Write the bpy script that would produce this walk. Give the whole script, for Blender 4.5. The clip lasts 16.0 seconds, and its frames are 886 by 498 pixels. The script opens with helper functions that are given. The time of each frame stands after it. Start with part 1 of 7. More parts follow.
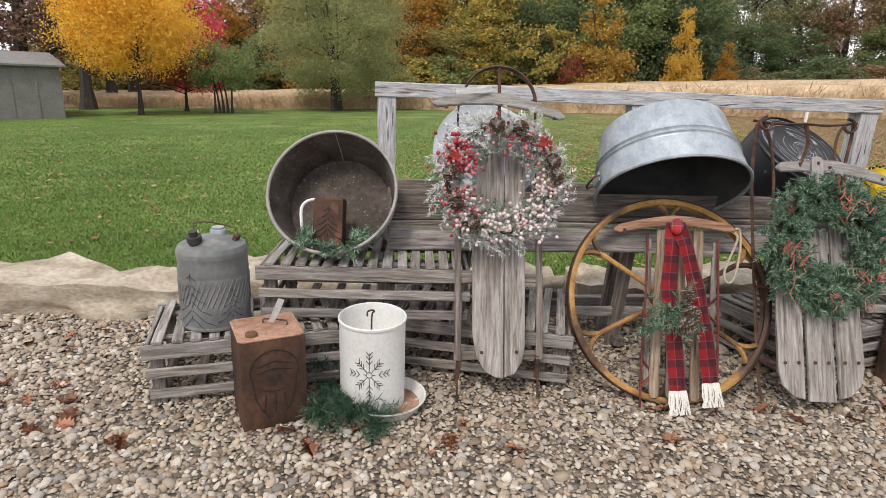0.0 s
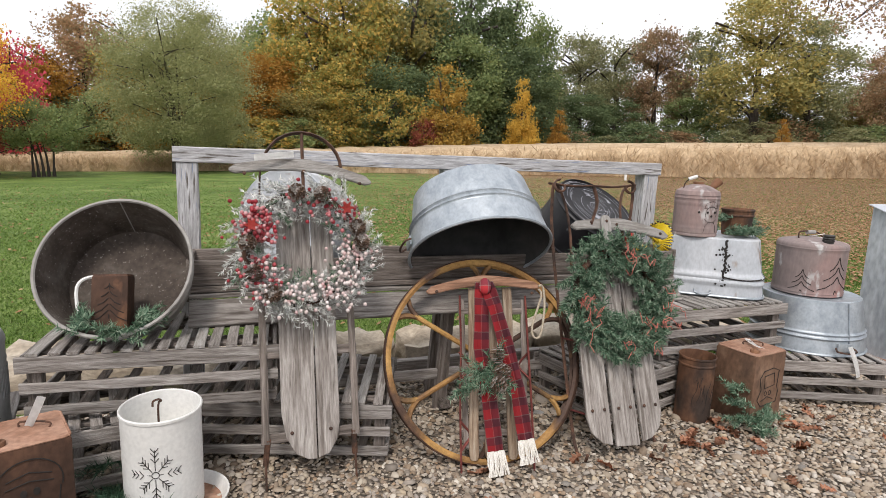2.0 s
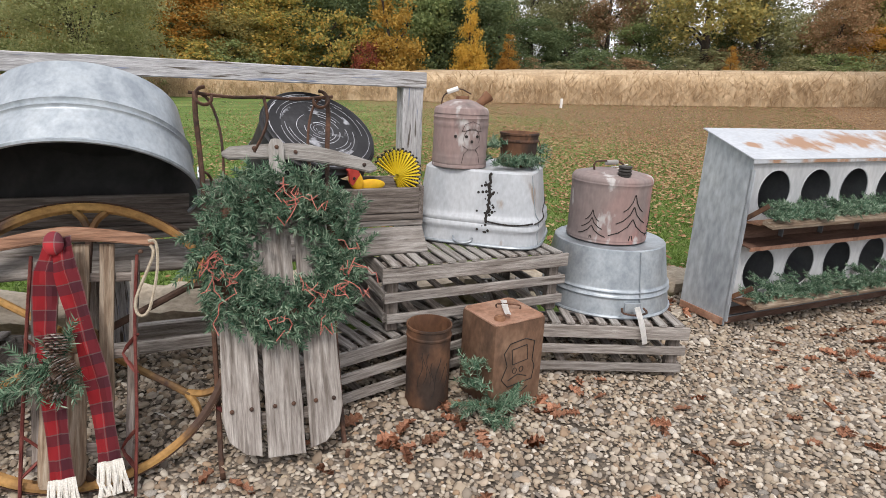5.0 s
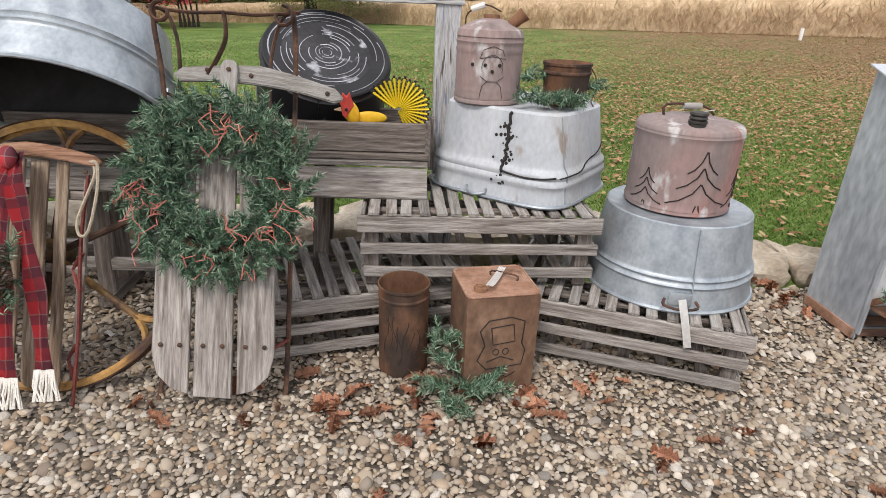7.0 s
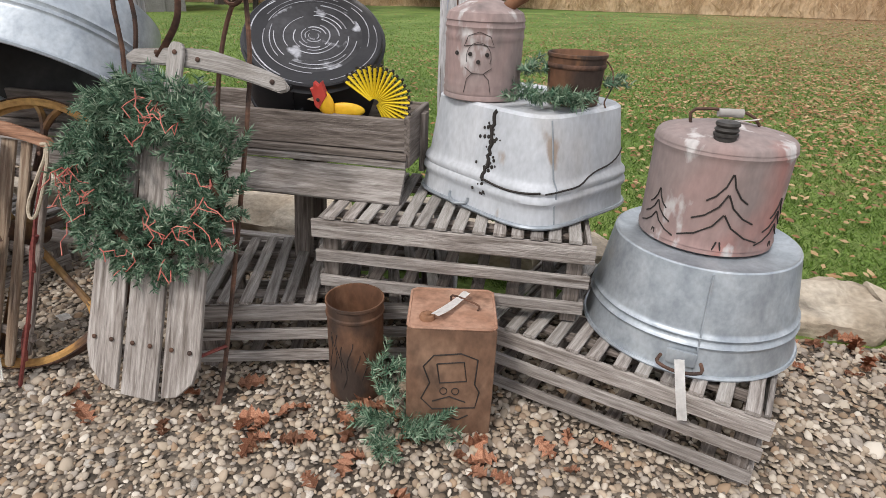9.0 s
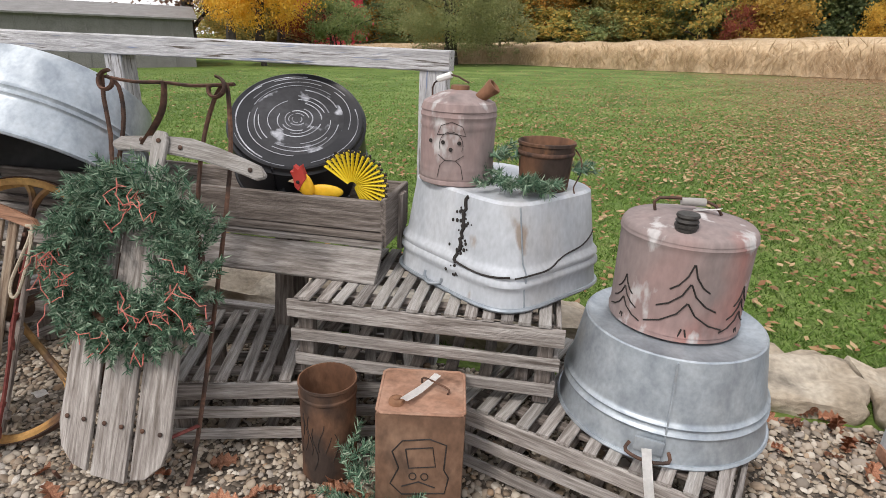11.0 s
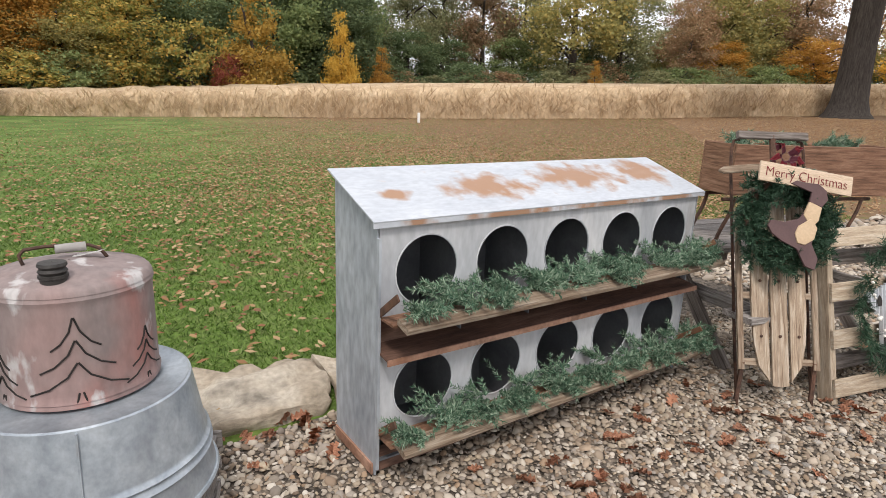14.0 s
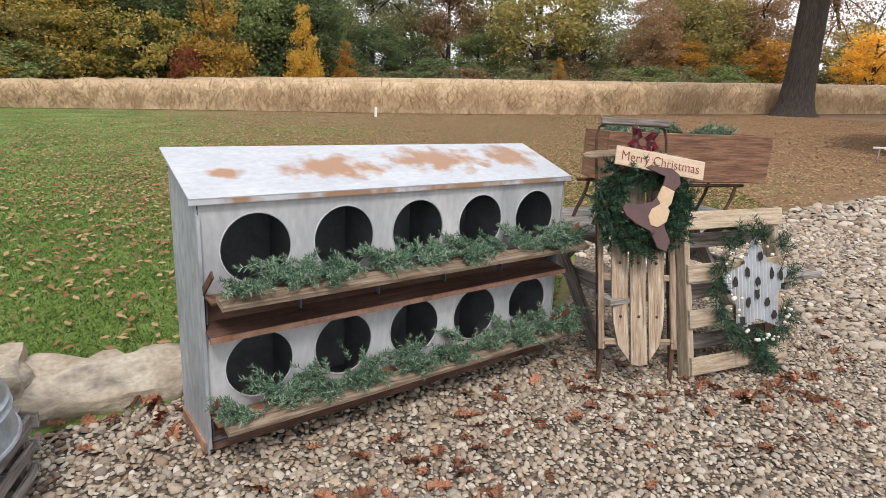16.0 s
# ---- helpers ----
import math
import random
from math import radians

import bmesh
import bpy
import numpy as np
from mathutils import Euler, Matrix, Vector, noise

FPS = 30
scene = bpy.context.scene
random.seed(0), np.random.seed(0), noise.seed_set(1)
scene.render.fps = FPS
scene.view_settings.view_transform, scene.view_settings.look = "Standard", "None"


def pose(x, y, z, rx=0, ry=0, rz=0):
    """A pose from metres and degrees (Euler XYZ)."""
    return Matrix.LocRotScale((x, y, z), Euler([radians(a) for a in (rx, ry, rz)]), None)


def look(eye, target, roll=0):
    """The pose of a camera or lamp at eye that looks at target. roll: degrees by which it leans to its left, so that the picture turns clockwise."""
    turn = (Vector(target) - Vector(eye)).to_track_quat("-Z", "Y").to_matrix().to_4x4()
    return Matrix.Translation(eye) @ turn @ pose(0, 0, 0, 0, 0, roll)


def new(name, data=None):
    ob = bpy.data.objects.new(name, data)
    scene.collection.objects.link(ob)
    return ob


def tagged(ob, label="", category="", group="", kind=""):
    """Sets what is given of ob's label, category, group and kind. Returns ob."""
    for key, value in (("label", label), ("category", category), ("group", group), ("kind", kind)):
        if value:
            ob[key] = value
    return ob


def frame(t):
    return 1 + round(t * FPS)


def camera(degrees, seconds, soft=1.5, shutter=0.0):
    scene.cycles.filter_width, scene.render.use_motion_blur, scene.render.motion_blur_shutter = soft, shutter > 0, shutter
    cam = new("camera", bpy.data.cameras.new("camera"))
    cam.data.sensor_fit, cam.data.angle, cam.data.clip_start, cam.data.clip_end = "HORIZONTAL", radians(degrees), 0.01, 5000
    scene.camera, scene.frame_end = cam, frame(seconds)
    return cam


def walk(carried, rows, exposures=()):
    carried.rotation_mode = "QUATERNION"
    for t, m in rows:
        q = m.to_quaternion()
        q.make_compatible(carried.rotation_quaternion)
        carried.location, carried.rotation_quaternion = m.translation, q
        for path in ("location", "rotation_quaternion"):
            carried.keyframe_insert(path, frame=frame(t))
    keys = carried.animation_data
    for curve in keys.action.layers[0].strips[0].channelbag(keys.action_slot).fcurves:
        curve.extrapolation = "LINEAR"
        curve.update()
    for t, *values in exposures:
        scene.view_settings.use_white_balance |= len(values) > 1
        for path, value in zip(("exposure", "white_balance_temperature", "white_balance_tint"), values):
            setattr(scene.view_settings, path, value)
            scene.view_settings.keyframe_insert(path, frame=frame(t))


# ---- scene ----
cam = camera(74.1, 16.0, soft=0.3)
PATH = [
    (0, (-0.132, 2.506, 1.517), (-0.01, 4.424, 0.976), 2.1),
    (0.5, (-0.103, 2.517, 1.557), (0.035, 4.447, 1.064), 2.2),
    (1, (-0.055, 2.529, 1.574), (0.195, 4.468, 1.166), 2.3),
    (1.5, (0.015, 2.529, 1.564), (0.442, 4.449, 1.212), 2.3),
    (2, (0.138, 2.553, 1.547), (0.715, 4.437, 1.217), 2.2),
    (2.5, (0.386, 2.653, 1.515), (1.075, 4.5, 1.193), 2.3),
    (3, (0.635, 2.761, 1.548), (1.388, 4.583, 1.213), 2.3),
    (3.5, (0.893, 2.82, 1.525), (1.677, 4.626, 1.175), 2.3),
    (4, (1.169, 2.862, 1.518), (1.967, 4.656, 1.134), 2.6),
    (4.5, (1.432, 2.918, 1.486), (2.217, 4.694, 1.009), 2.8),
    (4.7, (1.558, 2.941, 1.482), (2.316, 4.72, 0.972), 2.7),
    (6.8, (2.665, 3.17, 1.477), (2.762, 5.015, 0.713), 2.6),
    (7, (2.726, 3.201, 1.462), (2.761, 5.039, 0.675), 2.4),
    (7.5, (2.916, 3.301, 1.439), (2.855, 5.113, 0.595), 2.5),
    (8, (3.126, 3.388, 1.452), (2.9, 5.171, 0.576), 2.2),
    (8.5, (3.214, 3.533, 1.449), (2.904, 5.298, 0.56), 2.4),
    (8.7, (3.259, 3.585, 1.451), (2.889, 5.345, 0.576), 2.3),
    (11, (3.406, 3.638, 1.592), (2.994, 5.461, 0.899), 2.4),
    (11.5, (3.467, 3.647, 1.609), (3.057, 5.49, 0.968), 2.1),
    (12, (3.559, 3.667, 1.591), (3.32, 5.558, 1.006), 2.3),
    (12.5, (3.707, 3.681, 1.579), (3.856, 5.592, 1.028), 2.2),
    (13, (3.799, 3.701, 1.564), (4.362, 5.542, 1.042), 2.2),
    (13.5, (3.849, 3.681, 1.569), (4.685, 5.42, 1.063), 2.2),
    (14, (3.88, 3.676, 1.561), (4.882, 5.329, 1.065), 2.3),
    (14.5, (3.914, 3.649, 1.559), (5.023, 5.233, 1.069), 2.3),
    (15, (3.975, 3.569, 1.577), (5.149, 5.106, 1.088), 2.4),
    (15.5, (4.112, 3.462, 1.553), (5.285, 5.0, 1.063), 2.8),
    (16, (4.347, 3.335, 1.521), (5.431, 4.932, 1.018), 2.9),
]
walk(cam, [(t, look(eye, target, roll)) for t, eye, target, roll in PATH], [(0.0, 0.62, 6560, 13), (2.5, 0.59, 6560, 13), (4.5, 0.61, 6560, 13), (7.0, 0.69, 6560, 13), (8.7, 0.69, 6560, 13), (12.0, 0.66, 6560, 13), (14.5, 0.63, 6560, 13), (16.0, 0.62, 6560, 13)])

# ---- world, sun, exposure ----
world = bpy.data.worlds.new("overcast_sky")
scene.world = world
world.use_nodes = True
wn, wl = world.node_tree.nodes, world.node_tree.links
wn.clear()
sky = wn.new("ShaderNodeTexSky")
sky.sky_type, sky.sun_disc = "NISHITA", False
sky.sun_elevation, sky.sun_rotation = radians(48), radians(200)
sky_gain = wn.new("ShaderNodeMix")
sky_gain.data_type, sky_gain.blend_type = "RGBA", "MULTIPLY"
sky_gain.inputs[0].default_value = 1.0
wl.new(sky.outputs[0], sky_gain.inputs[6])
sky_gain.inputs[7].default_value = (0.1, 0.1, 0.1, 1)
cloud_noise = wn.new("ShaderNodeTexNoise")
cloud_noise.inputs["Scale"].default_value, cloud_noise.inputs["Detail"].default_value = 2.2, 6
cloud_ramp = wn.new("ShaderNodeValToRGB")
cloud_ramp.color_ramp.elements[0].position, cloud_ramp.color_ramp.elements[0].color = 0.3, (0.80, 0.83, 0.88, 1)
cloud_ramp.color_ramp.elements[1].position, cloud_ramp.color_ramp.elements[1].color = 0.7, (1.0, 1.0, 1.0, 1)
wl.new(cloud_noise.outputs[0], cloud_ramp.inputs[0])
overcast = wn.new("ShaderNodeMix")
overcast.data_type = "RGBA"
overcast.inputs[0].default_value = 0.86
wl.new(sky_gain.outputs[2], overcast.inputs[6])
wl.new(cloud_ramp.outputs[0], overcast.inputs[7])
background = wn.new("ShaderNodeBackground")
background.inputs[1].default_value = 0.89
world_out = wn.new("ShaderNodeOutputWorld")
wl.new(overcast.outputs[2], background.inputs[0])
wl.new(background.outputs[0], world_out.inputs[0])

sun_data = bpy.data.lights.new("sun", "SUN")
sun_data.energy, sun_data.angle, sun_data.color = 1.5, radians(12), (1.0, 0.95, 0.88)
sun = new("sun", sun_data)
sun.matrix_world = look((0, 0, 30), (10, 20, 0))

# ---- materials ----


def mat(name, cols, scale=5.0, fine=60.0, stretch=(1, 1, 1), rough=0.75, metal=0.0, bump=0.25, rand=0.2, spots=(), coords="Object", wobble=0.6, grit=0.26):
    """Colours mixed by noise at two scales, with patches (colour, scale, from, to), fine relief and a shift from object to object."""
    m = bpy.data.materials.new(name)
    m.use_nodes = True
    n, k = m.node_tree.nodes, m.node_tree.links
    bsdf = n["Principled BSDF"]
    tc, mp, oi = n.new("ShaderNodeTexCoord"), n.new("ShaderNodeMapping"), n.new("ShaderNodeObjectInfo")
    mp.inputs["Scale"].default_value = stretch
    add = n.new("ShaderNodeVectorMath")
    add.operation = "ADD"
    far_off = n.new("ShaderNodeVectorMath")
    far_off.operation = "SCALE"
    far_off.inputs[0].default_value = (13.7, 7.1, 5.3)
    k.new(oi.outputs["Random"], far_off.inputs["Scale"])
    k.new(tc.outputs[coords], mp.inputs[0])
    k.new(mp.outputs[0], add.inputs[0])
    k.new(far_off.outputs[0], add.inputs[1])
    vec = add.outputs[0]
    a, b = n.new("ShaderNodeTexNoise"), n.new("ShaderNodeTexNoise")
    a.inputs["Scale"].default_value, a.inputs["Detail"].default_value, a.inputs["Distortion"].default_value = scale, 5, wobble
    b.inputs["Scale"].default_value, b.inputs["Detail"].default_value = fine, 4
    k.new(vec, a.inputs["Vector"]), k.new(vec, b.inputs["Vector"])
    ramp = n.new("ShaderNodeValToRGB")
    while len(ramp.color_ramp.elements) < len(cols):
        ramp.color_ramp.elements.new(0.5)
    for i, c in enumerate(cols):
        e = ramp.color_ramp.elements[i]
        e.position = 0.3 + 0.4 * i / max(1, len(cols) - 1)
        e.color = (*c, 1)
    k.new(a.outputs[0], ramp.inputs[0])
    colour = ramp.outputs[0]
    for c, sc, lo, hi in spots:
        s, r = n.new("ShaderNodeTexNoise"), n.new("ShaderNodeMapRange")
        s.inputs["Scale"].default_value, s.inputs["Detail"].default_value = sc, 7
        r.inputs["From Min"].default_value, r.inputs["From Max"].default_value = lo, hi
        k.new(vec, s.inputs["Vector"]), k.new(s.outputs[0], r.inputs["Value"])
        mix = n.new("ShaderNodeMix")
        mix.data_type = "RGBA"
        k.new(r.outputs[0], mix.inputs[0]), k.new(colour, mix.inputs[6])
        mix.inputs[7].default_value = (*c, 1)
        colour = mix.outputs[2]
    shade = n.new("ShaderNodeMapRange")
    shade.inputs["From Min"].default_value, shade.inputs["From Max"].default_value = 0.25, 0.75
    shade.inputs["To Min"].default_value, shade.inputs["To Max"].default_value = 1 - grit, 1 + grit
    k.new(b.outputs[0], shade.inputs["Value"])
    vary = n.new("ShaderNodeMapRange")
    vary.inputs["To Min"].default_value, vary.inputs["To Max"].default_value = 1 - rand, 1 + rand
    k.new(oi.outputs["Random"], vary.inputs["Value"])
    times = n.new("ShaderNodeMath")
    times.operation = "MULTIPLY"
    k.new(shade.outputs[0], times.inputs[0]), k.new(vary.outputs[0], times.inputs[1])
    hsv = n.new("ShaderNodeHueSaturation")
    k.new(colour, hsv.inputs["Color"]), k.new(times.outputs[0], hsv.inputs["Value"])
    k.new(hsv.outputs[0], bsdf.inputs["Base Color"])
    rr = n.new("ShaderNodeMapRange")
    rr.inputs["To Min"].default_value, rr.inputs["To Max"].default_value = max(0.05, rough - 0.15), min(1, rough + 0.15)
    k.new(a.outputs[0], rr.inputs["Value"]), k.new(rr.outputs[0], bsdf.inputs["Roughness"])
    bsdf.inputs["Metallic"].default_value = metal
    bsdf.inputs["Specular IOR Level"].default_value = 0.3
    if bump:
        bp = n.new("ShaderNodeBump")
        bp.inputs["Strength"].default_value, bp.inputs["Distance"].default_value = bump, 0.01
        k.new(b.outputs[0], bp.inputs["Height"]), k.new(bp.outputs[0], bsdf.inputs["Normal"])
    return m


def island_mat(name, cols, rough=0.7, lucid=0.0, rand=0.0):
    """Every loose piece of the mesh takes one of the colours."""
    m = bpy.data.materials.new(name)
    m.use_nodes = True
    n, k = m.node_tree.nodes, m.node_tree.links
    bsdf = n["Principled BSDF"]
    geo, ramp = n.new("ShaderNodeNewGeometry"), n.new("ShaderNodeValToRGB")
    while len(ramp.color_ramp.elements) < len(cols):
        ramp.color_ramp.elements.new(0.5)
    for i, c in enumerate(cols):
        ramp.color_ramp.elements[i].position = i / max(1, len(cols) - 1)
        ramp.color_ramp.elements[i].color = (*c, 1)
    k.new(geo.outputs["Random Per Island"], ramp.inputs[0])
    out = ramp.outputs[0]
    if rand:
        oi, vary, hsv = n.new("ShaderNodeObjectInfo"), n.new("ShaderNodeMapRange"), n.new("ShaderNodeHueSaturation")
        vary.inputs["To Min"].default_value, vary.inputs["To Max"].default_value = 1 - rand, 1 + rand
        k.new(oi.outputs["Random"], vary.inputs["Value"]), k.new(vary.outputs[0], hsv.inputs["Value"])
        k.new(out, hsv.inputs["Color"])
        out = hsv.outputs[0]
    k.new(out, bsdf.inputs["Base Color"])
    bsdf.inputs["Roughness"].default_value = rough
    bsdf.inputs["Specular IOR Level"].default_value = 0.25
    if lucid:
        tr, mix = n.new("ShaderNodeBsdfTranslucent"), n.new("ShaderNodeMixShader")
        mix.inputs[0].default_value = lucid
        k.new(out, tr.inputs["Color"])
        k.new(bsdf.outputs[0], mix.inputs[1]), k.new(tr.outputs[0], mix.inputs[2])
        k.new(mix.outputs[0], n["Material Output"].inputs["Surface"])
    return m


grain = (1.2, 16, 16)
wood_grey = mat("weathered_grey_wood", [(0.123, 0.104, 0.0902), (0.257, 0.233, 0.214), (0.38, 0.356, 0.332)], 4, 22, grain, 0.85, 0, 0.5, 0.25, [((0.0665, 0.0522, 0.0427), 3, 0.6, 0.75)])
wood_pale = mat("sun_bleached_wood", [(0.187, 0.169, 0.151), (0.302, 0.284, 0.263), (0.374, 0.36, 0.342)], 4, 22, grain, 0.85, 0, 0.45, 0.15, [((0.101, 0.0864, 0.072), 3, 0.62, 0.8)])
# Dark old wood; shade on legs and inner boards is painted in too.
wood_dark = mat("dark_weathered_and_shaded_wood", [(0.0861, 0.0711, 0.0607), (0.184, 0.155, 0.135), (0.286, 0.252, 0.23)], 4, 22, grain, 0.85, 0, 0.5, 0.2)
wood_frame = mat("flaking_painted_wood", [(0.26, 0.255, 0.255), (0.44, 0.435, 0.44), (0.58, 0.58, 0.59)], 4, 26, grain, 0.8, 0, 0.4, 0.15, [((0.10, 0.085, 0.07), 4, 0.56, 0.66), ((0.18, 0.22, 0.32), 5, 0.62, 0.7)])
wood_tan = mat("worn_tan_wood", [(0.156, 0.101, 0.0663), (0.281, 0.211, 0.148), (0.39, 0.328, 0.257)], 4, 22, grain, 0.75, 0, 0.4, 0.15, [((0.0936, 0.0624, 0.0429), 3, 0.6, 0.75)])
wood_tan_upright = mat("worn_tan_upright_boards", [(0.18, 0.12, 0.08), (0.34, 0.26, 0.185), (0.48, 0.41, 0.325)], 4, 22, (16, 16, 1.2), 0.75, 0, 0.4, 0.15, [((0.11, 0.075, 0.05), 3, 0.6, 0.75)])
wood_grey_upright = mat("weathered_grey_upright_boards", [(0.13, 0.11, 0.095), (0.26, 0.235, 0.215), (0.37, 0.345, 0.32)], 4, 22, (16, 16, 1.2), 0.85, 0, 0.5, 0.2, [((0.07, 0.055, 0.045), 3, 0.6, 0.75)])
wood_brown = mat("old_brown_wood", [(0.12, 0.06, 0.035), (0.24, 0.125, 0.075), (0.34, 0.20, 0.13)], 4, 20, grain, 0.65, 0, 0.3, 0.15)
wood_pallet = mat("pallet_wood", [(0.30, 0.22, 0.15), (0.45, 0.36, 0.26), (0.55, 0.47, 0.37)], 4, 22, grain, 0.8, 0, 0.4, 0.2)
zinc = mat("galvanised_zinc", [(0.27, 0.305, 0.34), (0.35, 0.39, 0.425), (0.43, 0.47, 0.50)], 13, 70, (1, 1, 0.8), 0.42, 0.45, 0.03, 0.1, [((0.20, 0.205, 0.21), 2.2, 0.56, 0.85), ((0.42, 0.40, 0.36), 4, 0.66, 0.8)], grit=0.12)
zinc_light = mat("pale_dull_zinc", [(0.38, 0.405, 0.435), (0.45, 0.475, 0.505), (0.51, 0.53, 0.555)], 5, 60, (1, 1, 0.5), 0.55, 0.1, 0.05, 0.06, [((0.34, 0.31, 0.28), 2.4, 0.58, 0.8), ((0.30, 0.25, 0.21), 9, 0.66, 0.74)], grit=0.12)
# The shade inside the tubs is put into this zinc's colour.
zinc_shaded = mat("inside_shaded_zinc", [(0.044, 0.044, 0.044), (0.077, 0.0759, 0.0743), (0.11, 0.105, 0.099)], 5, 40, (1, 1, 1), 0.7, 0.2, 0.1, 0.05, grit=0.09)
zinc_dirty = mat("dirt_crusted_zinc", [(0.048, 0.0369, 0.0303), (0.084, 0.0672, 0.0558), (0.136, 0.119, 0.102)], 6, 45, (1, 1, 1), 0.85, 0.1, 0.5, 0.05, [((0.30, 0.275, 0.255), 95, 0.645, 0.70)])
tub_grey = mat("weathered_tub_zinc", [(0.20, 0.19, 0.175), (0.30, 0.285, 0.265), (0.38, 0.37, 0.35)], 5, 40, (1, 1, 1), 0.75, 0.1, 0.2, 0.05, grit=0.09)
can_grey = mat("slate_grey_zinc", [(0.13, 0.135, 0.135), (0.185, 0.19, 0.188), (0.25, 0.25, 0.245)], 6, 50, (1, 1, 0.6), 0.6, 0.25, 0.1, 0.05, [((0.28, 0.265, 0.24), 5, 0.62, 0.75)], grit=0.12)
rust = mat("rusted_tin", [(0.0983, 0.0491, 0.0306), (0.186, 0.0929, 0.0524), (0.296, 0.159, 0.0929)], 5, 45, (1, 1, 0.6), 0.8, 0.15, 0.25, 0.1, [((0.0522, 0.0361, 0.0285), 4, 0.55, 0.7), ((0.38, 0.18, 0.0855), 7, 0.62, 0.75)])
rust_front = mat("brown_rusted_tin", [(0.0938, 0.0537, 0.0363), (0.169, 0.0975, 0.0625), (0.25, 0.156, 0.103)], 5, 45, (1, 1, 0.6), 0.7, 0.15, 0.25, 0.05, [((0.05, 0.034, 0.027), 5, 0.55, 0.7), ((0.30, 0.15, 0.075), 8, 0.64, 0.76)])
rust_light = mat("pale_rusted_tin", [(0.26, 0.135, 0.085), (0.36, 0.21, 0.145), (0.45, 0.29, 0.21)], 6, 45, (1, 1, 1), 0.8, 0.15, 0.2, 0.06, [((0.13, 0.07, 0.045), 6, 0.6, 0.72)])
rust_deep = mat("deep_rusted_tin", [(0.036, 0.0213, 0.0153), (0.076, 0.041, 0.0272), (0.136, 0.0697, 0.0425)], 4, 45, (1, 1, 0.7), 0.75, 0.15, 0.25, 0.06, [((0.30, 0.14, 0.07), 5, 0.62, 0.75), ((0.025, 0.018, 0.015), 4, 0.58, 0.7)])
iron = mat("rusty_iron", [(0.045, 0.032, 0.027), (0.10, 0.058, 0.042), (0.17, 0.09, 0.06)], 14, 90, (1, 1, 1), 0.8, 0.3, 0.25, 0.15)
red_iron = mat("red_painted_iron", [(0.10, 0.025, 0.022), (0.17, 0.045, 0.038), (0.21, 0.07, 0.055)], 14, 90, (1, 1, 1), 0.7, 0.1, 0.2, 0.1)
yellow_paint = mat("worn_yellow_paint", [(0.13, 0.062, 0.03), (0.33, 0.18, 0.06), (0.44, 0.265, 0.09)], 3, 60, (1, 1, 1), 0.65, 0.0, 0.2, 0.1, [((0.07, 0.04, 0.028), 2.2, 0.47, 0.57)])
black_enamel = mat("black_enamel", [(0.012, 0.012, 0.014), (0.025, 0.025, 0.028)], 6, 50, (1, 1, 1), 0.4, 0.0, 0.05, 0.05, [((0.30, 0.31, 0.34), 7, 0.63, 0.72)], grit=0.09)
white_paint = mat("dull_white_paint", [(0.62, 0.615, 0.59), (0.70, 0.695, 0.67), (0.76, 0.755, 0.735)], 2, 60, (1, 1, 1), 0.6, 0, 0.04, 0.03, [((0.42, 0.28, 0.18), 2.2, 0.70, 0.85)], grit=0.09)
pink_paint = mat("faded_red_paint", [(0.216, 0.18, 0.174), (0.273, 0.216, 0.204), (0.32, 0.216, 0.2)], 3.2, 45, (1, 1, 0.45), 0.75, 0.05, 0.12, 0.05, [((0.36, 0.16, 0.135), 2.6, 0.60, 0.76), ((0.48, 0.46, 0.45), 10, 0.61, 0.67), ((0.15, 0.125, 0.12), 6, 0.6, 0.75)], grit=0.15)
black_line = mat("cut_line_dark", [(0.02, 0.018, 0.016), (0.035, 0.03, 0.028)], 20, 80, (1, 1, 1), 0.9, 0, 0, 0)
white_paper = mat("white_tag", [(0.74, 0.73, 0.71), (0.82, 0.81, 0.79)], 20, 80, (1, 1, 1), 0.8, 0, 0, 0.03, grit=0.09)
nest_white = mat("chalky_zinc_sheet", [(0.35, 0.365, 0.385), (0.46, 0.475, 0.49), (0.55, 0.555, 0.56)], 4, 40, (1, 1, 0.35), 0.6, 0.1, 0.08, 0.04, [((0.27, 0.255, 0.24), 4.5, 0.60, 0.78)], grit=0.12)
nest_roof = mat("rust_patched_sheet", [(0.44, 0.47, 0.51), (0.52, 0.55, 0.585)], 4, 30, (0.9, 2.2, 1), 0.5, 0.15, 0.03, 0.04, [((0.40, 0.27, 0.19), 6, 0.66, 0.8)], wobble=1.0, grit=0.1)
# Inside sheets are coloured darker to carry the shade behind the nest holes.
nest_inside_shaded = mat("shaded_nest_inside", [(0.112, 0.119, 0.131), (0.192, 0.198, 0.207)], 6, 60, (1, 1, 1), 0.8, 0.2, 0.1, 0.1, grit=0.09)
bark = mat("grey_bark", [(0.0292, 0.0244, 0.0209), (0.0585, 0.0488, 0.0415), (0.0833, 0.0731, 0.0634)], 3, 14, (6, 6, 0.8), 0.95, 0, 0.7, 0.15)
sandstone = mat("lichened_sandstone", [(0.273, 0.22, 0.158), (0.425, 0.36, 0.277), (0.526, 0.47, 0.385)], 3, 30, (1, 1, 1.6), 0.9, 0, 0.8, 0.15, [((0.127, 0.109, 0.0862), 3, 0.62, 0.8)])
needle_green = island_mat("spruce_needles", [(0.0302, 0.0764, 0.047), (0.0756, 0.15, 0.0902), (0.161, 0.246, 0.161), (0.302, 0.373, 0.274)], 0.65)
needle_dark = island_mat("dark_green_needles", [(0.016, 0.04, 0.024), (0.034, 0.078, 0.044), (0.07, 0.128, 0.075)], 0.55)
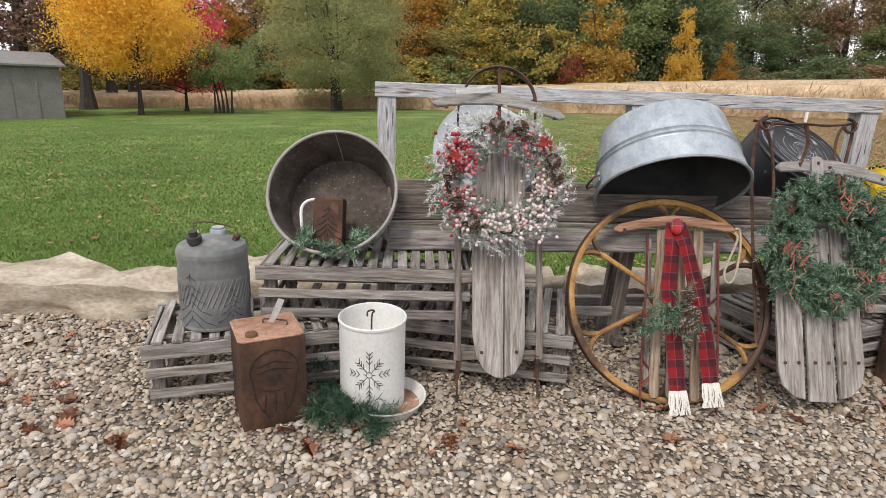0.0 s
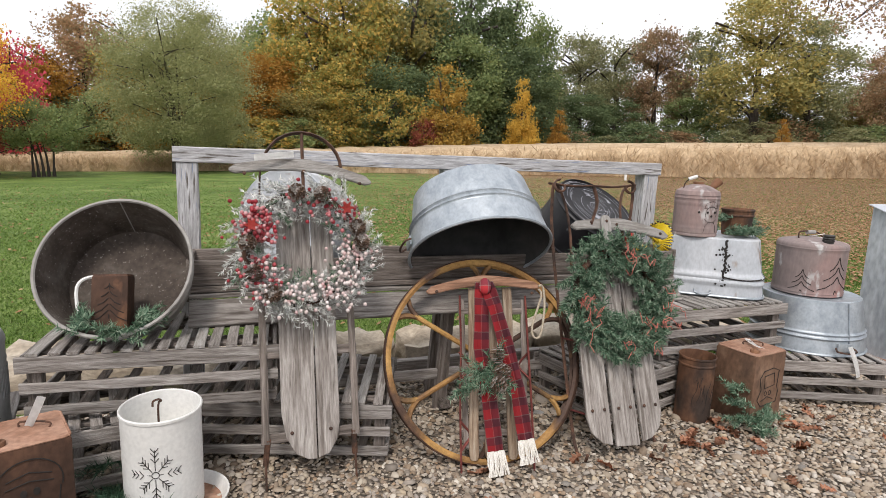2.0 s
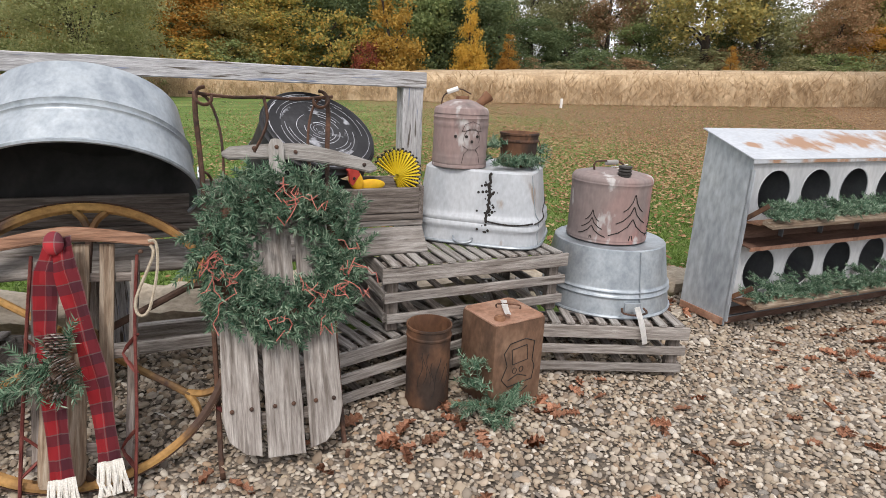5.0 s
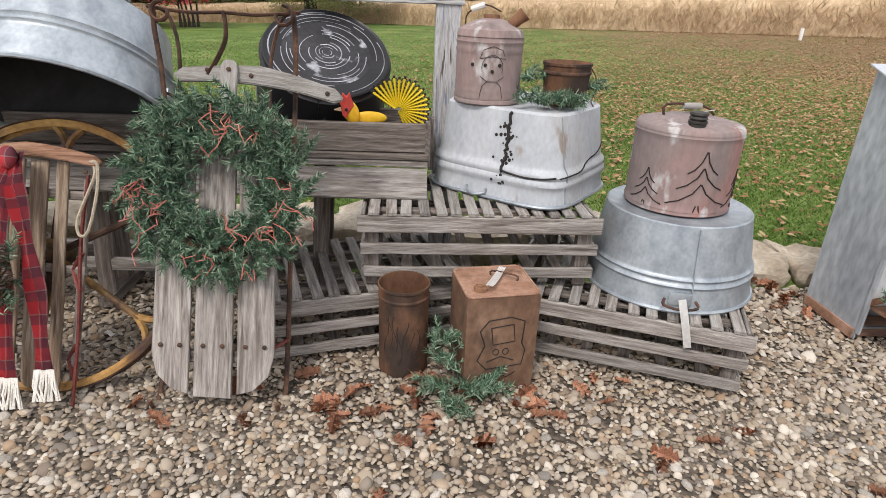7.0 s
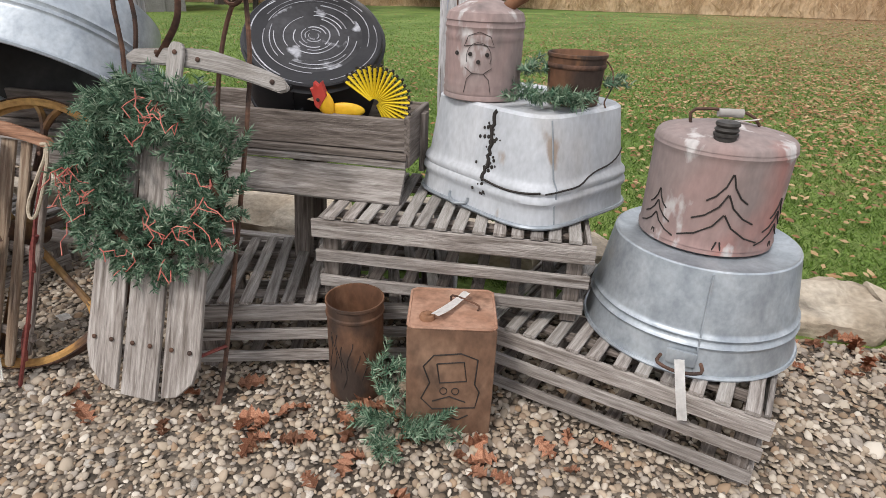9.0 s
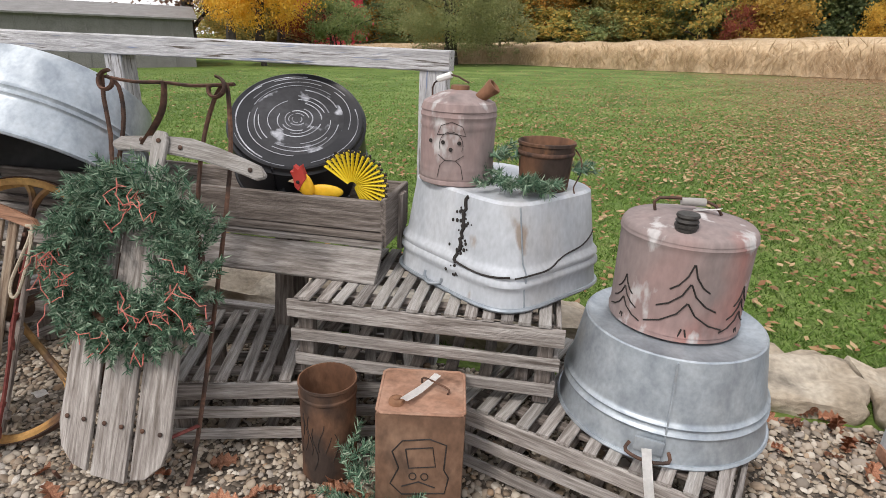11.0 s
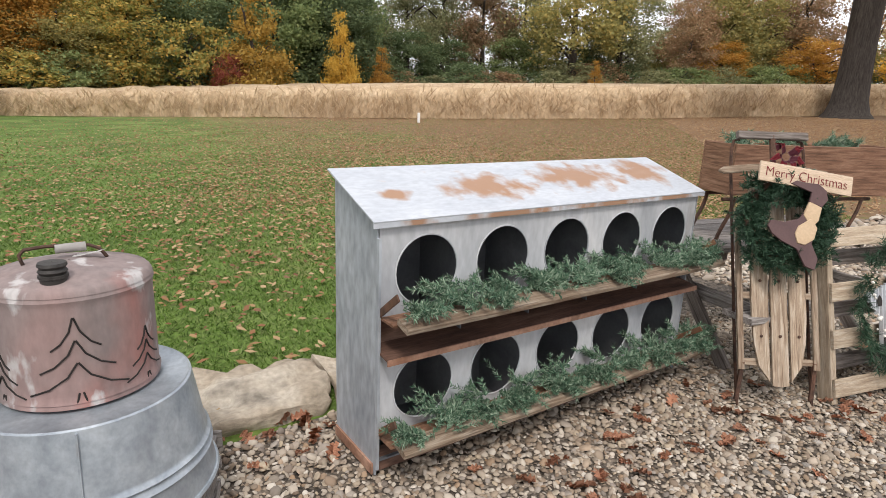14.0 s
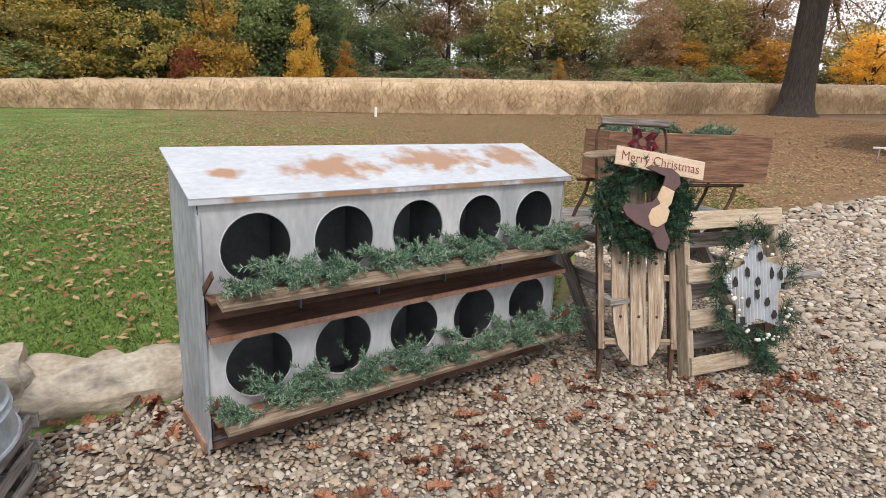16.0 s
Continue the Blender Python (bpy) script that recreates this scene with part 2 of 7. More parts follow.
needle_frost = island_mat("flocked_needles", [(0.34, 0.36, 0.33), (0.66, 0.66, 0.63), (0.80, 0.79, 0.77), (0.28, 0.31, 0.27), (0.74, 0.73, 0.71)], 0.8)
berry_red = island_mat("red_berries", [(0.24, 0.02, 0.03), (0.36, 0.05, 0.06), (0.55, 0.30, 0.30), (0.45, 0.13, 0.14)], 0.45)
berry_frost = island_mat("frosted_berries", [(0.62, 0.50, 0.48), (0.70, 0.63, 0.61), (0.52, 0.32, 0.31)], 0.7)
vine_red = mat("red_raffia", [(0.42, 0.10, 0.08), (0.58, 0.24, 0.19)], 20, 80, (1, 1, 1), 0.8, 0, 0.1, 0.15)
cone_brown = island_mat("pine_cone_brown", [(0.10, 0.06, 0.04), (0.18, 0.115, 0.08), (0.40, 0.37, 0.34)], 0.8)
oak_brown = mat("dry_oak_leaf", [(0.24, 0.095, 0.055), (0.37, 0.175, 0.105), (0.50, 0.285, 0.175)], 30, 120, (1, 1, 1), 0.75, 0, 0.2, 0.35)
rope_mat = mat("natural_rope", [(0.35, 0.29, 0.21), (0.48, 0.42, 0.33)], 60, 200, (1, 1, 1), 0.9, 0, 0.3, 0.05)
fringe_white = mat("cream_wool", [(0.66, 0.63, 0.57), (0.76, 0.74, 0.69)], 40, 200, (1, 1, 1), 0.95, 0, 0.2, 0.03)
brown_paint = mat("plum_brown_paint", [(0.085, 0.05, 0.05), (0.115, 0.07, 0.068)], 12, 90, (1, 1, 1), 0.7, 0, 0.05, 0.03, grit=0.09)
tan_paint = mat("tan_paint", [(0.48, 0.35, 0.22), (0.55, 0.41, 0.27)], 12, 90, (1, 1, 1), 0.75, 0, 0.05, 0.03, grit=0.09)
sign_board = mat("sanded_sign_board", [(0.48, 0.36, 0.25), (0.60, 0.48, 0.36)], 5, 25, grain, 0.75, 0, 0.2, 0.03)
bird_yellow = mat("yellow_enamel", [(0.68, 0.50, 0.02), (0.74, 0.58, 0.04)], 9, 60, (1, 1, 1), 0.5, 0, 0.03, 0.03, grit=0.09)
bird_orange = mat("orange_yellow_enamel", [(0.70, 0.36, 0.02), (0.74, 0.48, 0.03)], 9, 60, (1, 1, 1), 0.45, 0, 0.03, 0.03, grit=0.09)
bird_red = mat("red_enamel", [(0.36, 0.03, 0.025), (0.46, 0.06, 0.045)], 9, 60, (1, 1, 1), 0.45, 0, 0.03, 0.03, grit=0.09)
plastic_black = mat("dull_black_plastic", [(0.03, 0.028, 0.026), (0.06, 0.055, 0.05)], 20, 90, (1, 1, 1), 0.6, 0, 0.1, 0.05)
corn_mat = island_mat("dry_corn", [(0.403, 0.286, 0.17), (0.526, 0.393, 0.248), (0.627, 0.49, 0.331), (0.459, 0.326, 0.193)], 0.85, 0.25)
corn_top = mat("dry_corn_mass", [(0.336, 0.235, 0.138), (0.47, 0.347, 0.216), (0.582, 0.449, 0.299)], 1.5, 9, (1, 1, 0.4), 0.95, 0, 0.6, 0)
grass_mat = island_mat("grass_blades", [(0.045, 0.085, 0.012), (0.10, 0.175, 0.028), (0.17, 0.27, 0.055), (0.25, 0.31, 0.11), (0.07, 0.13, 0.02), (0.13, 0.22, 0.04)], 0.6, 0.3)
lawn_leaf = island_mat("fallen_leaves_pale", [(0.20, 0.095, 0.045), (0.30, 0.18, 0.085), (0.40, 0.29, 0.16), (0.15, 0.075, 0.04), (0.27, 0.13, 0.06)], 0.8)
pebble_mat = island_mat("river_pebbles", [(0.14, 0.10, 0.072), (0.35, 0.28, 0.205), (0.49, 0.435, 0.36), (0.23, 0.165, 0.11), (0.39, 0.335, 0.262), (0.58, 0.53, 0.455), (0.33, 0.225, 0.14), (0.17, 0.148, 0.128), (0.43, 0.35, 0.25), (0.28, 0.243, 0.208), (0.46, 0.40, 0.325), (0.20, 0.15, 0.108), (0.37, 0.31, 0.24), (0.31, 0.275, 0.24)], 0.7)
stone_mat = mat("river_stone", [(0.204, 0.17, 0.136), (0.34, 0.31, 0.272), (0.442, 0.416, 0.374)], 30, 140, (1, 1, 1), 0.75, 0, 0.15, 0.45)


def ground_material(name, cols, leafy, gravel=False):
    m = mat(name, cols, 0.7, 24, (1, 1, 1), 0.95, 0, 0.9, 0.0, coords="Object", grit=0.26 if gravel else 0.5)
    n, k = m.node_tree.nodes, m.node_tree.links
    bsdf = n["Principled BSDF"]
    old = bsdf.inputs["Base Color"].links[0].from_socket
    if gravel:
        v = n.new("ShaderNodeTexVoronoi")
        v.inputs["Scale"].default_value = 38
        tc = n.new("ShaderNodeTexCoord")
        k.new(tc.outputs["Object"], v.inputs["Vector"])
        hsv = n.new("ShaderNodeHueSaturation")
        r = n.new("ShaderNodeSeparateColor")
        k.new(v.outputs["Color"], r.inputs[0])
        mr = n.new("ShaderNodeMapRange")
        mr.inputs["To Min"].default_value, mr.inputs["To Max"].default_value = 0.5, 1.5
        k.new(r.outputs[0], mr.inputs["Value"]), k.new(mr.outputs[0], hsv.inputs["Value"])
        k.new(old, hsv.inputs["Color"]), k.new(hsv.outputs[0], bsdf.inputs["Base Color"])
        bp = n.new("ShaderNodeBump")
        bp.invert = True
        bp.inputs["Strength"].default_value, bp.inputs["Distance"].default_value = 1.0, 0.03
        k.new(v.outputs["Distance"], bp.inputs["Height"]), k.new(bp.outputs[0], bsdf.inputs["Normal"])
        return m
    # leaf litter thickens under the trees beyond the nest boxes
    tc, sep = n.new("ShaderNodeTexCoord"), n.new("ShaderNodeSeparateXYZ")
    k.new(tc.outputs["Object"], sep.inputs[0])
    along = n.new("ShaderNodeMapRange")
    along.inputs["From Min"].default_value, along.inputs["From Max"].default_value = 2.0, 24.0
    k.new(sep.outputs["X"], along.inputs["Value"])
    patch, speck = n.new("ShaderNodeTexNoise"), n.new("ShaderNodeTexNoise")
    patch.inputs["Scale"].default_value, patch.inputs["Detail"].default_value = 0.25, 5
    speck.inputs["Scale"].default_value, speck.inputs["Detail"].default_value = 6, 8
    k.new(tc.outputs["Object"], patch.inputs["Vector"]), k.new(tc.outputs["Object"], speck.inputs["Vector"])
    s1, s2 = n.new("ShaderNodeMath"), n.new("ShaderNodeMath")
    s1.operation = s2.operation = "ADD"
    k.new(along.outputs[0], s1.inputs[0]), k.new(patch.outputs[0], s1.inputs[1])
    k.new(s1.outputs[0], s2.inputs[0]), k.new(speck.outputs[0], s2.inputs[1])
    r = n.new("ShaderNodeMapRange")
    r.inputs["From Min"].default_value, r.inputs["From Max"].default_value = 1.18, 1.6
    k.new(s2.outputs[0], r.inputs["Value"])
    mix = n.new("ShaderNodeMix")
    mix.data_type = "RGBA"
    k.new(r.outputs[0], mix.inputs[0]), k.new(old, mix.inputs[6])
    mix.inputs[7].default_value = (*leafy, 1)
    k.new(mix.outputs[2], bsdf.inputs["Base Color"])
    return m




def rust_patches(m, patches, colour):
    """Rust blooms of an uneven outline: (x, y, half length, half width) on the sheet."""
    n, k = m.node_tree.nodes, m.node_tree.links
    bsdf = n["Principled BSDF"]
    tc, ns = n.new("ShaderNodeTexCoord"), n.new("ShaderNodeTexNoise")
    ns.inputs["Scale"].default_value, ns.inputs["Detail"].default_value = 9, 9
    k.new(tc.outputs["Object"], ns.inputs["Vector"])
    for x, y, a, b in patches:
        old = bsdf.inputs["Base Color"].links[0].from_socket
        mp, ln, ad, mr, mx = n.new("ShaderNodeMapping"), n.new("ShaderNodeVectorMath"), n.new("ShaderNodeMath"), n.new("ShaderNodeMapRange"), n.new("ShaderNodeMix")
        mp.inputs["Location"].default_value, mp.inputs["Scale"].default_value = (-x / a, -y / b, 0), (1 / a, 1 / b, 0)
        ln.operation, ad.operation, mx.data_type = "LENGTH", "MULTIPLY_ADD", "RGBA"
        k.new(tc.outputs["Object"], mp.inputs[0]), k.new(mp.outputs[0], ln.inputs[0])
        k.new(ns.outputs[0], ad.inputs[0])
        ad.inputs[1].default_value = 2.6
        k.new(ln.outputs["Value"], ad.inputs[2])
        mr.inputs["From Min"].default_value, mr.inputs["From Max"].default_value = 2.35, 1.75
        k.new(ad.outputs[0], mr.inputs["Value"]), k.new(mr.outputs[0], mx.inputs[0])
        k.new(old, mx.inputs[6])
        mx.inputs[7].default_value = (*colour, 1)
        k.new(mx.outputs[2], bsdf.inputs["Base Color"])


rust_patches(nest_roof, [(-0.36, -0.01, 0.26, 0.13), (0.25, 0.03, 0.33, 0.15), (0.78, 0.05, 0.24, 0.14), (-0.85, -0.02, 0.08, 0.05)], (0.36, 0.215, 0.135))
lawn_mat = ground_material("lawn", [(0.062, 0.105, 0.017), (0.10, 0.16, 0.03), (0.165, 0.22, 0.06)], (0.20, 0.125, 0.068))
gravel_mat = ground_material("gravel_bed", [(0.085, 0.068, 0.052), (0.14, 0.115, 0.09), (0.21, 0.178, 0.142)], (0, 0, 0), True)

# ---- helpers of this scene ----
rng = np.random.default_rng(7)


def ground_z(x, y):
    """The land falls a little towards the left and rises to the right, away from the display."""
    k = np.clip((np.hypot(np.asarray(x) - 3, np.asarray(y) - 5) - 5) / 25, 0, 1)
    return np.where(np.asarray(x) > 3, 0.043, 0.03) * (np.asarray(x) - 3) * k * k * (3 - 2 * k)


def thing(name, m, label, category, group="", kind=""):
    ob = new(name)
    ob.empty_display_size = 0.1
    ob.matrix_world = m
    return tagged(ob, label, category, group, kind)


def mesh_of(bm, name, smooth=True):
    me = bpy.data.meshes.new(name)
    bmesh.ops.recalc_face_normals(bm, faces=bm.faces)
    bm.to_mesh(me)
    bm.free()
    if smooth:
        for p in me.polygons:
            p.use_smooth = True
        me.set_sharp_from_angle(angle=radians(38))
    return me


def put(name, me, material, parent, m=None, label=""):
    if not me.materials:
        me.materials.append(material)
    ob = new(name, me)
    ob.parent = parent
    if m is not None:
        ob.matrix_local = m
    return tagged(ob, label)


def part(name, bm, material, parent, label="", m=None):
    return put(name, mesh_of(bm, name), material, parent, m, label)


def np_mesh(name, verts, faces):
    verts, faces = np.asarray(verts, dtype=np.float32), np.asarray(faces, dtype=np.int32)
    me = bpy.data.meshes.new(name)
    k = faces.shape[1]
    me.vertices.add(len(verts)), me.loops.add(faces.size), me.polygons.add(len(faces))
    me.vertices.foreach_set("co", verts.ravel())
    me.loops.foreach_set("vertex_index", faces.ravel())
    me.polygons.foreach_set("loop_start", np.arange(0, faces.size, k, dtype=np.int32))
    me.update(calc_edges=True)
    return me


BOARDS = {}


def board_mesh(length, width, thick, style, material):
    """A plank along x, with worn edges and a slightly wavy outline; style picks one of the variants, 'round' rounds the far end."""
    key = (round(length, 3), round(width, 3), round(thick, 3), style, material.name)
    if key in BOARDS:
        return BOARDS[key]
    r = random.Random(int(length * 1000) * 7 + int(width * 1000) * 3 + (style if isinstance(style, int) else 5))
    bm = bmesh.new()
    n = max(3, min(12, int(length / 0.12)))
    e = min(0.004, thick * 0.2)
    rings = []
    steps = [i / n for i in range(n + 1)]
    if style == "round":
        steps = [u for u in steps if u < 1 - width * 0.6 / length] + [1 - width * 0.55 / length * q for q in (1, 0.75, 0.5, 0.3, 0.15, 0.05, 0)]
    for u in steps:
        x = -length / 2 + length * u
        w, off = width / 2, 0.0
        if style == "round":
            d = (length / 2 - x) / (width * 0.55)
            if d < 1:
                w *= 0.42 + 0.58 * math.sqrt(max(0.0, 1 - (1 - d) ** 2))
        w -= r.uniform(0, 0.0022)
        off = r.uniform(-0.0015, 0.0015)
        t = thick / 2 - r.uniform(0, 0.0008)
        ring = [(x, off + a, b) for a, b in ((-w, -t + e), (-w + e, -t), (w - e, -t), (w, -t + e), (w, t - e), (w - e, t), (-w + e, t), (-w, t - e))]
        rings.append([bm.verts.new(v) for v in ring])
    for a, b in zip(rings, rings[1:]):
        for j in range(8):
            bm.faces.new((a[j], a[(j + 1) % 8], b[(j + 1) % 8], b[j]))
    bm.faces.new(rings[0]), bm.faces.new(rings[-1])
    BOARDS[key] = mesh_of(bm, "board", False)
    BOARDS[key].materials.append(material)
    return BOARDS[key]


def plank(name, parent, a, b, width, thick, normal=(0, -1, 0), material=wood_grey, style=0, label=""):
    """A board from a to b (its middle line), whose broad face looks along normal."""
    a, b, nrm = Vector(a), Vector(b), Vector(normal)
    x = (b - a).normalized()
    y = nrm.cross(x).normalized()
    z = x.cross(y)
    m = Matrix((x, y, z)).transposed().to_4x4()
    m.translation = (a + b) / 2
    return put(name, board_mesh((b - a).length, width, thick, style, material), material, parent, m, label)


def add_box(bm, size, m=None, bevel=0.0):
    r = bmesh.ops.create_cube(bm, size=1.0, matrix=(m or Matrix()) @ Matrix.Diagonal((*size, 1)))
    if bevel:
        edges = list({e for v in r["verts"] for e in v.link_edges})
        bmesh.ops.bevel(bm, geom=edges, offset=bevel, segments=2, affect="EDGES", profile=0.7)
    return bm


def add_lathe(bm, profile, seg=40, m=None, cap=(False, False), squash=None):
    """Turns (radius, z) round z. squash: (half x, half y, power) makes a rounded rectangle of each ring."""
    m = m or Matrix()
    rings = []
    for r, z in profile:
        ring = []
        for i in range(seg):
            a = 2 * math.pi * i / seg
            c, s = math.cos(a), math.sin(a)
            if squash:
                hx, hy, pw = squash
                x = math.copysign(abs(c) ** (2 / pw), c) * (hx + r)
                y = math.copysign(abs(s) ** (2 / pw), s) * (hy + r)
            else:
                x, y = c * r, s * r
            ring.append(bm.verts.new(m @ Vector((x, y, z))))
        rings.append(ring)
    for a, b in zip(rings, rings[1:]):
        for i in range(seg):
            bm.faces.new((a[i], a[(i + 1) % seg], b[(i + 1) % seg], b[i]))
    if cap[0]:
        bm.faces.new(rings[0][::-1])
    if cap[1]:
        bm.faces.new(rings[-1])
    return bm


def add_tube(bm, points, radius, seg=8, closed=False, flat=1.0):
    """A round bar along the points; flat < 1 makes a strap of it."""
    pts = [Vector(p) for p in points]
    n = len(pts)
    rings = []
    up = Vector((0, 0, 1))
    last = None
    for i, p in enumerate(pts):
        if closed:
            t = pts[(i + 1) % n] - pts[i - 1]
        else:
            t = pts[min(i + 1, n - 1)] - pts[max(i - 1, 0)]
        t.normalize()
        side = last if last is not None else (t.cross(up) if abs(t.dot(up)) < 0.95 else t.cross(Vector((1, 0, 0))))
        side = (side - t * side.dot(t)).normalized()
        last = side
        other = t.cross(side)
        rings.append([bm.verts.new(p + radius * (math.cos(2 * math.pi * k / seg) * side + flat * math.sin(2 * math.pi * k / seg) * other)) for k in range(seg)])
    for i in range(n if closed else n - 1):
        a, b = rings[i], rings[(i + 1) % n]
        for k in range(seg):
            bm.faces.new((a[k], a[(k + 1) % seg], b[(k + 1) % seg], b[k]))
    if not closed:
        bm.faces.new(rings[0][::-1]), bm.faces.new(rings[-1])
    return bm


def rounded(points):
    """The same line with its corners eased (Catmull-Rom)."""
    p = [Vector(q) for q in points]
    out = []
    for i in range(len(p) - 1):
        a, b, c, d = p[max(0, i - 1)], p[i], p[i + 1], p[min(len(p) - 1, i + 2)]
        for t in (0.0, 0.34, 0.67):
            out.append(0.5 * ((2 * b) + (c - a) * t + (2 * a - 5 * b + 4 * c - d) * t * t + (3 * b - a - 3 * c + d) * t ** 3))
    return out + [p[-1]]


def tube(points, radius, seg=8, closed=False, flat=1.0):
    if not closed and 3 <= len(points) <= 14 and seg >= 6:
        points = rounded(points)
    return add_tube(bmesh.new(), points, radius, seg, closed, flat)


def lathe(profile, seg=40, m=None, cap=(False, False), squash=None):
    return add_lathe(bmesh.new(), profile, seg, m, cap, squash)


def axis_pose(centre, z_axis, x_hint=(1, 0, 0)):
    z = Vector(z_axis).normalized()
    x = Vector(x_hint)
    x = (x - z * x.dot(z)).normalized()
    y = z.cross(x)
    m = Matrix((x, y, z)).transposed().to_4x4()
    m.translation = centre
    return m


def unit(v):
    return v / np.maximum(1e-9, np.linalg.norm(v, axis=-1, keepdims=True))


def needle_mesh(name, base, way, length, per=40, needle=0.03, width=0.0022):
    """Twigs from base along way, each with needles all round: thin three-sided blades."""
    base, way, length = np.asarray(base, float), unit(np.asarray(way, float)), np.asarray(length, float)
    n = len(base)
    u = np.tile(np.linspace(0.02, 1, per), (n, 1)) + rng.uniform(-0.01, 0.01, (n, per))
    p = base[:, None] + way[:, None] * (u * length[:, None])[..., None]
    rand = unit(rng.normal(size=(n, per, 3)))
    out = unit(rand - way[:, None] * np.sum(rand * way[:, None], -1, keepdims=True))
    d = unit(out + way[:, None] * rng.uniform(0.5, 1.1, (n, per, 1)))
    side = unit(np.cross(d, unit(rng.normal(size=(n, per, 3)))))
    ln = needle * rng.uniform(0.65, 1.1, (n, per, 1))
    tri = np.stack([p + side * width, p - side * width, p + d * ln * 0.5 + side * width * 0.9 + out * 0.0015, p + d * ln], 2)
    v = tri.reshape(-1, 3)
    idx = np.arange(n * per) * 4
    f = np.concatenate([np.stack([idx, idx + 1, idx + 2], 1), np.stack([idx + 1, idx + 3, idx + 2], 1)])
    # bare twig under the needles
    s1 = unit(np.cross(way, np.array([0.3, 0.5, 0.8])))
    s2 = np.cross(way, s1)
    tw = 0.0022
    tv = np.stack([base + s1 * tw, base - s1 * tw * 0.5 + s2 * tw, base - s1 * tw * 0.5 - s2 * tw, base + way * length[:, None]], 1).reshape(-1, 3)
    ti = np.arange(n) * 4 + len(v)
    tf = np.concatenate([np.stack([ti + a, ti + b, ti + 3], 1) for a, b in ((0, 1), (1, 2), (2, 0))])
    return np_mesh(name, np.concatenate([v, tv]), np.concatenate([f, tf]))


def blob_mesh(name, centres, radii, seg=6, rings=4):
    """Many small round berries in one mesh."""
    vs, fs = [], []
    for t in range(rings + 1):
        th = math.pi * t / rings
        for i in range(seg):
            ph = 2 * math.pi * i / seg
            vs.append((math.sin(th) * math.cos(ph), math.sin(th) * math.sin(ph), math.cos(th)))
    for t in range(rings):
        for i in range(seg):
            fs.append((t * seg + i, t * seg + (i + 1) % seg, (t + 1) * seg + (i + 1) % seg, (t + 1) * seg + i))
    vs, fs = np.array(vs), np.array(fs)
    c, r = np.asarray(centres, float), np.asarray(radii, float)
    v = (c[:, None] + vs[None] * r[:, None, None]).reshape(-1, 3)
    f = (fs[None] + (np.arange(len(c)) * len(vs))[:, None, None]).reshape(-1, 4)
    me = np_mesh(name, v, f)
    me.polygons.foreach_set("use_smooth", np.ones(len(f), dtype=bool))
    return me


# ---- ground ----


def grid_mesh(name, xs, ys, lift=0.0):
    gx, gy = np.meshgrid(xs, ys)
    v = np.stack([gx, gy, ground_z(gx, gy) + lift], -1).reshape(-1, 3)
    nx = len(xs)
    i = (np.arange(len(ys) - 1)[:, None] * nx + np.arange(nx - 1)[None]).ravel()
    return np_mesh(name, v, np.stack([i, i + 1, i + nx + 1, i + nx], 1))


ground = new("ground", grid_mesh("ground", np.concatenate([[-900, -300, -120, -60], np.arange(-40, 101, 2), [130, 200, 400, 900]]), np.concatenate([[-600, -200, -60, -20], np.arange(-8, 100, 2), [130, 200, 400, 1200]]), -0.012))
ground.data.materials.append(lawn_mat)
tagged(ground, "mown green lawn strewn with fallen leaves", "lawn", kind="structure")


def edge_y(x):
    """Where the gravel ends: the row of border stones, then the drive bending away."""
    x = np.asarray(x, float)
    return 6.22 + 0.06 * np.sin(x * 1.3) + 2.0 * np.clip((x - 7.4) / 2.2, 0, 1) - 0.1 * np.clip(x - 10, 0, 30)


gx = np.concatenate([np.arange(-14, 30, 0.4)])
gravel_v, gravel_f = [], []
for i, x in enumerate(gx):
    top = float(edge_y(x))
    for j in range(14):
        y = -10 + (top + 10) * j / 13
        gravel_v.append((x, y, float(ground_z(x, y)) + 0.002 - (0.004 if j == 13 else 0)))
for i in range(len(gx) - 1):
    for j in range(13):
        a = i * 14 + j
        gravel_f.append((a, a + 14, a + 15, a + 1))
gravel = new("gravel_drive", np_mesh("gravel_drive", gravel_v, gravel_f))
gravel.data.materials.append(gravel_mat)
tagged(gravel, "drive of mixed grey and tan river gravel", "gravel", kind="structure")


def pebble_shape(r):
    """The upper part of a worn pebble, about 1 across: some round, some flat, some long or broken."""
    v, f = [], []
    seg = 7
    flat, long, rough = r.uniform(0.6, 1.15), r.uniform(0.55, 0.95), r.uniform(0.08, 0.24)
    edge = [1 + r.uniform(-rough, rough) for _ in range(seg)]
    for rad, z in ((0.53, -0.06), (0.5, 0.12), (0.34, 0.25)):
        for i in range(seg):
            a = 2 * math.pi * i / seg
            k = edge[i] * (1 + r.uniform(-0.05, 0.05))
            v.append((rad * k * math.cos(a), rad * k * long * math.sin(a), z * flat * (1 + r.uniform(-0.15, 0.15))))
    v.append((r.uniform(-0.1, 0.1), r.uniform(-0.1, 0.1), 0.29 * flat))
    for t in range(2):
        for i in range(seg):
            a, b = t * seg + i, t * seg + (i + 1) % seg
            f += [(a, b, b + seg), (a, b + seg, a + seg)]
    for i in range(seg):
        f.append((2 * seg + i, 2 * seg + (i + 1) % seg, 3 * seg))
    return np.array(v), np.array(f)


shapes = [pebble_shape(random.Random(i)) for i in range(14)]


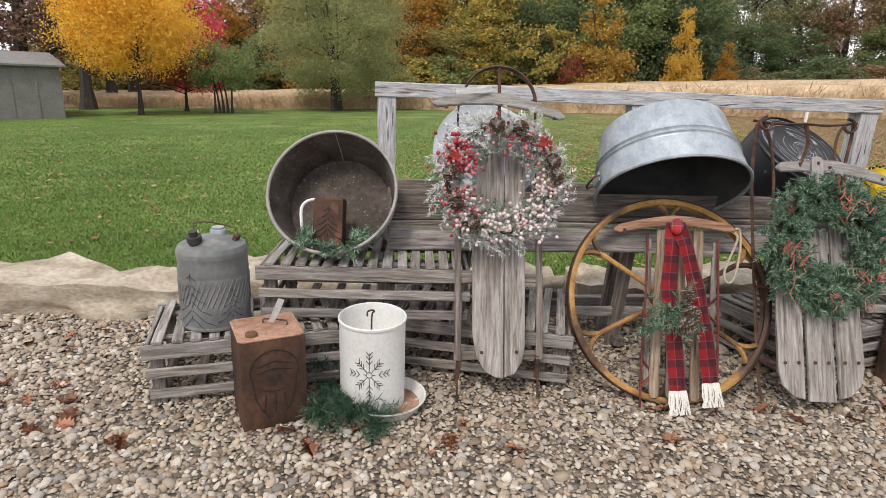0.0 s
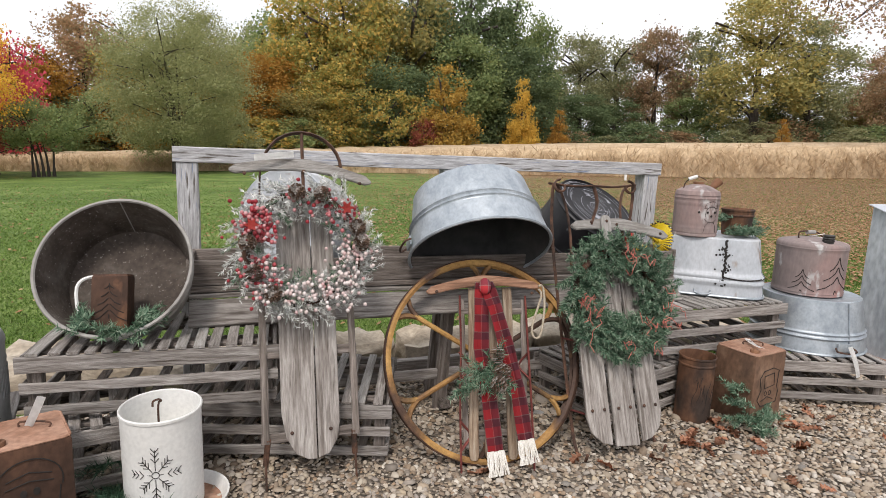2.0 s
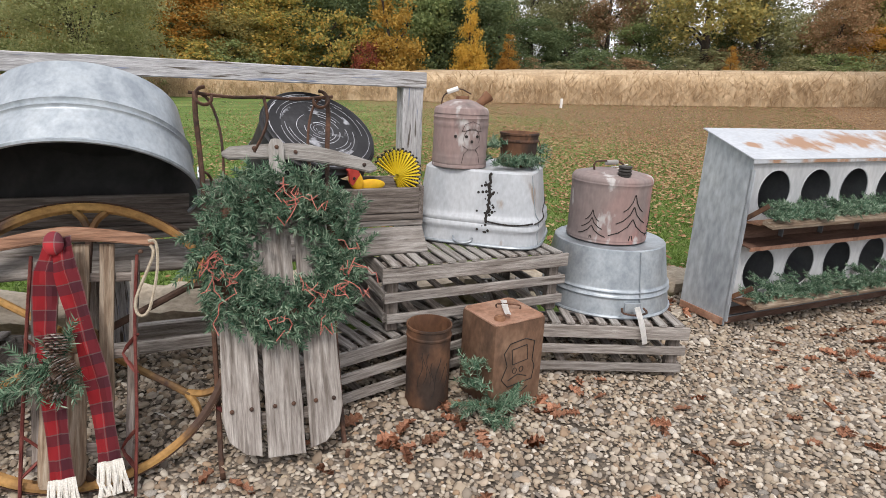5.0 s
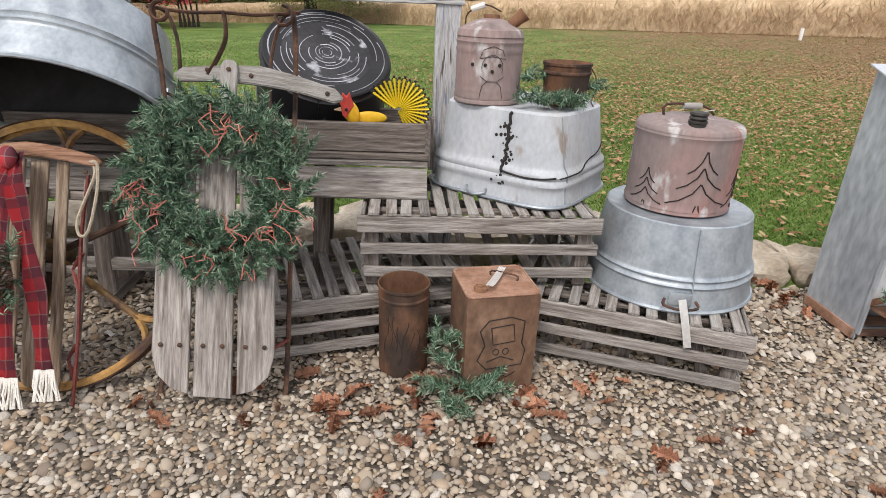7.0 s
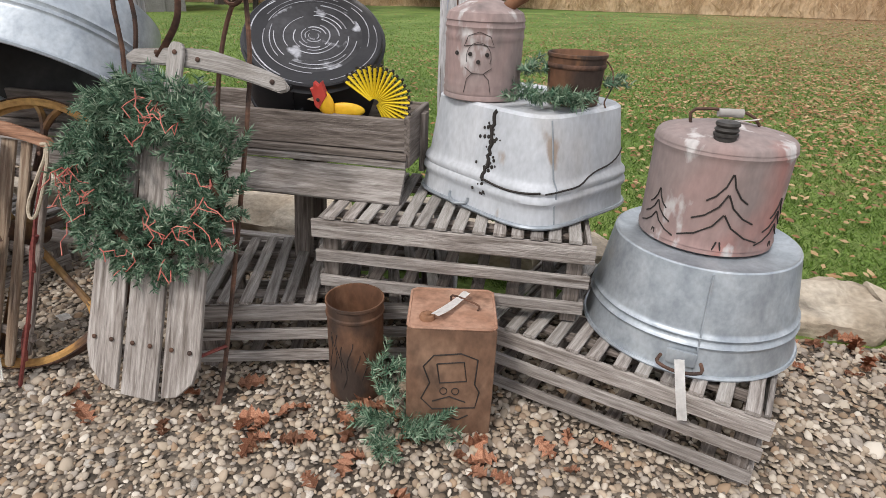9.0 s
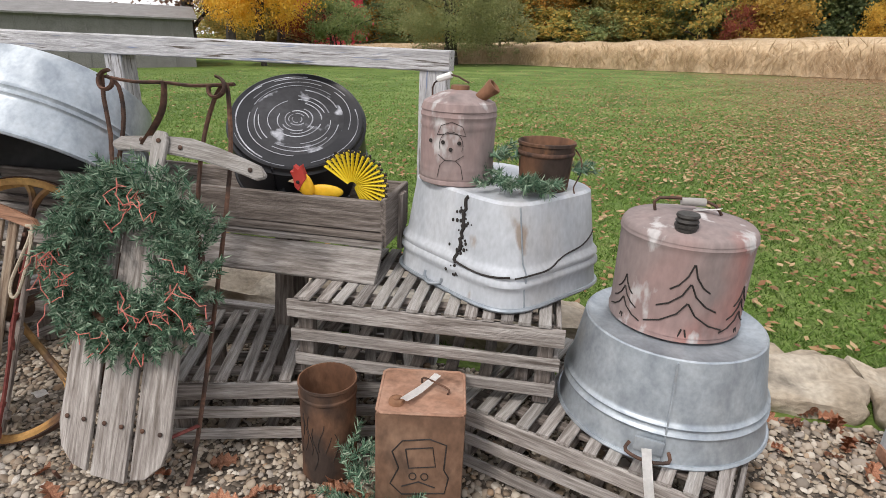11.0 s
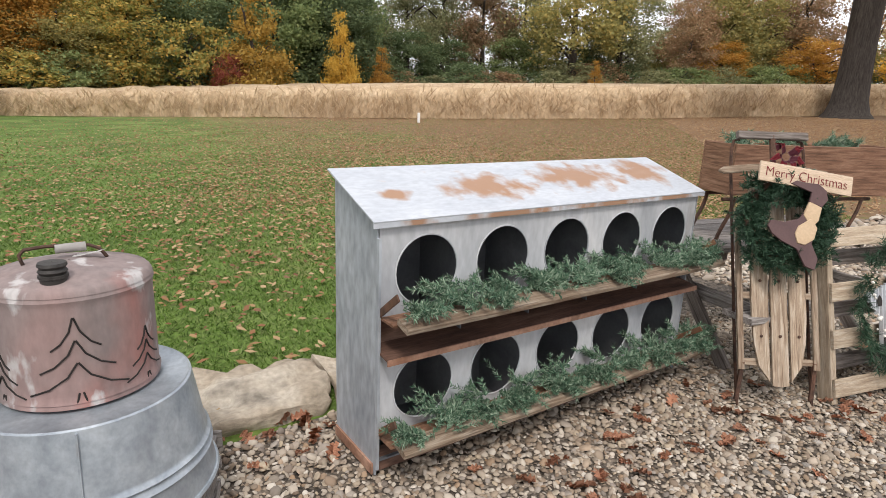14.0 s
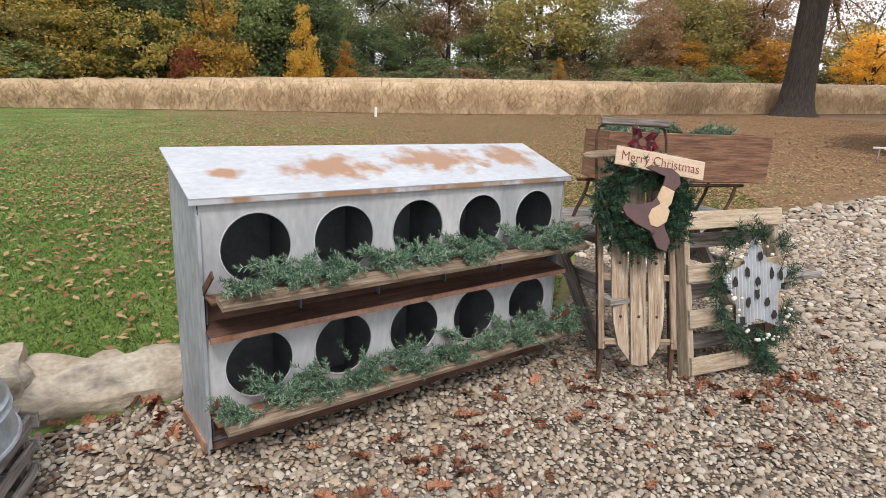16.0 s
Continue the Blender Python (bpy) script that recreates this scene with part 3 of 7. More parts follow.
def pebble_bed(name, x0, x1, y0, y1, step, size, keep=1.0):
    gx, gy = np.meshgrid(np.arange(x0, x1, step), np.arange(y0, y1, step * 0.9))
    x = (gx + rng.uniform(-0.5, 0.5, gx.shape) * step).ravel()
    y = (gy + rng.uniform(-0.5, 0.5, gx.shape) * step).ravel()
    ok = (y < edge_y(x) - 0.01) & (rng.uniform(size=len(x)) < keep)
    x, y = x[ok], y[ok]
    z = ground_z(x, y) + rng.uniform(-0.008, 0.011, len(x))
    s = size * np.exp(rng.normal(0, 0.33, len(x)))
    which = rng.integers(0, 14, len(x))
    a, tx, ty = rng.uniform(0, 6.283, len(x)), rng.normal(0, 0.28, len(x)), rng.normal(0, 0.28, len(x))
    vs, fs, n = [], [], 0
    for kind in range(14):
        sv, sf = shapes[kind]
        q = which == kind
        c, sn = np.cos(a[q])[:, None], np.sin(a[q])[:, None]
        px, py = sv[None, :, 0] * c - sv[None, :, 1] * sn, sv[None, :, 0] * sn + sv[None, :, 1] * c
        pz = sv[None, :, 2] + px * tx[q][:, None] + py * ty[q][:, None]
        v = np.stack([x[q][:, None] + px * s[q][:, None], y[q][:, None] + py * s[q][:, None], z[q][:, None] + pz * s[q][:, None]], -1).reshape(-1, 3)
        f = (sf[None] + (np.arange(q.sum()) * len(sv))[:, None, None]).reshape(-1, 3) + n
        vs.append(v), fs.append(f)
        n += len(v)
    me = np_mesh(name, np.concatenate(vs), np.concatenate(fs))
    me.polygons.foreach_set("use_smooth", np.ones(len(me.polygons), dtype=bool))
    ob = put(name, me, pebble_mat, gravel)
    return tagged(ob, "loose rounded river pebbles", kind="stuff")


pebble_bed("pebbles", -3.2, 8.8, 4.2, 5.35, 0.0195, 0.0222)
pebble_bed("pebbles", 3.4, 8.8, 3.85, 4.2, 0.0205, 0.0232)
pebble_bed("pebbles", -3.4, 8.8, 5.35, 6.4, 0.0245, 0.0265)
pebble_bed("pebbles", 8.8, 13, 4.0, 8.6, 0.045, 0.046)
pebble_bed("pebbles", 13, 22, 4.0, 8.6, 0.09, 0.09)

# ---- lawn cover, field and woods ----


def blades(name, x, y, height, width, lean=0.5):
    n = len(x)
    z = ground_z(x, y)
    a = rng.uniform(0, 6.283, n)
    side = np.stack([np.cos(a), np.sin(a), np.zeros(n)], 1) * (width / 2)[:, None]
    tip = np.stack([rng.normal(0, lean, n) * height, rng.normal(0, lean, n) * height, height], 1)
    base = np.stack([x, y, z - 0.012], 1)
    v = np.stack([base - side, base + side, base + tip], 1).reshape(-1, 3)
    return np_mesh(name, v, np.arange(n * 3).reshape(-1, 3))


n = 430000
by = 6.2 + rng.exponential(6.0, n)
bx = rng.uniform(-1, 1, n) * (4 + by * 0.9) + 2.5
ok = (by > edge_y(bx) + 0.12) & (by < 30)
bx, by = bx[ok], by[ok]
grass = new("grass", blades("grass", bx, by, rng.uniform(0.018, 0.04, len(bx)), rng.uniform(0.006, 0.014, len(bx)) * (1 + (by - 6) * 0.09), 0.9))
grass.data.materials.append(grass_mat)
tagged(grass, "short green lawn grass", "grass", kind="stuff")

n = 230000
lx = rng.uniform(-12, 34, n)
ly = 6.4 + rng.exponential(8.5, n)
thick = np.clip((lx + 3) / 14, 0.10, 1) ** 1.5 * np.clip((ly - 5.6) / 7, 0.12, 1)
ok = (rng.uniform(size=n) < thick) & (ly > edge_y(lx) + 0.1) & (ly < 34)
lx, ly = lx[ok], ly[ok]
m = len(lx)
a, s = rng.uniform(0, 6.283, m), rng.uniform(0.016, 0.042, m) * (1 + (ly - 6) * 0.012)
d1 = np.stack([np.cos(a), np.sin(a), rng.uniform(-0.35, 0.35, m)], 1) * s[:, None]
d2 = np.stack([-np.sin(a), np.cos(a), rng.uniform(-0.35, 0.35, m)], 1) * s[:, None] * 0.55
c = np.stack([lx, ly, ground_z(lx, ly) + 0.032], 1)
v = np.stack([c - d1, c - d2 - d1 * 0.2, c + d1, c + d2 + d1 * 0.1, c + np.array([0, 0, 0.012])], 1).reshape(-1, 3)
i = np.arange(m) * 5
litter = new("fallen_leaves", np_mesh("fallen_leaves", v, np.concatenate([np.stack([i + p, i + q, i + 4], 1) for p, q in ((0, 1), (1, 2), (2, 3), (3, 0))])))
litter.data.materials.append(lawn_leaf)
tagged(litter, "dry tan leaves lying over the lawn", "leaves", kind="stuff")

FIELD = [(-60, 46), (-16.5, 40.8), (-4.5, 39.5), (-1.5, 40.5), (10.2, 33.3), (19, 27), (26.7, 22.6), (36, 20), (43, 17.5), (60, 14), (75, 12)]


def field_y(x):
    return np.interp(x, [p[0] for p in FIELD], [p[1] for p in FIELD])


def corn_field():
    xs = np.arange(-60, 75, 0.8)
    v = []
    prof = ((0.35, 0.0), (0.5, 1.0), (0.8, 1.32), (3.0, 1.4), (10.0, 1.45), (26.0, 1.5), (26.5, 0.0))
    for x in xs:
        for d, h in prof:
            y = float(field_y(x)) + d
            v.append((x, y + rng.uniform(-0.1, 0.1), float(ground_z(x, y)) + h * rng.uniform(0.9, 1.06) * min(1.05, max(0.6, 0.8 + x * 0.012))))
    k = len(prof)
    i = (np.arange(len(xs) - 1)[:, None] * k + np.arange(k - 1)[None]).ravel()
    field = new("corn_field")
    tagged(field, "field of dry tan standing corn", "field", kind="structure")
    put("corn_mass", np_mesh("corn_mass", v, np.stack([i, i + k, i + k + 1, i + 1], 1)), corn_top, field)
    n = 95000
    x = rng.uniform(-58, 74, n)
    y = field_y(x) + rng.exponential(1.6, n) + 0.05
    h = rng.uniform(1.05, 1.75, n) * np.clip(0.8 + x * 0.012, 0.6, 1.05)
    z = ground_z(x, y)
    a = rng.uniform(0, 6.283, n)
    w = rng.uniform(0.006, 0.022, n)
    side = np.stack([np.cos(a), np.sin(a), 0 * a], 1) * w[:, None]
    low = rng.uniform(0, 0.8, n) * h
    base = np.stack([x, y, z + low], 1)
    tip = np.stack([x + rng.normal(0, 0.3, n), y + rng.normal(0, 0.3, n), np.minimum(z + h, z + low + rng.uniform(0.12, 0.5, n))], 1)
    vv = np.stack([base - side, base + side, (base + tip) / 2 + side, tip], 1).reshape(-1, 3)
    i = np.arange(n) * 4
    tagged(put("corn_stalks", np_mesh("corn_stalks", vv, np.concatenate([np.stack([i, i + 1, i + 2], 1), np.stack([i, i + 2, i + 3], 1)])), corn_mat, field), "dry corn stalks and leaves", kind="stuff")


corn_field()

GREEN, OLIVE, DARK = [(0.164, 0.216, 0.0877), (0.211, 0.275, 0.111), (0.275, 0.333, 0.135), (0.339, 0.369, 0.152)], [(0.247, 0.235, 0.0854), (0.314, 0.295, 0.108), (0.401, 0.352, 0.129), (0.489, 0.367, 0.115)], [(0.0994, 0.14, 0.0679), (0.14, 0.187, 0.0877), (0.187, 0.234, 0.105)]
ORANGE, YELLOW = [(0.36, 0.165, 0.03), (0.46, 0.235, 0.045), (0.52, 0.30, 0.065), (0.30, 0.18, 0.045)], [(0.82, 0.47, 0.05), (0.88, 0.55, 0.08), (0.92, 0.62, 0.13)]
RUSSET, CRIMSON = [(0.34, 0.20, 0.115), (0.42, 0.265, 0.15), (0.33, 0.235, 0.13), (0.28, 0.215, 0.12)], [(0.530, 0.072, 0.104), (0.679, 0.110, 0.148)]
MIXED = [(0.211, 0.227, 0.0636), (0.294, 0.301, 0.0864), (0.444, 0.377, 0.109), (0.684, 0.437, 0.109), (0.264, 0.256, 0.0792)]
GREY_GREEN = [(0.198, 0.210, 0.103), (0.242, 0.254, 0.128), (0.304, 0.310, 0.159), (0.354, 0.316, 0.165)]
WILLOW = [(0.274, 0.295, 0.138), (0.343, 0.355, 0.169), (0.411, 0.415, 0.198)]


def tree_meshes(seed, height, width, leaves, leaf, low=0.25, dense=1.0, cone=False, stems=1, trunk=0.028):
    """Trunk with limbs, and a crown of many small leaves gathered in uneven clumps."""
    r = np.random.default_rng(seed)
    bm = bmesh.new()
    tips = []
    for s in range(stems):
        lean = r.uniform(-0.12, 0.12, 2) * (1 if stems == 1 else 2.4)
        pts = [Vector((lean[0] * height * u * u + (s - (stems - 1) / 2) * 0.25, lean[1] * height * u * u, height * 0.82 * u)) for u in np.linspace(0, 1, 7)]
        rad = height * trunk / (1 if stems == 1 else 1.6)
        rings = []
        for i, p in enumerate(pts):
            k = rad * (1.5 if i == 0 else 1) * (1 - 0.13 * i)
            rings.append([bm.verts.new(p + Vector((k * math.cos(q * 1.0472), k * math.sin(q * 1.0472), 0))) for q in range(6)])
        for a, b in zip(rings, rings[1:]):
            for q in range(6):
                bm.faces.new((a[q], a[(q + 1) % 6], b[(q + 1) % 6], b[q]))
        for _ in range(9 if stems == 1 else 5):
            u = r.uniform(low * 0.9, 0.9)
            base = pts[0].lerp(pts[-1], u)
            ang = r.uniform(0, 6.283)
            reach = width * (r.uniform(0.5, 0.9) if not cone else 0.8 * (1.05 - u))
            end = base + Vector((math.cos(ang) * reach, math.sin(ang) * reach, height * r.uniform(0.06, 0.2)))
            mid = base.lerp(end, 0.5) + Vector((0, 0, height * 0.02))
            add_tube(bm, [base, mid, end], rad * 0.26, 4)
            tips += [mid, end]
    n = int(70 * dense)
    cl = []
    while len(cl) < n:
        p = r.uniform(-1, 1, 3)
        u = (p[2] + 1) / 2
        lim = (1.02 - u) * 0.95 + 0.08 if cone else math.sqrt(max(0, 1 - (2 * u - 0.9) ** 2 * 0.85))
        if math.hypot(p[0], p[1]) < lim and (math.hypot(p[0], p[1]) > lim * 0.35 or u > 0.6):
            cl.append((p[0] * width, p[1] * width, height * (low + (1 - low) * u)))
    cl = np.array(cl)
    size = r.uniform(0.14, 0.32, n) * (width + height * 0.25) * 0.62
    which = r.integers(0, n, leaves)
    off = r.normal(size=(leaves, 3)) * 0.55
    off[:, 2] *= 0.7
    c = cl[which] + off * size[which][:, None]
    d = r.normal(size=(leaves, 3))
    d /= np.linalg.norm(d, axis=1, keepdims=True)
    e = np.cross(d, r.normal(size=(leaves, 3)))
    e /= np.linalg.norm(e, axis=1, keepdims=True)
    s = leaf * r.uniform(0.6, 1.3, leaves)[:, None]
    v = np.stack([c - d * s, c + d * s * 0.6 + e * s * 0.8, c + d * s * 0.6 - e * s * 0.8], 1).reshape(-1, 3)
    crown = np_mesh("crown", v, np.arange(leaves * 3).reshape(-1, 3))
    return mesh_of(bm, "trunk"), crown


def tree(label, x, y, meshes, leaf_mat, height_scale=1.0, width_scale=1.0, group="trees at the field's far edge"):
    t = thing("tree", pose(x, y, float(ground_z(x, y)) - 0.05, 0, 0, (x * 37 + y * 11) % 360) @ Matrix.Diagonal((width_scale, width_scale, height_scale, 1)), label, "tree", group)
    put("trunk", meshes[0], bark, t)
    crown = new("crown", meshes[1])
    crown.parent = t
    if not meshes[1].materials:
        meshes[1].materials.append(leaf_mat)
    if meshes[1].materials[0] != leaf_mat:
        crown.material_slots[0].link = "OBJECT"
        crown.material_slots[0].material = leaf_mat
    return t


leaf_mats = {k: island_mat("leaves_" + k, c, 0.75, 0.42, 0.12) for k, c in (("green", GREEN), ("olive", OLIVE), ("dark", DARK), ("orange", ORANGE), ("yellow", YELLOW), ("russet", RUSSET), ("crimson", CRIMSON), ("mixed", MIXED), ("grey", GREY_GREEN), ("willow", WILLOW), ("gold", [(0.52, 0.325, 0.05), (0.60, 0.39, 0.07), (0.68, 0.45, 0.09), (0.44, 0.30, 0.06)]), ("amber", [(0.36, 0.215, 0.045), (0.46, 0.285, 0.06), (0.52, 0.34, 0.075), (0.29, 0.21, 0.06)]), ("wine", [(0.24, 0.055, 0.045), (0.34, 0.09, 0.06), (0.36, 0.16, 0.07)]), ("plum", [(0.17, 0.10, 0.085), (0.24, 0.14, 0.11), (0.30, 0.20, 0.14)]))}
tall = [tree_meshes(11 + i, 18, 5.2, 21000, 0.19, 0.03, 1.9) for i in range(3)]
airy = [tree_meshes(31 + i, 17, 4.6, 14000, 0.165, 0.14, 1.3) for i in range(3)]
cone = tree_meshes(51, 10, 3.2, 14000, 0.13, 0.02, 1.5, True)
bushy = tree_meshes(61, 4, 2.0, 4000, 0.092, 0.05, 1.2)

WORDS = {"green": "tall green tree at the wood's edge", "olive": "tall tree turning olive and yellow", "dark": "tall dark green tree at the wood's edge", "orange": "tree in orange autumn leaf", "russet": "tall tree in russet autumn leaf", "mixed": "tall tree in mixed green and orange leaf", "grey": "thin-leaved grey-green tree beyond the field", "yellow": "tree in bright yellow autumn leaf", "crimson": "small tree in crimson autumn leaf"}
for kind, x, y, h, w in (
        ("mixed", 4.7, 68.3, 17.9, 5.2), ("orange", -0.1, 64.5, 10.3, 4.3), ("mixed", 9.5, 67.8, 19.8, 5.5), ("olive", 15.1, 70.9, 21.5, 6.2), ("dark", 23.1, 68.6, 20.8, 5.5), ("green", 29.5, 70.4, 19.1, 4.7),
        ("dark", 12.5, 63.5, 11, 4.2), ("mixed", 7.0, 63, 9.5, 4.0), ("green", 20.8, 64.0, 13, 4.6), ("dark", 27.2, 63, 12, 4.2), ("olive", 3.2, 62, 7.5, 3.4), ("dark", 17.5, 75, 20, 5.5), ("green", 1.5, 76, 17, 5),
        ("grey", -0.7, 82.5, 17.1, 3.8), ("orange", -18.2, 59.7, 10.0, 3.6), ("russet", -15.2, 64.7, 13.5, 4.2), ("mixed", -10.2, 63.3, 11.5, 4.6), ("olive", -5.5, 66, 12, 4.6), ("russet", -22, 58, 9, 4), ("olive", -27, 55, 8.5, 4), ("green", -12.5, 58, 6.0, 3.2), ("dark", -7, 60, 6.0, 3.2)):
    k = int(abs(x * 3 + y)) % 3
    tree(WORDS[kind], x, y, tall[k], leaf_mats[kind], h / 18, w / 5.2)
for kind, x, y, h, w in (
        ("grey", 39.4, 73.0, 15.2, 4.4), ("grey", 46.5, 74.5, 16.0, 5.0), ("russet", 48.6, 69.5, 15.9, 4.2), ("grey", 54.7, 68.6, 16.5, 4.6), ("olive", 52.7, 57.1, 17.5, 6.0), ("grey", 59.9, 56.8, 15.5, 4.7),
        ("russet", 73.1, 56.6, 12.9, 4.0), ("olive", 76.1, 52.2, 14.0, 5.3), ("grey", 74.9, 62.4, 9.3, 3.7), ("russet", 67.0, 52.9, 11.8, 3.6), ("olive", 73.4, 52.6, 12.4, 4.2), ("russet", 84.7, 53.8, 13.8, 4.7), ("russet", 82.8, 47.0, 14.0, 4.9),
        ("grey", 33.5, 72, 11.0, 3.8), ("dark", 36.5, 67, 7.5, 3.6), ("dark", 42.5, 68, 7, 3.8), ("green", 49.5, 64, 7.0, 3.8), ("dark", 56, 61, 7.0, 3.8), ("grey", 62.5, 60, 7.5, 3.8), ("olive", 66.5, 57, 6.5, 3.4), ("orange", 70, 50, 6.5, 3.2), ("yellow", 78.5, 32.6, 7.6, 3.5), ("orange", 77, 43, 7.0, 3.6), ("olive", 84, 37, 9, 4), ("russet", 88, 28, 9, 4), ("grey", 92, 20, 9, 4.5), ("olive", 90, 60, 9, 4.5)):
    k = int(abs(x * 3 + y)) % 3
    tree(WORDS[kind], x, y, airy[k], leaf_mats[kind], h / 17, w / 4.6)
tree("cone-shaped tree in golden orange leaf", 17.2, 57.9, cone, leaf_mats["amber"], 0.98, 1.05)
tree("narrow tree in bright golden leaf", 24.5, 57.2, cone, leaf_mats["gold"], 0.86, 0.56)
tree("small tree in pale tan leaf", 28.8, 57.4, cone, leaf_mats["orange"], 0.54, 0.42)
tree("low crimson bush at the wood's edge", 14.6, 57.0, bushy, leaf_mats["wine"], 1.0, 0.75)
tree("small orange tree beyond the field", 47.1, 47.5, cone, leaf_mats["orange"], 0.42, 0.3)
maple = tree_meshes(71, 6.6, 3.3, 60000, 0.052, 0.30, 2.6, False, 1, 0.018)
tree("young maple in golden yellow leaf on the lawn", -13.5, 33.3, maple, leaf_mats["yellow"], 1.12, 1.0, "trees on the lawn")
willow = tree_meshes(72, 8.8, 3.5, 85000, 0.048, 0.12, 3.4, False, 6, 0.017)
tree("grey-green many-stemmed willow on the lawn", -4.4, 38.2, willow, leaf_mats["willow"], 1.06, 1.06, "trees on the lawn")
tree("low green tree beside the willow", -2.1, 41.5, bushy, leaf_mats["willow"], 0.95, 1.0, "trees on the lawn")
spreading = tree_meshes(73, 4.0, 2.0, 12000, 0.06, 0.36, 1.3, False, 5, 0.03)
tree("spreading many-stemmed green tree on the lawn", -9.95, 35.0, spreading, leaf_mats["green"], 0.9, 0.82, "trees on the lawn")
low_tree = tree_meshes(74, 3.4, 2.1, 8000, 0.06, 0.45, 1.3, False, 1, 0.035)
tree("low tree in dull red leaf on the lawn", -12.7, 37.3, low_tree, leaf_mats["wine"], 0.85, 0.9, "trees on the lawn")
tree("small tree in crimson leaf", -15.0, 46.0, bushy, leaf_mats["crimson"], 2.05, 1.15, "trees on the lawn")
tree("tall oak in purple-brown leaf behind the shed", -24.5, 42.5, airy[1], leaf_mats["plum"], 0.85, 1.05, "trees on the lawn")
bare = tree_meshes(75, 12, 3.2, 6000, 0.12, 0.45, 1.2, False, 1, 0.032)
for x, y, h in ((-18.9, 38.9, 0.8), (-20.4, 45.0, 0.95), (-20.3, 48.0, 0.85)):
    tree("dark-trunked tree in purple-brown leaf behind the maple", x, y, bare, leaf_mats["plum"], h, 0.9, "trees on the lawn")

q = random.Random(77)
for k in range(60):
    u = k / 59
    x = -34 + 136 * u
    y = 62 - 16 * max(0, (x - 36) / 40) - 10 * max(0, (x - 76) / 20) + q.uniform(-2, 3) + (-3 if x < -8 else 0)
    kind = q.choice(("green", "dark", "grey", "dark", "dark", "grey", "russet", "green") if x > 30 else ("green", "dark", "olive", "mixed", "orange", "green"))
    tree("leafy undergrowth bush along the wood's edge", x, y, bushy, leaf_mats[kind], q.uniform(1.0, 1.75) * (0.62 if x > 30 else 1), q.uniform(1.3, 1.9), "undergrowth of the wood")

# the great oak whose boughs hang over the right of the lawn
oak = thing("oak_tree", pose(35.8, 18.9, float(ground_z(35.8, 18.9)) - 0.1), "great oak with dark trunk and thin brown leaf", "tree")
ob = bmesh.new()
ring = []
for z, r in ((0, 1.75), (0.35, 1.35), (0.9, 1.12), (2, 1.0), (4, 0.93), (7, 0.9), (9.5, 0.8)):
    ring.append((r, z))
add_lathe(ob, [(r * 0.72, z) for r, z in ring], 14)
part("trunk", ob, bark, oak)
ob, leafc = bmesh.new(), []
rr = random.Random(4)
for i in range(20):
    ang = i * 2.399
    reach = rr.uniform(8, 15)
    z1 = rr.uniform(6.3, 12.5)
    p = [Vector((0, 0, 7.0)), Vector((math.cos(ang) * reach * 0.35, math.sin(ang) * reach * 0.35, 5.6 + z1 * 0.35)), Vector((math.cos(ang) * reach * 0.7, math.sin(ang) * reach * 0.7, z1)), Vector((math.cos(ang) * reach, math.sin(ang) * reach, z1 - 0.8))]
    add_tube(ob, p[:3], 0.2, 6)
    add_tube(ob, p[2:], 0.1, 5)
    for _ in range(13):
        b = p[1].lerp(p[3], rr.random()) if rr.random() < 0.5 else p[2].lerp(p[3], rr.random())
        e = b + Vector((rr.uniform(-2.4, 2.4), rr.uniform(-2.4, 2.4), rr.uniform(-1.6, 1.3)))
        add_tube(ob, [b, b.lerp(e, 0.5) + Vector((0, 0, 0.2)), e], 0.035, 4)
        leafc.append(e), leafc.append(b.lerp(e, 0.6))
part("bough", ob, bark, oak)
lc = np.array([tuple(p) for p in leafc])
nl = 30000
c = lc[rng.integers(0, len(lc), nl)] + rng.normal(size=(nl, 3)) * np.array([0.8, 0.8, 0.5])
d = unit(rng.normal(size=(nl, 3)))
e = unit(np.cross(d, rng.normal(size=(nl, 3))))
s = rng.uniform(0.06, 0.12, (nl, 1))
v = np.stack([c - d * s, c + d * s * 0.6 + e * s * 0.8, c + d * s * 0.6 - e * s * 0.8], 1).reshape(-1, 3)
put("crown", np_mesh("crown", v, np.arange(nl * 3).reshape(-1, 3)), leaf_mats["russet"], oak)

# ---- sheds ----
siding = mat("weathered_shed_siding", [(0.15, 0.145, 0.135), (0.20, 0.195, 0.185)], 2, 20, (1, 1, 1), 0.85, 0, 0.1, 0.05)
roofing = mat("grey_roofing", [(0.16, 0.155, 0.15), (0.23, 0.225, 0.22)], 2, 30, (1, 1, 1), 0.85, 0, 0.2, 0.05)


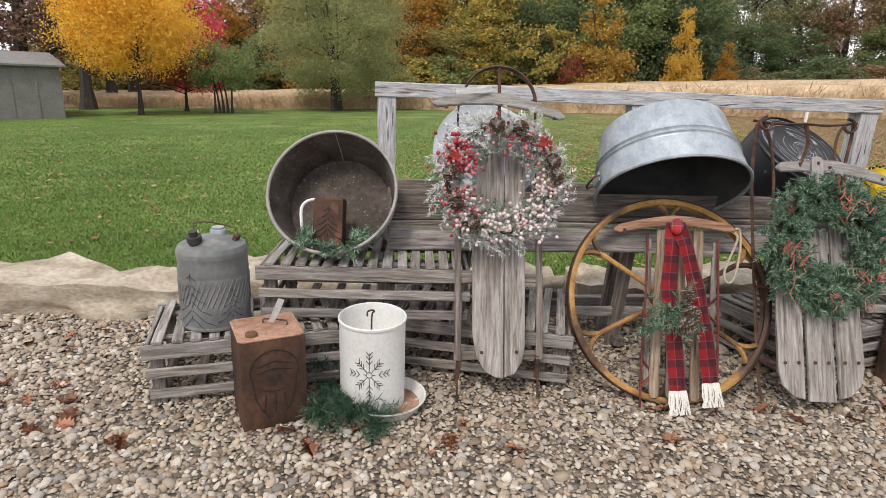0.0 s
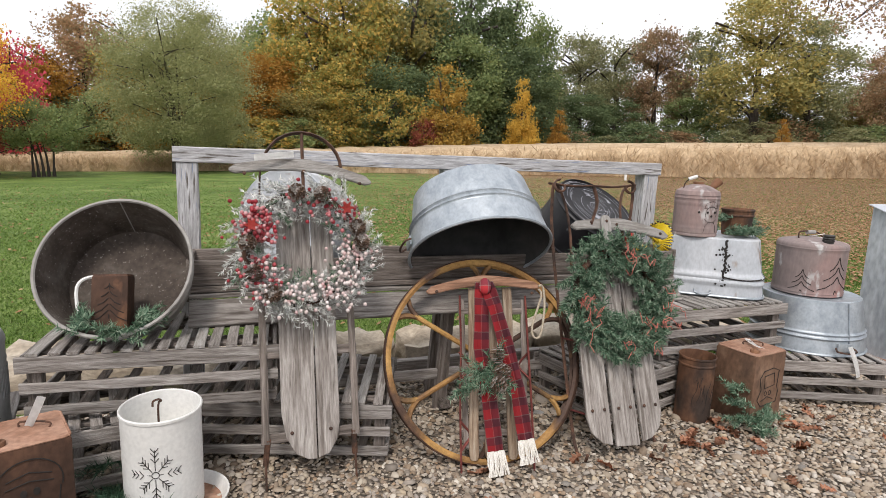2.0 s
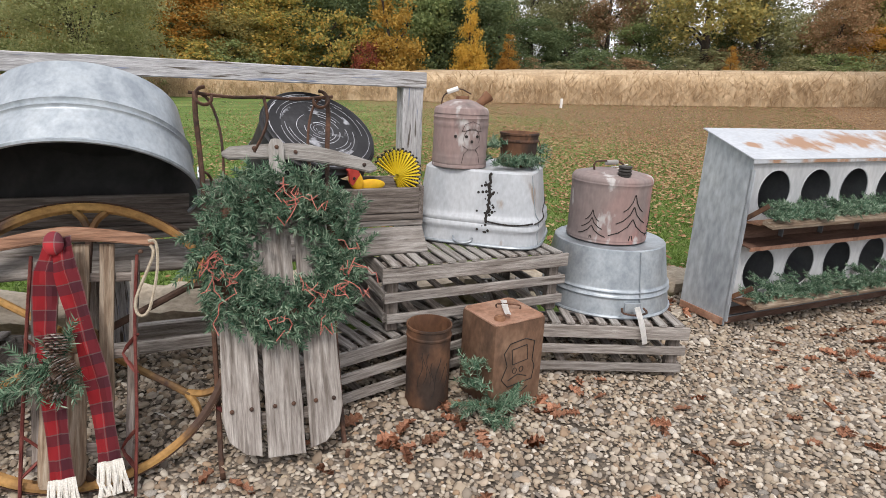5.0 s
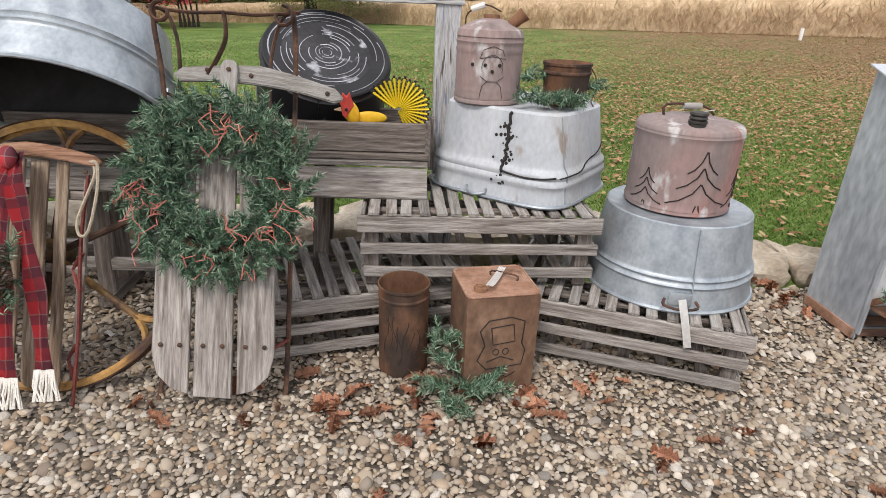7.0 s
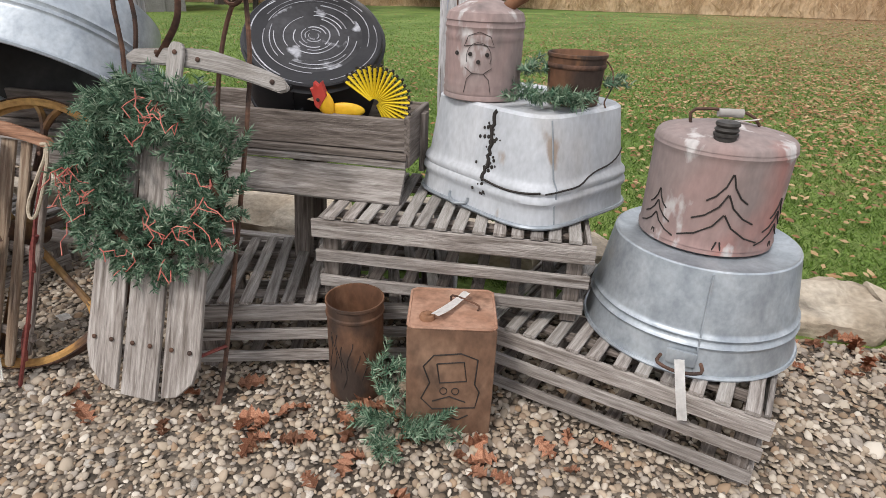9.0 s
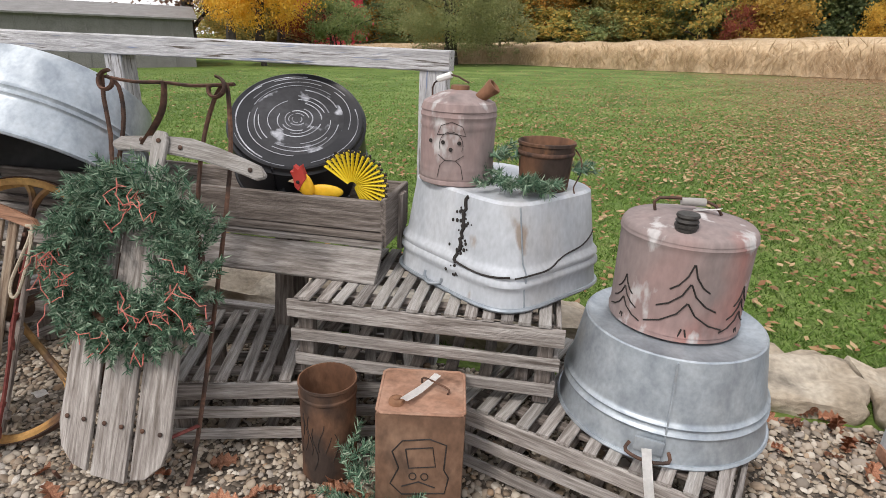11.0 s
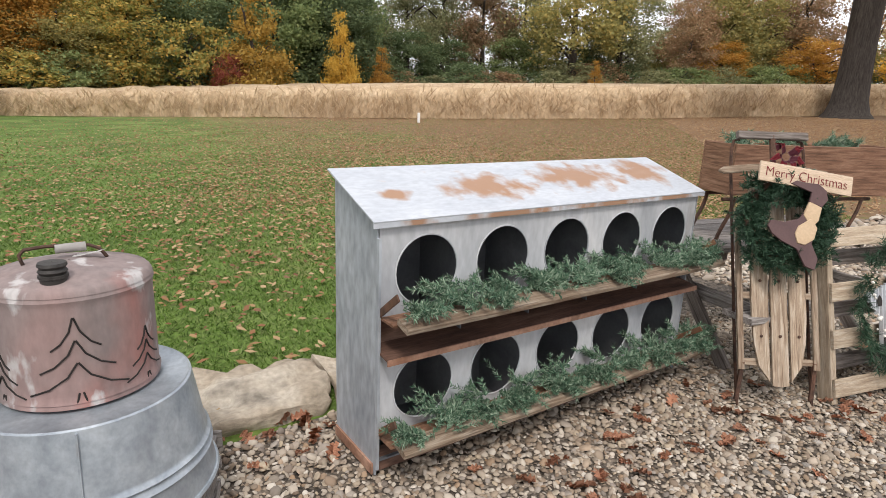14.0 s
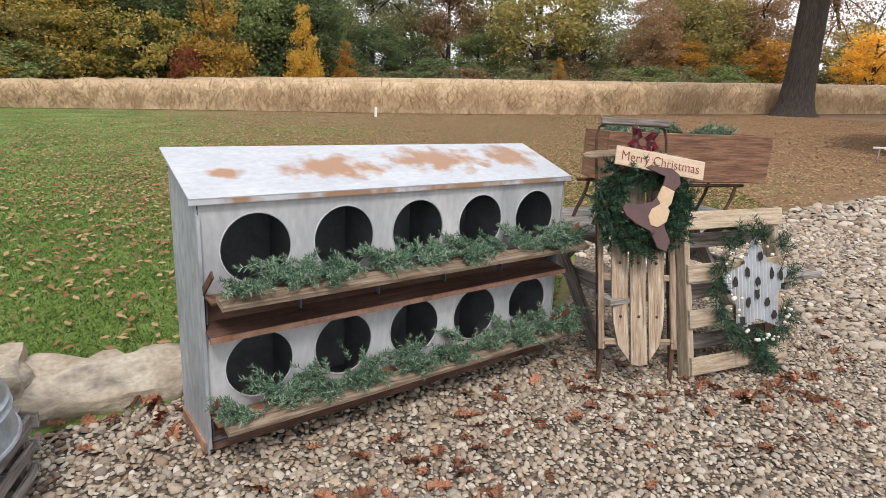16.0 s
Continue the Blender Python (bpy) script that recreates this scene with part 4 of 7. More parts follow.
def shed(x, y, yaw, length, depth, wall, ridge, label):
    s = thing("shed", pose(x, y, float(ground_z(x, y)) - 0.1, 0, 0, yaw), label, "shed")
    b = add_box(bmesh.new(), (length, depth, wall), pose(length / 2, depth / 2, wall / 2))
    part("wall", b, siding, s)
    n = int(length / 0.9)
    for i in range(n + 1):
        part("batten", add_box(bmesh.new(), (0.06, 0.03, wall - 0.05), pose(i * length / n, -0.012, wall / 2)), siding, s)
    r = bmesh.new()
    for sgn in (0, 1):
        a = math.atan2(ridge, depth / 2)
        w = math.hypot(ridge, depth / 2) + 0.3
        cy = depth * 0.25 - 0.1 if sgn == 0 else depth * 0.75 + 0.1
        add_box(r, (length + 0.5, w, 0.08), pose(length / 2, cy, wall + ridge / 2 - 0.02, math.degrees(a if sgn == 0 else -a)))
    part("roof", r, roofing, s)
    for xx in (0.02, length - 0.02):
        g = bmesh.new()
        vs = [g.verts.new(p) for p in ((xx, 0, wall), (xx, depth, wall), (xx, depth / 2, wall + ridge))]
        ex = bmesh.ops.extrude_face_region(g, geom=[g.faces.new(vs)])
        bmesh.ops.translate(g, vec=(0.06 if xx < 1 else -0.06, 0, 0), verts=[q for q in ex["geom"] if isinstance(q, bmesh.types.BMVert)])
        part("gable", g, siding, s)
    return s


shed(-23.6, 24.43, 37.8, 10.0, 7.0, 2.6, 0.55, "long low grey shed at the lawn's edge")
shed(22.5, 9.55, -72, 7.0, 4.0, 2.6, 0.8, "small pale board shed beside the drive")

# ---- border stones ----


def border_stone(x0, y, length, depth, height, seed, label):
    s = random.Random(seed)
    bm = bmesh.new()
    bmesh.ops.create_cube(bm, size=1.0, matrix=Matrix.Diagonal((length, depth, height, 1)))
    bmesh.ops.subdivide_edges(bm, edges=bm.edges, cuts=5, use_grid_fill=True)
    bmesh.ops.subdivide_edges(bm, edges=bm.edges, cuts=1, use_grid_fill=True)
    o = Vector((seed * 3.1, seed * 1.7, 0))
    for v in bm.verts:
        q = v.co.copy()
        n1 = noise.noise(q * 2.2 + o) * 0.10 + noise.noise(q * 7 + o) * 0.075 + noise.noise(q * 17 + o) * 0.02
        d = Vector((q.x / length, q.y / depth, q.z / height))
        v.co = q + d.normalized() * n1 - Vector((d.x * length, d.y * depth, d.z * height)) * 0.12 * max(0, d.length - 0.55)
    me = mesh_of(bm, "border_stone")
    me.set_sharp_from_angle(angle=radians(60))
    ob = new("border_stone", me)
    me.materials.append(sandstone)
    ob.matrix_world = pose(x0 + length / 2, y, height / 2 - 0.06, 0, 0, s.uniform(-4, 4))
    return tagged(ob, label, "stone", "border stones of the gravel")


for i, (x0, y, ln, dp, h) in enumerate(((-4.6, 6.38, 1.5, 0.5, 0.25), (-3.05, 6.36, 1.55, 0.5, 0.27), (-1.45, 6.5, 1.2, 0.5, 0.26), (-0.2, 6.55, 1.2, 0.45, 0.26), (1.05, 6.5, 1.0, 0.45, 0.27), (2.1, 6.6, 1.1, 0.45, 0.26), (3.25, 6.62, 0.9, 0.42, 0.25), (4.0, 6.52, 0.83, 0.55, 0.13), (4.88, 6.45, 1.1, 0.45, 0.14), (6.1, 6.5, 1.2, 0.4, 0.22))):
    border_stone(x0, y, ln, dp, h, i + 3, "rough slab of tan sandstone edging the gravel")

# ---- slatted crates ----


def crate(x, y, z, yaw, length, width, height, slats, label, lean=0.0):
    """A lath crate standing on its corner posts: x, y is its front left corner."""
    c = thing("slatted_crate", pose(x, y, z, 0, lean, yaw), label, "crate", "slatted crates")
    for px in (0.05, length - 0.05):
        for py in (0.05, width - 0.05):
            plank("corner_post", c, (px, py, 0.0), (px, py, height - 0.035), 0.06, 0.05, (0, -1, 0), wood_dark, 1)
    for k, (zz, hh) in enumerate(((height - 0.05, 0.072), (height * 0.52, 0.05), (height * 0.2, 0.05))):
        for py, ny in ((0.006, -1), (width - 0.006, 1)):
            plank("side_board", c, (-0.01 + 0.012 * k, py, zz), (length + 0.01 - 0.008 * k, py, zz), hh, 0.018, (0, ny, 0), wood_grey, k)
        for px, nx in ((0.012, -1), (length - 0.012, 1)):
            plank("end_board", c, (px, 0.03, zz), (px, width - 0.03, zz), hh, 0.018, (nx, 0, 0), wood_grey, k)
    r = random.Random(int(x * 100))
    for i in range(slats):
        px = 0.06 + (length - 0.12) * i / (slats - 1)
        sk = r.uniform(-0.008, 0.008)
        plank("slat", c, (px + sk, -0.002, height - 0.005), (px - sk, width + 0.004, height - 0.005 + r.uniform(-0.002, 0.002)), 0.048, 0.013, (0, 0, 1), wood_pale if r.random() < 0.45 else wood_grey, 2)
    for py in (0.12, width - 0.12):
        plank("bearer", c, (0.03, py, height - 0.032), (length - 0.03, py, height - 0.032), 0.05, 0.02, (0, 0, 1), wood_dark, 3)
    for i in range(0, slats, 2):
        px = 0.06 + (length - 0.12) * i / (slats - 1)
        plank("floor_slat", c, (px, 0.03, height * 0.12), (px, width - 0.03, height * 0.12), 0.05, 0.012, (0, 0, 1), wood_dark, 2)
    return c


crate(-1.325, 5.02, 0.004, 14, 1.0, 0.55, 0.33, 12, "grey slatted crate carrying a ribbed fuel can")
crate(-0.26, 5.45, 0.004, -14.5, 1.0, 0.68, 0.32, 12, "grey slatted crate on the gravel behind the first sled")
crate(-0.857, 5.267, 0.33, -1, 1.04, 0.55, 0.32, 14, "grey slatted crate stacked on two others under a tub")
crate(1.97, 5.25, 0.004, 18, 1.0, 0.60, 0.31, 12, "grey slatted crate on the gravel behind the wreath sled")
crate(3.035, 5.465, 0.004, -18.5, 1.0, 0.70, 0.31, 12, "grey slatted crate under a washtub")
crate(2.425, 5.43, 0.325, 3.5, 1.0, 0.58, 0.33, 14, "grey slatted crate stacked on two others under a white tub")

# ---- gate-like timber structure behind ----
gate = thing("timber_stand", pose(-0.322, 5.985, 0, 0, 0, 3.0), "tall timber stand with flaking white paint", "stand")
for px, wd in ((0.06, 0.11), (1.57, 0.09), (3.09, 0.12)):
    plank("post", gate, (px, 0.05, 0), (px, 0.05, 1.432), wd, 0.11, (0, -1, 0), wood_frame, 4)
plank("top_beam", gate, (-0.01, 0.05, 1.475), (3.16, 0.05, 1.475), 0.085, 0.13, (0, -1, 0), wood_frame, 5)
plank("low_beam", gate, (0.1, 0.05, 0.16), (3.1, 0.05, 0.16), 0.08, 0.06, (0, -1, 0), wood_grey, 4)

# ---- feed trough ----
trough = thing("feed_trough", pose(-0.23, 5.64, 0.05, 0, 0, 1.8), "long weathered wooden feed trough on legs", "trough")
TL = 2.92
plank("front_board", trough, (0, 0.012, 0.845), (TL, 0.012, 0.845), 0.13, 0.024, (0, -1, 0), wood_dark, 1)
plank("moulding", trough, (0, 0.006, 0.765), (TL, 0.006, 0.765), 0.03, 0.05, (0, -1, 0), wood_dark, 2)
plank("moulding", trough, (0, 0.0, 0.735), (TL, 0.0, 0.735), 0.026, 0.06, (0, -1, 0), wood_grey, 3)
plank("sloping_board", trough, (0, -0.065, 0.66), (TL, -0.065, 0.66), 0.15, 0.022, (0, -0.72, 0.69), wood_grey, 2)
plank("back_board", trough, (0, 0.31, 0.82), (TL, 0.31, 0.82), 0.2, 0.024, (0, -1, 0), wood_dark, 1)
plank("floor_board", trough, (0.01, 0.16, 0.735), (TL - 0.01, 0.16, 0.735), 0.26, 0.02, (0, 0, 1), wood_dark, 1)
for px in (0.0, TL):
    plank("end_board", trough, (px, -0.005, 0.82), (px, 0.325, 0.82), 0.2, 0.024, (1, 0, 0), wood_dark, 2)
    plank("end_cleat", trough, (px + (0.02 if px else -0.02), 0.2, 0.66), (px + (0.02 if px else -0.02), 0.2, 0.9), 0.07, 0.024, (1, 0, 0), wood_dark, 2)
for px in (0.45, 1.42, 2.45):
    plank("leg", trough, (px - 0.05, 0.1, -0.05), (px, 0.1, 0.725), 0.075, 0.05, (0, -1, 0), wood_dark, 1)
    plank("leg", trough, (px - 0.05, 0.27, -0.05), (px, 0.25, 0.725), 0.075, 0.05, (0, -1, 0), wood_dark, 1)
    plank("sill", trough, (px - 0.03, 0.02, 0.0), (px - 0.03, 0.38, 0.0), 0.07, 0.05, (0, 0, 1), wood_dark, 1)
plank("stretcher", trough, (0.3, 0.1, 0.17), (2.55, 0.1, 0.17), 0.06, 0.04, (0, -1, 0), wood_grey, 1)

# ---- tubs ----


def rolled_rim(bm, r, z, t=0.009, seg=48, m=None):
    pts = [(m or Matrix()) @ Vector((r * math.cos(2 * math.pi * i / seg), r * math.sin(2 * math.pi * i / seg), z)) for i in range(seg)]
    return add_tube(bm, pts, t, 6, True)


def round_tub(m, r_open, r_bottom, depth, outside, inside, label, ribs=(0.5, 0.6), handles=True, category="tub", rim_mat=None, seg=56, seam=0.0):
    """Open at z = 0, its bottom at z = depth."""
    t = thing("washtub", m, label, category)
    prof = []
    for i in range(61):
        u = i / 60
        r = r_open + (r_bottom - r_open) * u
        for c in ribs:
            r += 0.011 * math.exp(-((u - c) / 0.017) ** 2)
        prof.append((r, depth * u))
    prof += [(r_bottom - 0.006, depth + 0.004), (r_bottom - 0.02, depth - 0.004), (r_bottom * 0.55, depth - 0.006), (0.004, depth - 0.007)]
    part("body", lathe(prof, seg), outside, t)
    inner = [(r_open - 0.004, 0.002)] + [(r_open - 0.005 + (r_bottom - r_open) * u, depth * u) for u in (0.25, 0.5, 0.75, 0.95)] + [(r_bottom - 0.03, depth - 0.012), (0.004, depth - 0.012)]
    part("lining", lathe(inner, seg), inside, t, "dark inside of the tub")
    part("rim", rolled_rim(bmesh.new(), r_open, 0.0), rim_mat or outside, t)
    part("seam", add_box(bmesh.new(), (0.006, 0.014, depth * 0.98), pose(0, 0, 0)), outside, t, m=pose(0, 0, 0, 0, 0, seam) @ pose(0, -(r_open + r_bottom) / 2 - 0.002, depth / 2, math.degrees(math.atan2(r_open - r_bottom, depth)) * -1))
    if handles:
        for sg in (-1, 1):
            h = [(sg * (r_open + 0.004), -0.06, depth * 0.16), (sg * (r_open + 0.035), -0.065, depth * 0.12), (sg * (r_open + 0.05), 0, depth * 0.1), (sg * (r_open + 0.035), 0.065, depth * 0.12), (sg * (r_open + 0.004), 0.06, depth * 0.16)]
            hd = part("handle", tube(h, 0.006, 6), iron, t)
            part("lug", add_box(bmesh.new(), (0.01, 0.09, 0.05), pose(sg * (r_open + 0.002), 0, depth * 0.17), 0.003), outside, hd)
    return t


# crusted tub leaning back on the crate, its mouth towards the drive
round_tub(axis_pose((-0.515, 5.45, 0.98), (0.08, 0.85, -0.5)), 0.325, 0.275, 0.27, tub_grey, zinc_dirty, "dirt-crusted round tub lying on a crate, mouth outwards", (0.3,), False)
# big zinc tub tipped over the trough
round_tub(axis_pose((1.27, 5.545, 1.0), (0.0, 0.6, 0.8)), 0.395, 0.33, 0.36, zinc, zinc_shaded, "large galvanised tub tipped forward on the trough", (0.42, 0.5), seam=150)
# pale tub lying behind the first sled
round_tub(axis_pose((0.36, 6.02, 1.10), (-0.42, -0.80, 0.28)), 0.285, 0.25, 0.30, zinc_light, zinc_shaded, "pale galvanised tub lying on its side on the trough", (0.35, 0.45))
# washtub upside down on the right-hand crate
round_tub(pose(3.80, 5.655, 0.322, 0, 0, -101), 0.365, 0.305, 0.345, zinc, zinc_shaded, "blue-grey galvanised washtub upside down on a crate", (0.3, 0.38), seam=97)

# ---- black canning pot with a swirled base ----
pot = round_tub(axis_pose((2.167, 6.10, 1.005), (0.22, -0.56, 0.80)), 0.295, 0.28, 0.27, black_enamel, black_enamel, "black enamel pot tipped up, base worn in rings", (0.9,), False, "pot")
pot.name = "enamel_pot"
chalk = mat("worn_enamel_rings", [(0.14, 0.14, 0.154), (0.476, 0.49, 0.532)], 9, 50, (1, 1, 1), 0.7, 0, 0.1, 0)
worn_base = mat("worn_black_enamel", [(0.018, 0.018, 0.02), (0.05, 0.05, 0.055)], 7, 50, (1, 1, 1), 0.6, 0, 0.1, 0, [((0.34, 0.35, 0.38), 13, 0.55, 0.66)])
part("base", lathe([(0.268, 0.2645), (0.15, 0.2650), (0.002, 0.2655)], 48), worn_base, pot, "scuffed base of the pot")
q = random.Random(12)
for k, r in enumerate((0.02, 0.034, 0.05, 0.066, 0.082, 0.10, 0.118, 0.14, 0.16, 0.18, 0.205, 0.228, 0.25, 0.262)):
    a0 = q.uniform(0, 6)
    for _ in range(q.randint(2, 3)):
        sweep = q.uniform(0.8, 2.0)
        pts = [(r * (1 + 0.03 * math.sin(2.3 * a + k)) * math.cos(a), r * math.sin(a), 0.2668) for a in np.linspace(a0, a0 + sweep, 14)]
        part("worn_ring", tube(pts, q.uniform(0.0014, 0.003), 4, False, 0.35), chalk, pot, "pale worn ring")
        a0 += sweep + q.uniform(0.1, 0.6)

# ---- rooster ----
rooster = thing("rooster_ornament", pose(2.47, 5.75, 0.93, 4, 0, 6), "painted metal rooster, yellow with red comb", "ornament")


def flat_shape(outline, thick, bevel=0.002):
    bm = bmesh.new()
    f = bm.faces.new([bm.verts.new((x, 0, z)) for x, z in outline])
    e = bmesh.ops.extrude_face_region(bm, geom=[f])
    bmesh.ops.translate(bm, vec=(0, thick, 0), verts=[q for q in e["geom"] if isinstance(q, bmesh.types.BMVert)])
    if bevel:
        bmesh.ops.bevel(bm, geom=list(bm.edges), offset=bevel, segments=1, affect="EDGES")
    return bm


rb = bmesh.new()
bmesh.ops.create_uvsphere(rb, u_segments=24, v_segments=14, radius=1.0, matrix=pose(-0.035, 0.012, 0.042) @ Matrix.Diagonal((0.075, 0.014, 0.028, 1)))
bmesh.ops.create_uvsphere(rb, u_segments=16, v_segments=10, radius=1.0, matrix=pose(-0.115, 0, 0.07, 0, -25) @ Matrix.Diagonal((0.035, 0.018, 0.055, 1)))
part("body", rb, bird_orange, rooster)
part("comb", flat_shape([(-0.155, 0.10), (-0.165, 0.125), (-0.15, 0.125), (-0.148, 0.15), (-0.13, 0.135), (-0.118, 0.152), (-0.11, 0.125), (-0.10, 0.10), (-0.12, 0.07), (-0.135, 0.045), (-0.15, 0.06)], 0.03), bird_red, rooster, "red comb and face", pose(0, -0.02, 0))
part("beak", flat_shape([(-0.152, 0.088), (-0.185, 0.076), (-0.152, 0.07)], 0.014, 0), tan_paint, rooster)
part("eye", lathe([(0.0005, 0), (0.006, 0.002), (0.0075, 0.006), (0.0005, 0.009)], 12, pose(-0.132, -0.022, 0.085, 90)), black_line, rooster, "round black eye")
for k in range(23):
    a = math.radians(-66 + k * 9.6)
    ln = 0.128 + 0.006 * (k % 2)
    pts = [(0.085 + math.cos(a) * ln * u, -0.0012 * k + 0.012, 0.085 + math.sin(a) * ln * u) for u in np.linspace(0.12, 1, 8)]
    fe = part("tail_feather", tube(pts, 0.0185, 8, False, 0.3), bird_yellow, rooster)
    fb = bmesh.new()
    for j in range(1, len(pts)):
        p, way = Vector(pts[j]), (Vector(pts[j]) - Vector(pts[j - 1])).normalized()
        up = Vector((-way.z, 0, way.x))
        for sg in (-1, 1):
            q0 = p + up * (0.005 * sg) + Vector((0, -0.006, 0))
            add_tube(fb, [q0, q0 - way * 0.006 + up * (0.006 * sg) + Vector((0, 0.0014, 0))], 0.0022, 4)
    e = Vector(pts[-1]) + Vector((0, -0.006, 0))
    add_tube(fb, [e, e + way * 0.01], 0.006, 6)
    part("feather_mark", fb, black_line, fe, "black feather marks")

# ---- steel wheel ----
wheel = thing("implement_wheel", axis_pose((1.235, 5.315, 0.477), (-0.02, -0.90, 0.435)), "large yellow steel implement wheel leaning on the trough", "wheel")
R = 0.53
rim = bmesh.new()
seg = 96
prof = [(R - 0.028, -0.022), (R - 0.012, -0.03), (R, -0.026), (R, 0.026), (R - 0.012, 0.03), (R - 0.028, 0.022), (R - 0.014, 0.014), (R - 0.014, -0.014)]
add_lathe(rim, prof + prof[:1], seg)
part("rim", rim, yellow_paint, wheel)
part("tread", lathe([(R + 0.001, -0.03), (R + 0.006, -0.028), (R + 0.006, 0.028), (R + 0.001, 0.03)], seg), iron, wheel, "rusty outer band")
for k in range(6):
    a = math.radians(86 + 60 * k)
    c, s = math.cos(a), math.sin(a)
    part("spoke", tube([(0.05 * c, 0.05 * s, 0), (0.2 * c, 0.2 * s, 0), ((R - 0.10) * c, (R - 0.10) * s, 0)], 0.014, 8), yellow_paint, wheel)
    for sg in (-1, 1):
        b = a + sg * 0.11
        part("spoke_foot", tube([((R - 0.115) * c, (R - 0.115) * s, 0), ((R - 0.06) * math.cos(a + sg * 0.05), (R - 0.06) * math.sin(a + sg * 0.05), 0), ((R - 0.025) * math.cos(b), (R - 0.025) * math.sin(b), 0)], 0.014, 6), yellow_paint, wheel)
hub = lathe([(0.018, -0.09), (0.04, -0.09), (0.045, -0.04), (0.06, -0.03), (0.06, 0.03), (0.045, 0.04), (0.042, 0.10), (0.018, 0.10), (0.018, -0.09)], 24)
part("hub", hub, yellow_paint, wheel)

# ---- sleds ----


def sled_arc(w, z0, h, n=14):
    return [(-w / 2 * math.cos(math.pi * i / n), 0.0, z0 + h * math.sin(math.pi * i / n)) for i in range(n + 1)]


def bar_mesh(length, drop, thick, mid, end):
    """A bowed wooden steering bar with rounded ends."""
    bm = bmesh.new()
    n = 22
    up, lo = [], []
    for i in range(n + 1):
        u = -1 + 2 * i / n
        x = u * length / 2
        z = -drop * abs(u) ** 1.6
        h = (mid + (end - mid) * abs(u) ** 0.8) / 2
        if abs(u) > 0.94:
            h *= math.sqrt(max(0.08, 1 - ((abs(u) - 0.94) / 0.06) ** 2))
        up.append((x, z + h)), lo.append((x, z - h))
    f = bm.faces.new([bm.verts.new((x, 0, z)) for x, z in up + lo[::-1]])
    e = bmesh.ops.extrude_face_region(bm, geom=[f])
    bmesh.ops.translate(bm, vec=(0, thick, 0), verts=[q for q in e["geom"] if isinstance(q, bmesh.types.BMVert)])
    bmesh.ops.bevel(bm, geom=[q for q in bm.edges if len(q.link_faces) == 2 and q.calc_face_angle(0) > 1.0], offset=0.004, segments=2, affect="EDGES")
    return bm


def bolts(parent, places, material=iron):
    for p in places:
        part("bolt", lathe([(0.0085, 0), (0.0085, 0.003), (0.005, 0.006), (0.0005, 0.007)], 10, pose(*p, 90)), material, parent)


# first sled, silvered planks
sled = thing("wooden_sled", pose(0.335, 5.075, 0.0, -16.5, 0, 3), "old wooden sled standing on end, grey boards", "sled", "leaning sleds")
for name_x, foot in (("slat", [(0.02, 1.33), (-0.135, 1.33), (-0.135, 0.35), (-0.115, 0.24), (-0.075, 0.165), (-0.02, 0.135), (0.02, 0.132)]), ("slat", [(0.128, 1.30), (0.026, 1.30), (0.026, 0.135), (0.075, 0.15), (0.115, 0.21), (0.128, 0.29)])):
    part(name_x, flat_shape(foot, 0.016, 0.002), wood_grey_upright, sled, "", pose(0, -0.02, 0))
for sx in (-0.205, 0.205):
    plank("side_rail", sled, (sx, 0.0, 0.22), (sx, 0.0, 1.15), 0.035, 0.02, (0, -1, 0), wood_dark, 1)
    part("runner", tube([(sx, 0.03, -0.02), (sx, 0.03, 0.35), (sx, 0.05, 0.9), (sx * 0.97, 0.06, 1.45), (sx * 0.9, 0.05, 1.53)], 0.009, 6, False, 0.6), iron, sled)
    part("brace", tube([(sx, 0.05, 0.12), (sx * 0.95, 0.0, 0.24)], 0.014, 6), iron, sled)
for z in (0.24, 0.62, 1.0):
    plank("cross_bar", sled, (-0.225, 0.012, z), (0.225, 0.012, z), 0.045, 0.02, (0, -1, 0), wood_dark, 2)
part("bumper", tube(sled_arc(0.37, 1.5, 0.175), 0.017, 6, False, 0.45), iron, sled, "rusty curved iron bumper")
part("bumper_stem", tube([(0, 0, 1.30), (0, 0.0, 1.5), (0, 0, 1.67)], 0.014, 6, False, 0.6), iron, sled)
part("steering_bar", bar_mesh(0.67, 0.055, 0.022, 0.06, 0.045), wood_pale, sled, "", pose(0.0, -0.03, 1.508, 0, 4.5))
bolts(sled, [(0.0, -0.032, 1.475), (-0.27, -0.032, 1.46), (0.27, -0.032, 1.42), (-0.09, -0.022, 0.26), (0.085, -0.022, 0.26)])


def ribbon(points, width, normal=(0, -1, 0), thick=0.002):
    bm = bmesh.new()
    uvl = bm.loops.layers.uv.new("uv")
    pts = [Vector(p) for p in points]
    nrm = Vector(normal)
    rows, run = [], 0.0
    for i, p in enumerate(pts):
        t = (pts[min(i + 1, len(pts) - 1)] - pts[max(0, i - 1)]).normalized()
        s = t.cross(nrm).normalized() * width / 2
        if i:
            run += (p - pts[i - 1]).length
        k = 5
        row = []
        for j in range(k + 1):
            u = j / k
            w = p + s * (2 * u - 1) + nrm * (math.sin(u * 9 + i * 0.8) * thick * 2)
            row.append((bm.verts.new(w), u * width, run))
        rows.append(row)
    for a, b in zip(rows, rows[1:]):
        for j in range(len(a) - 1):
            q = (a[j], a[j + 1], b[j + 1], b[j])
            f = bm.faces.new([v[0] for v in q])
            for l, v in zip(f.loops, q):
                l[uvl].uv = (v[1], v[2])
    bmesh.ops.solidify(bm, geom=list(bm.faces), thickness=thick)
    return bm


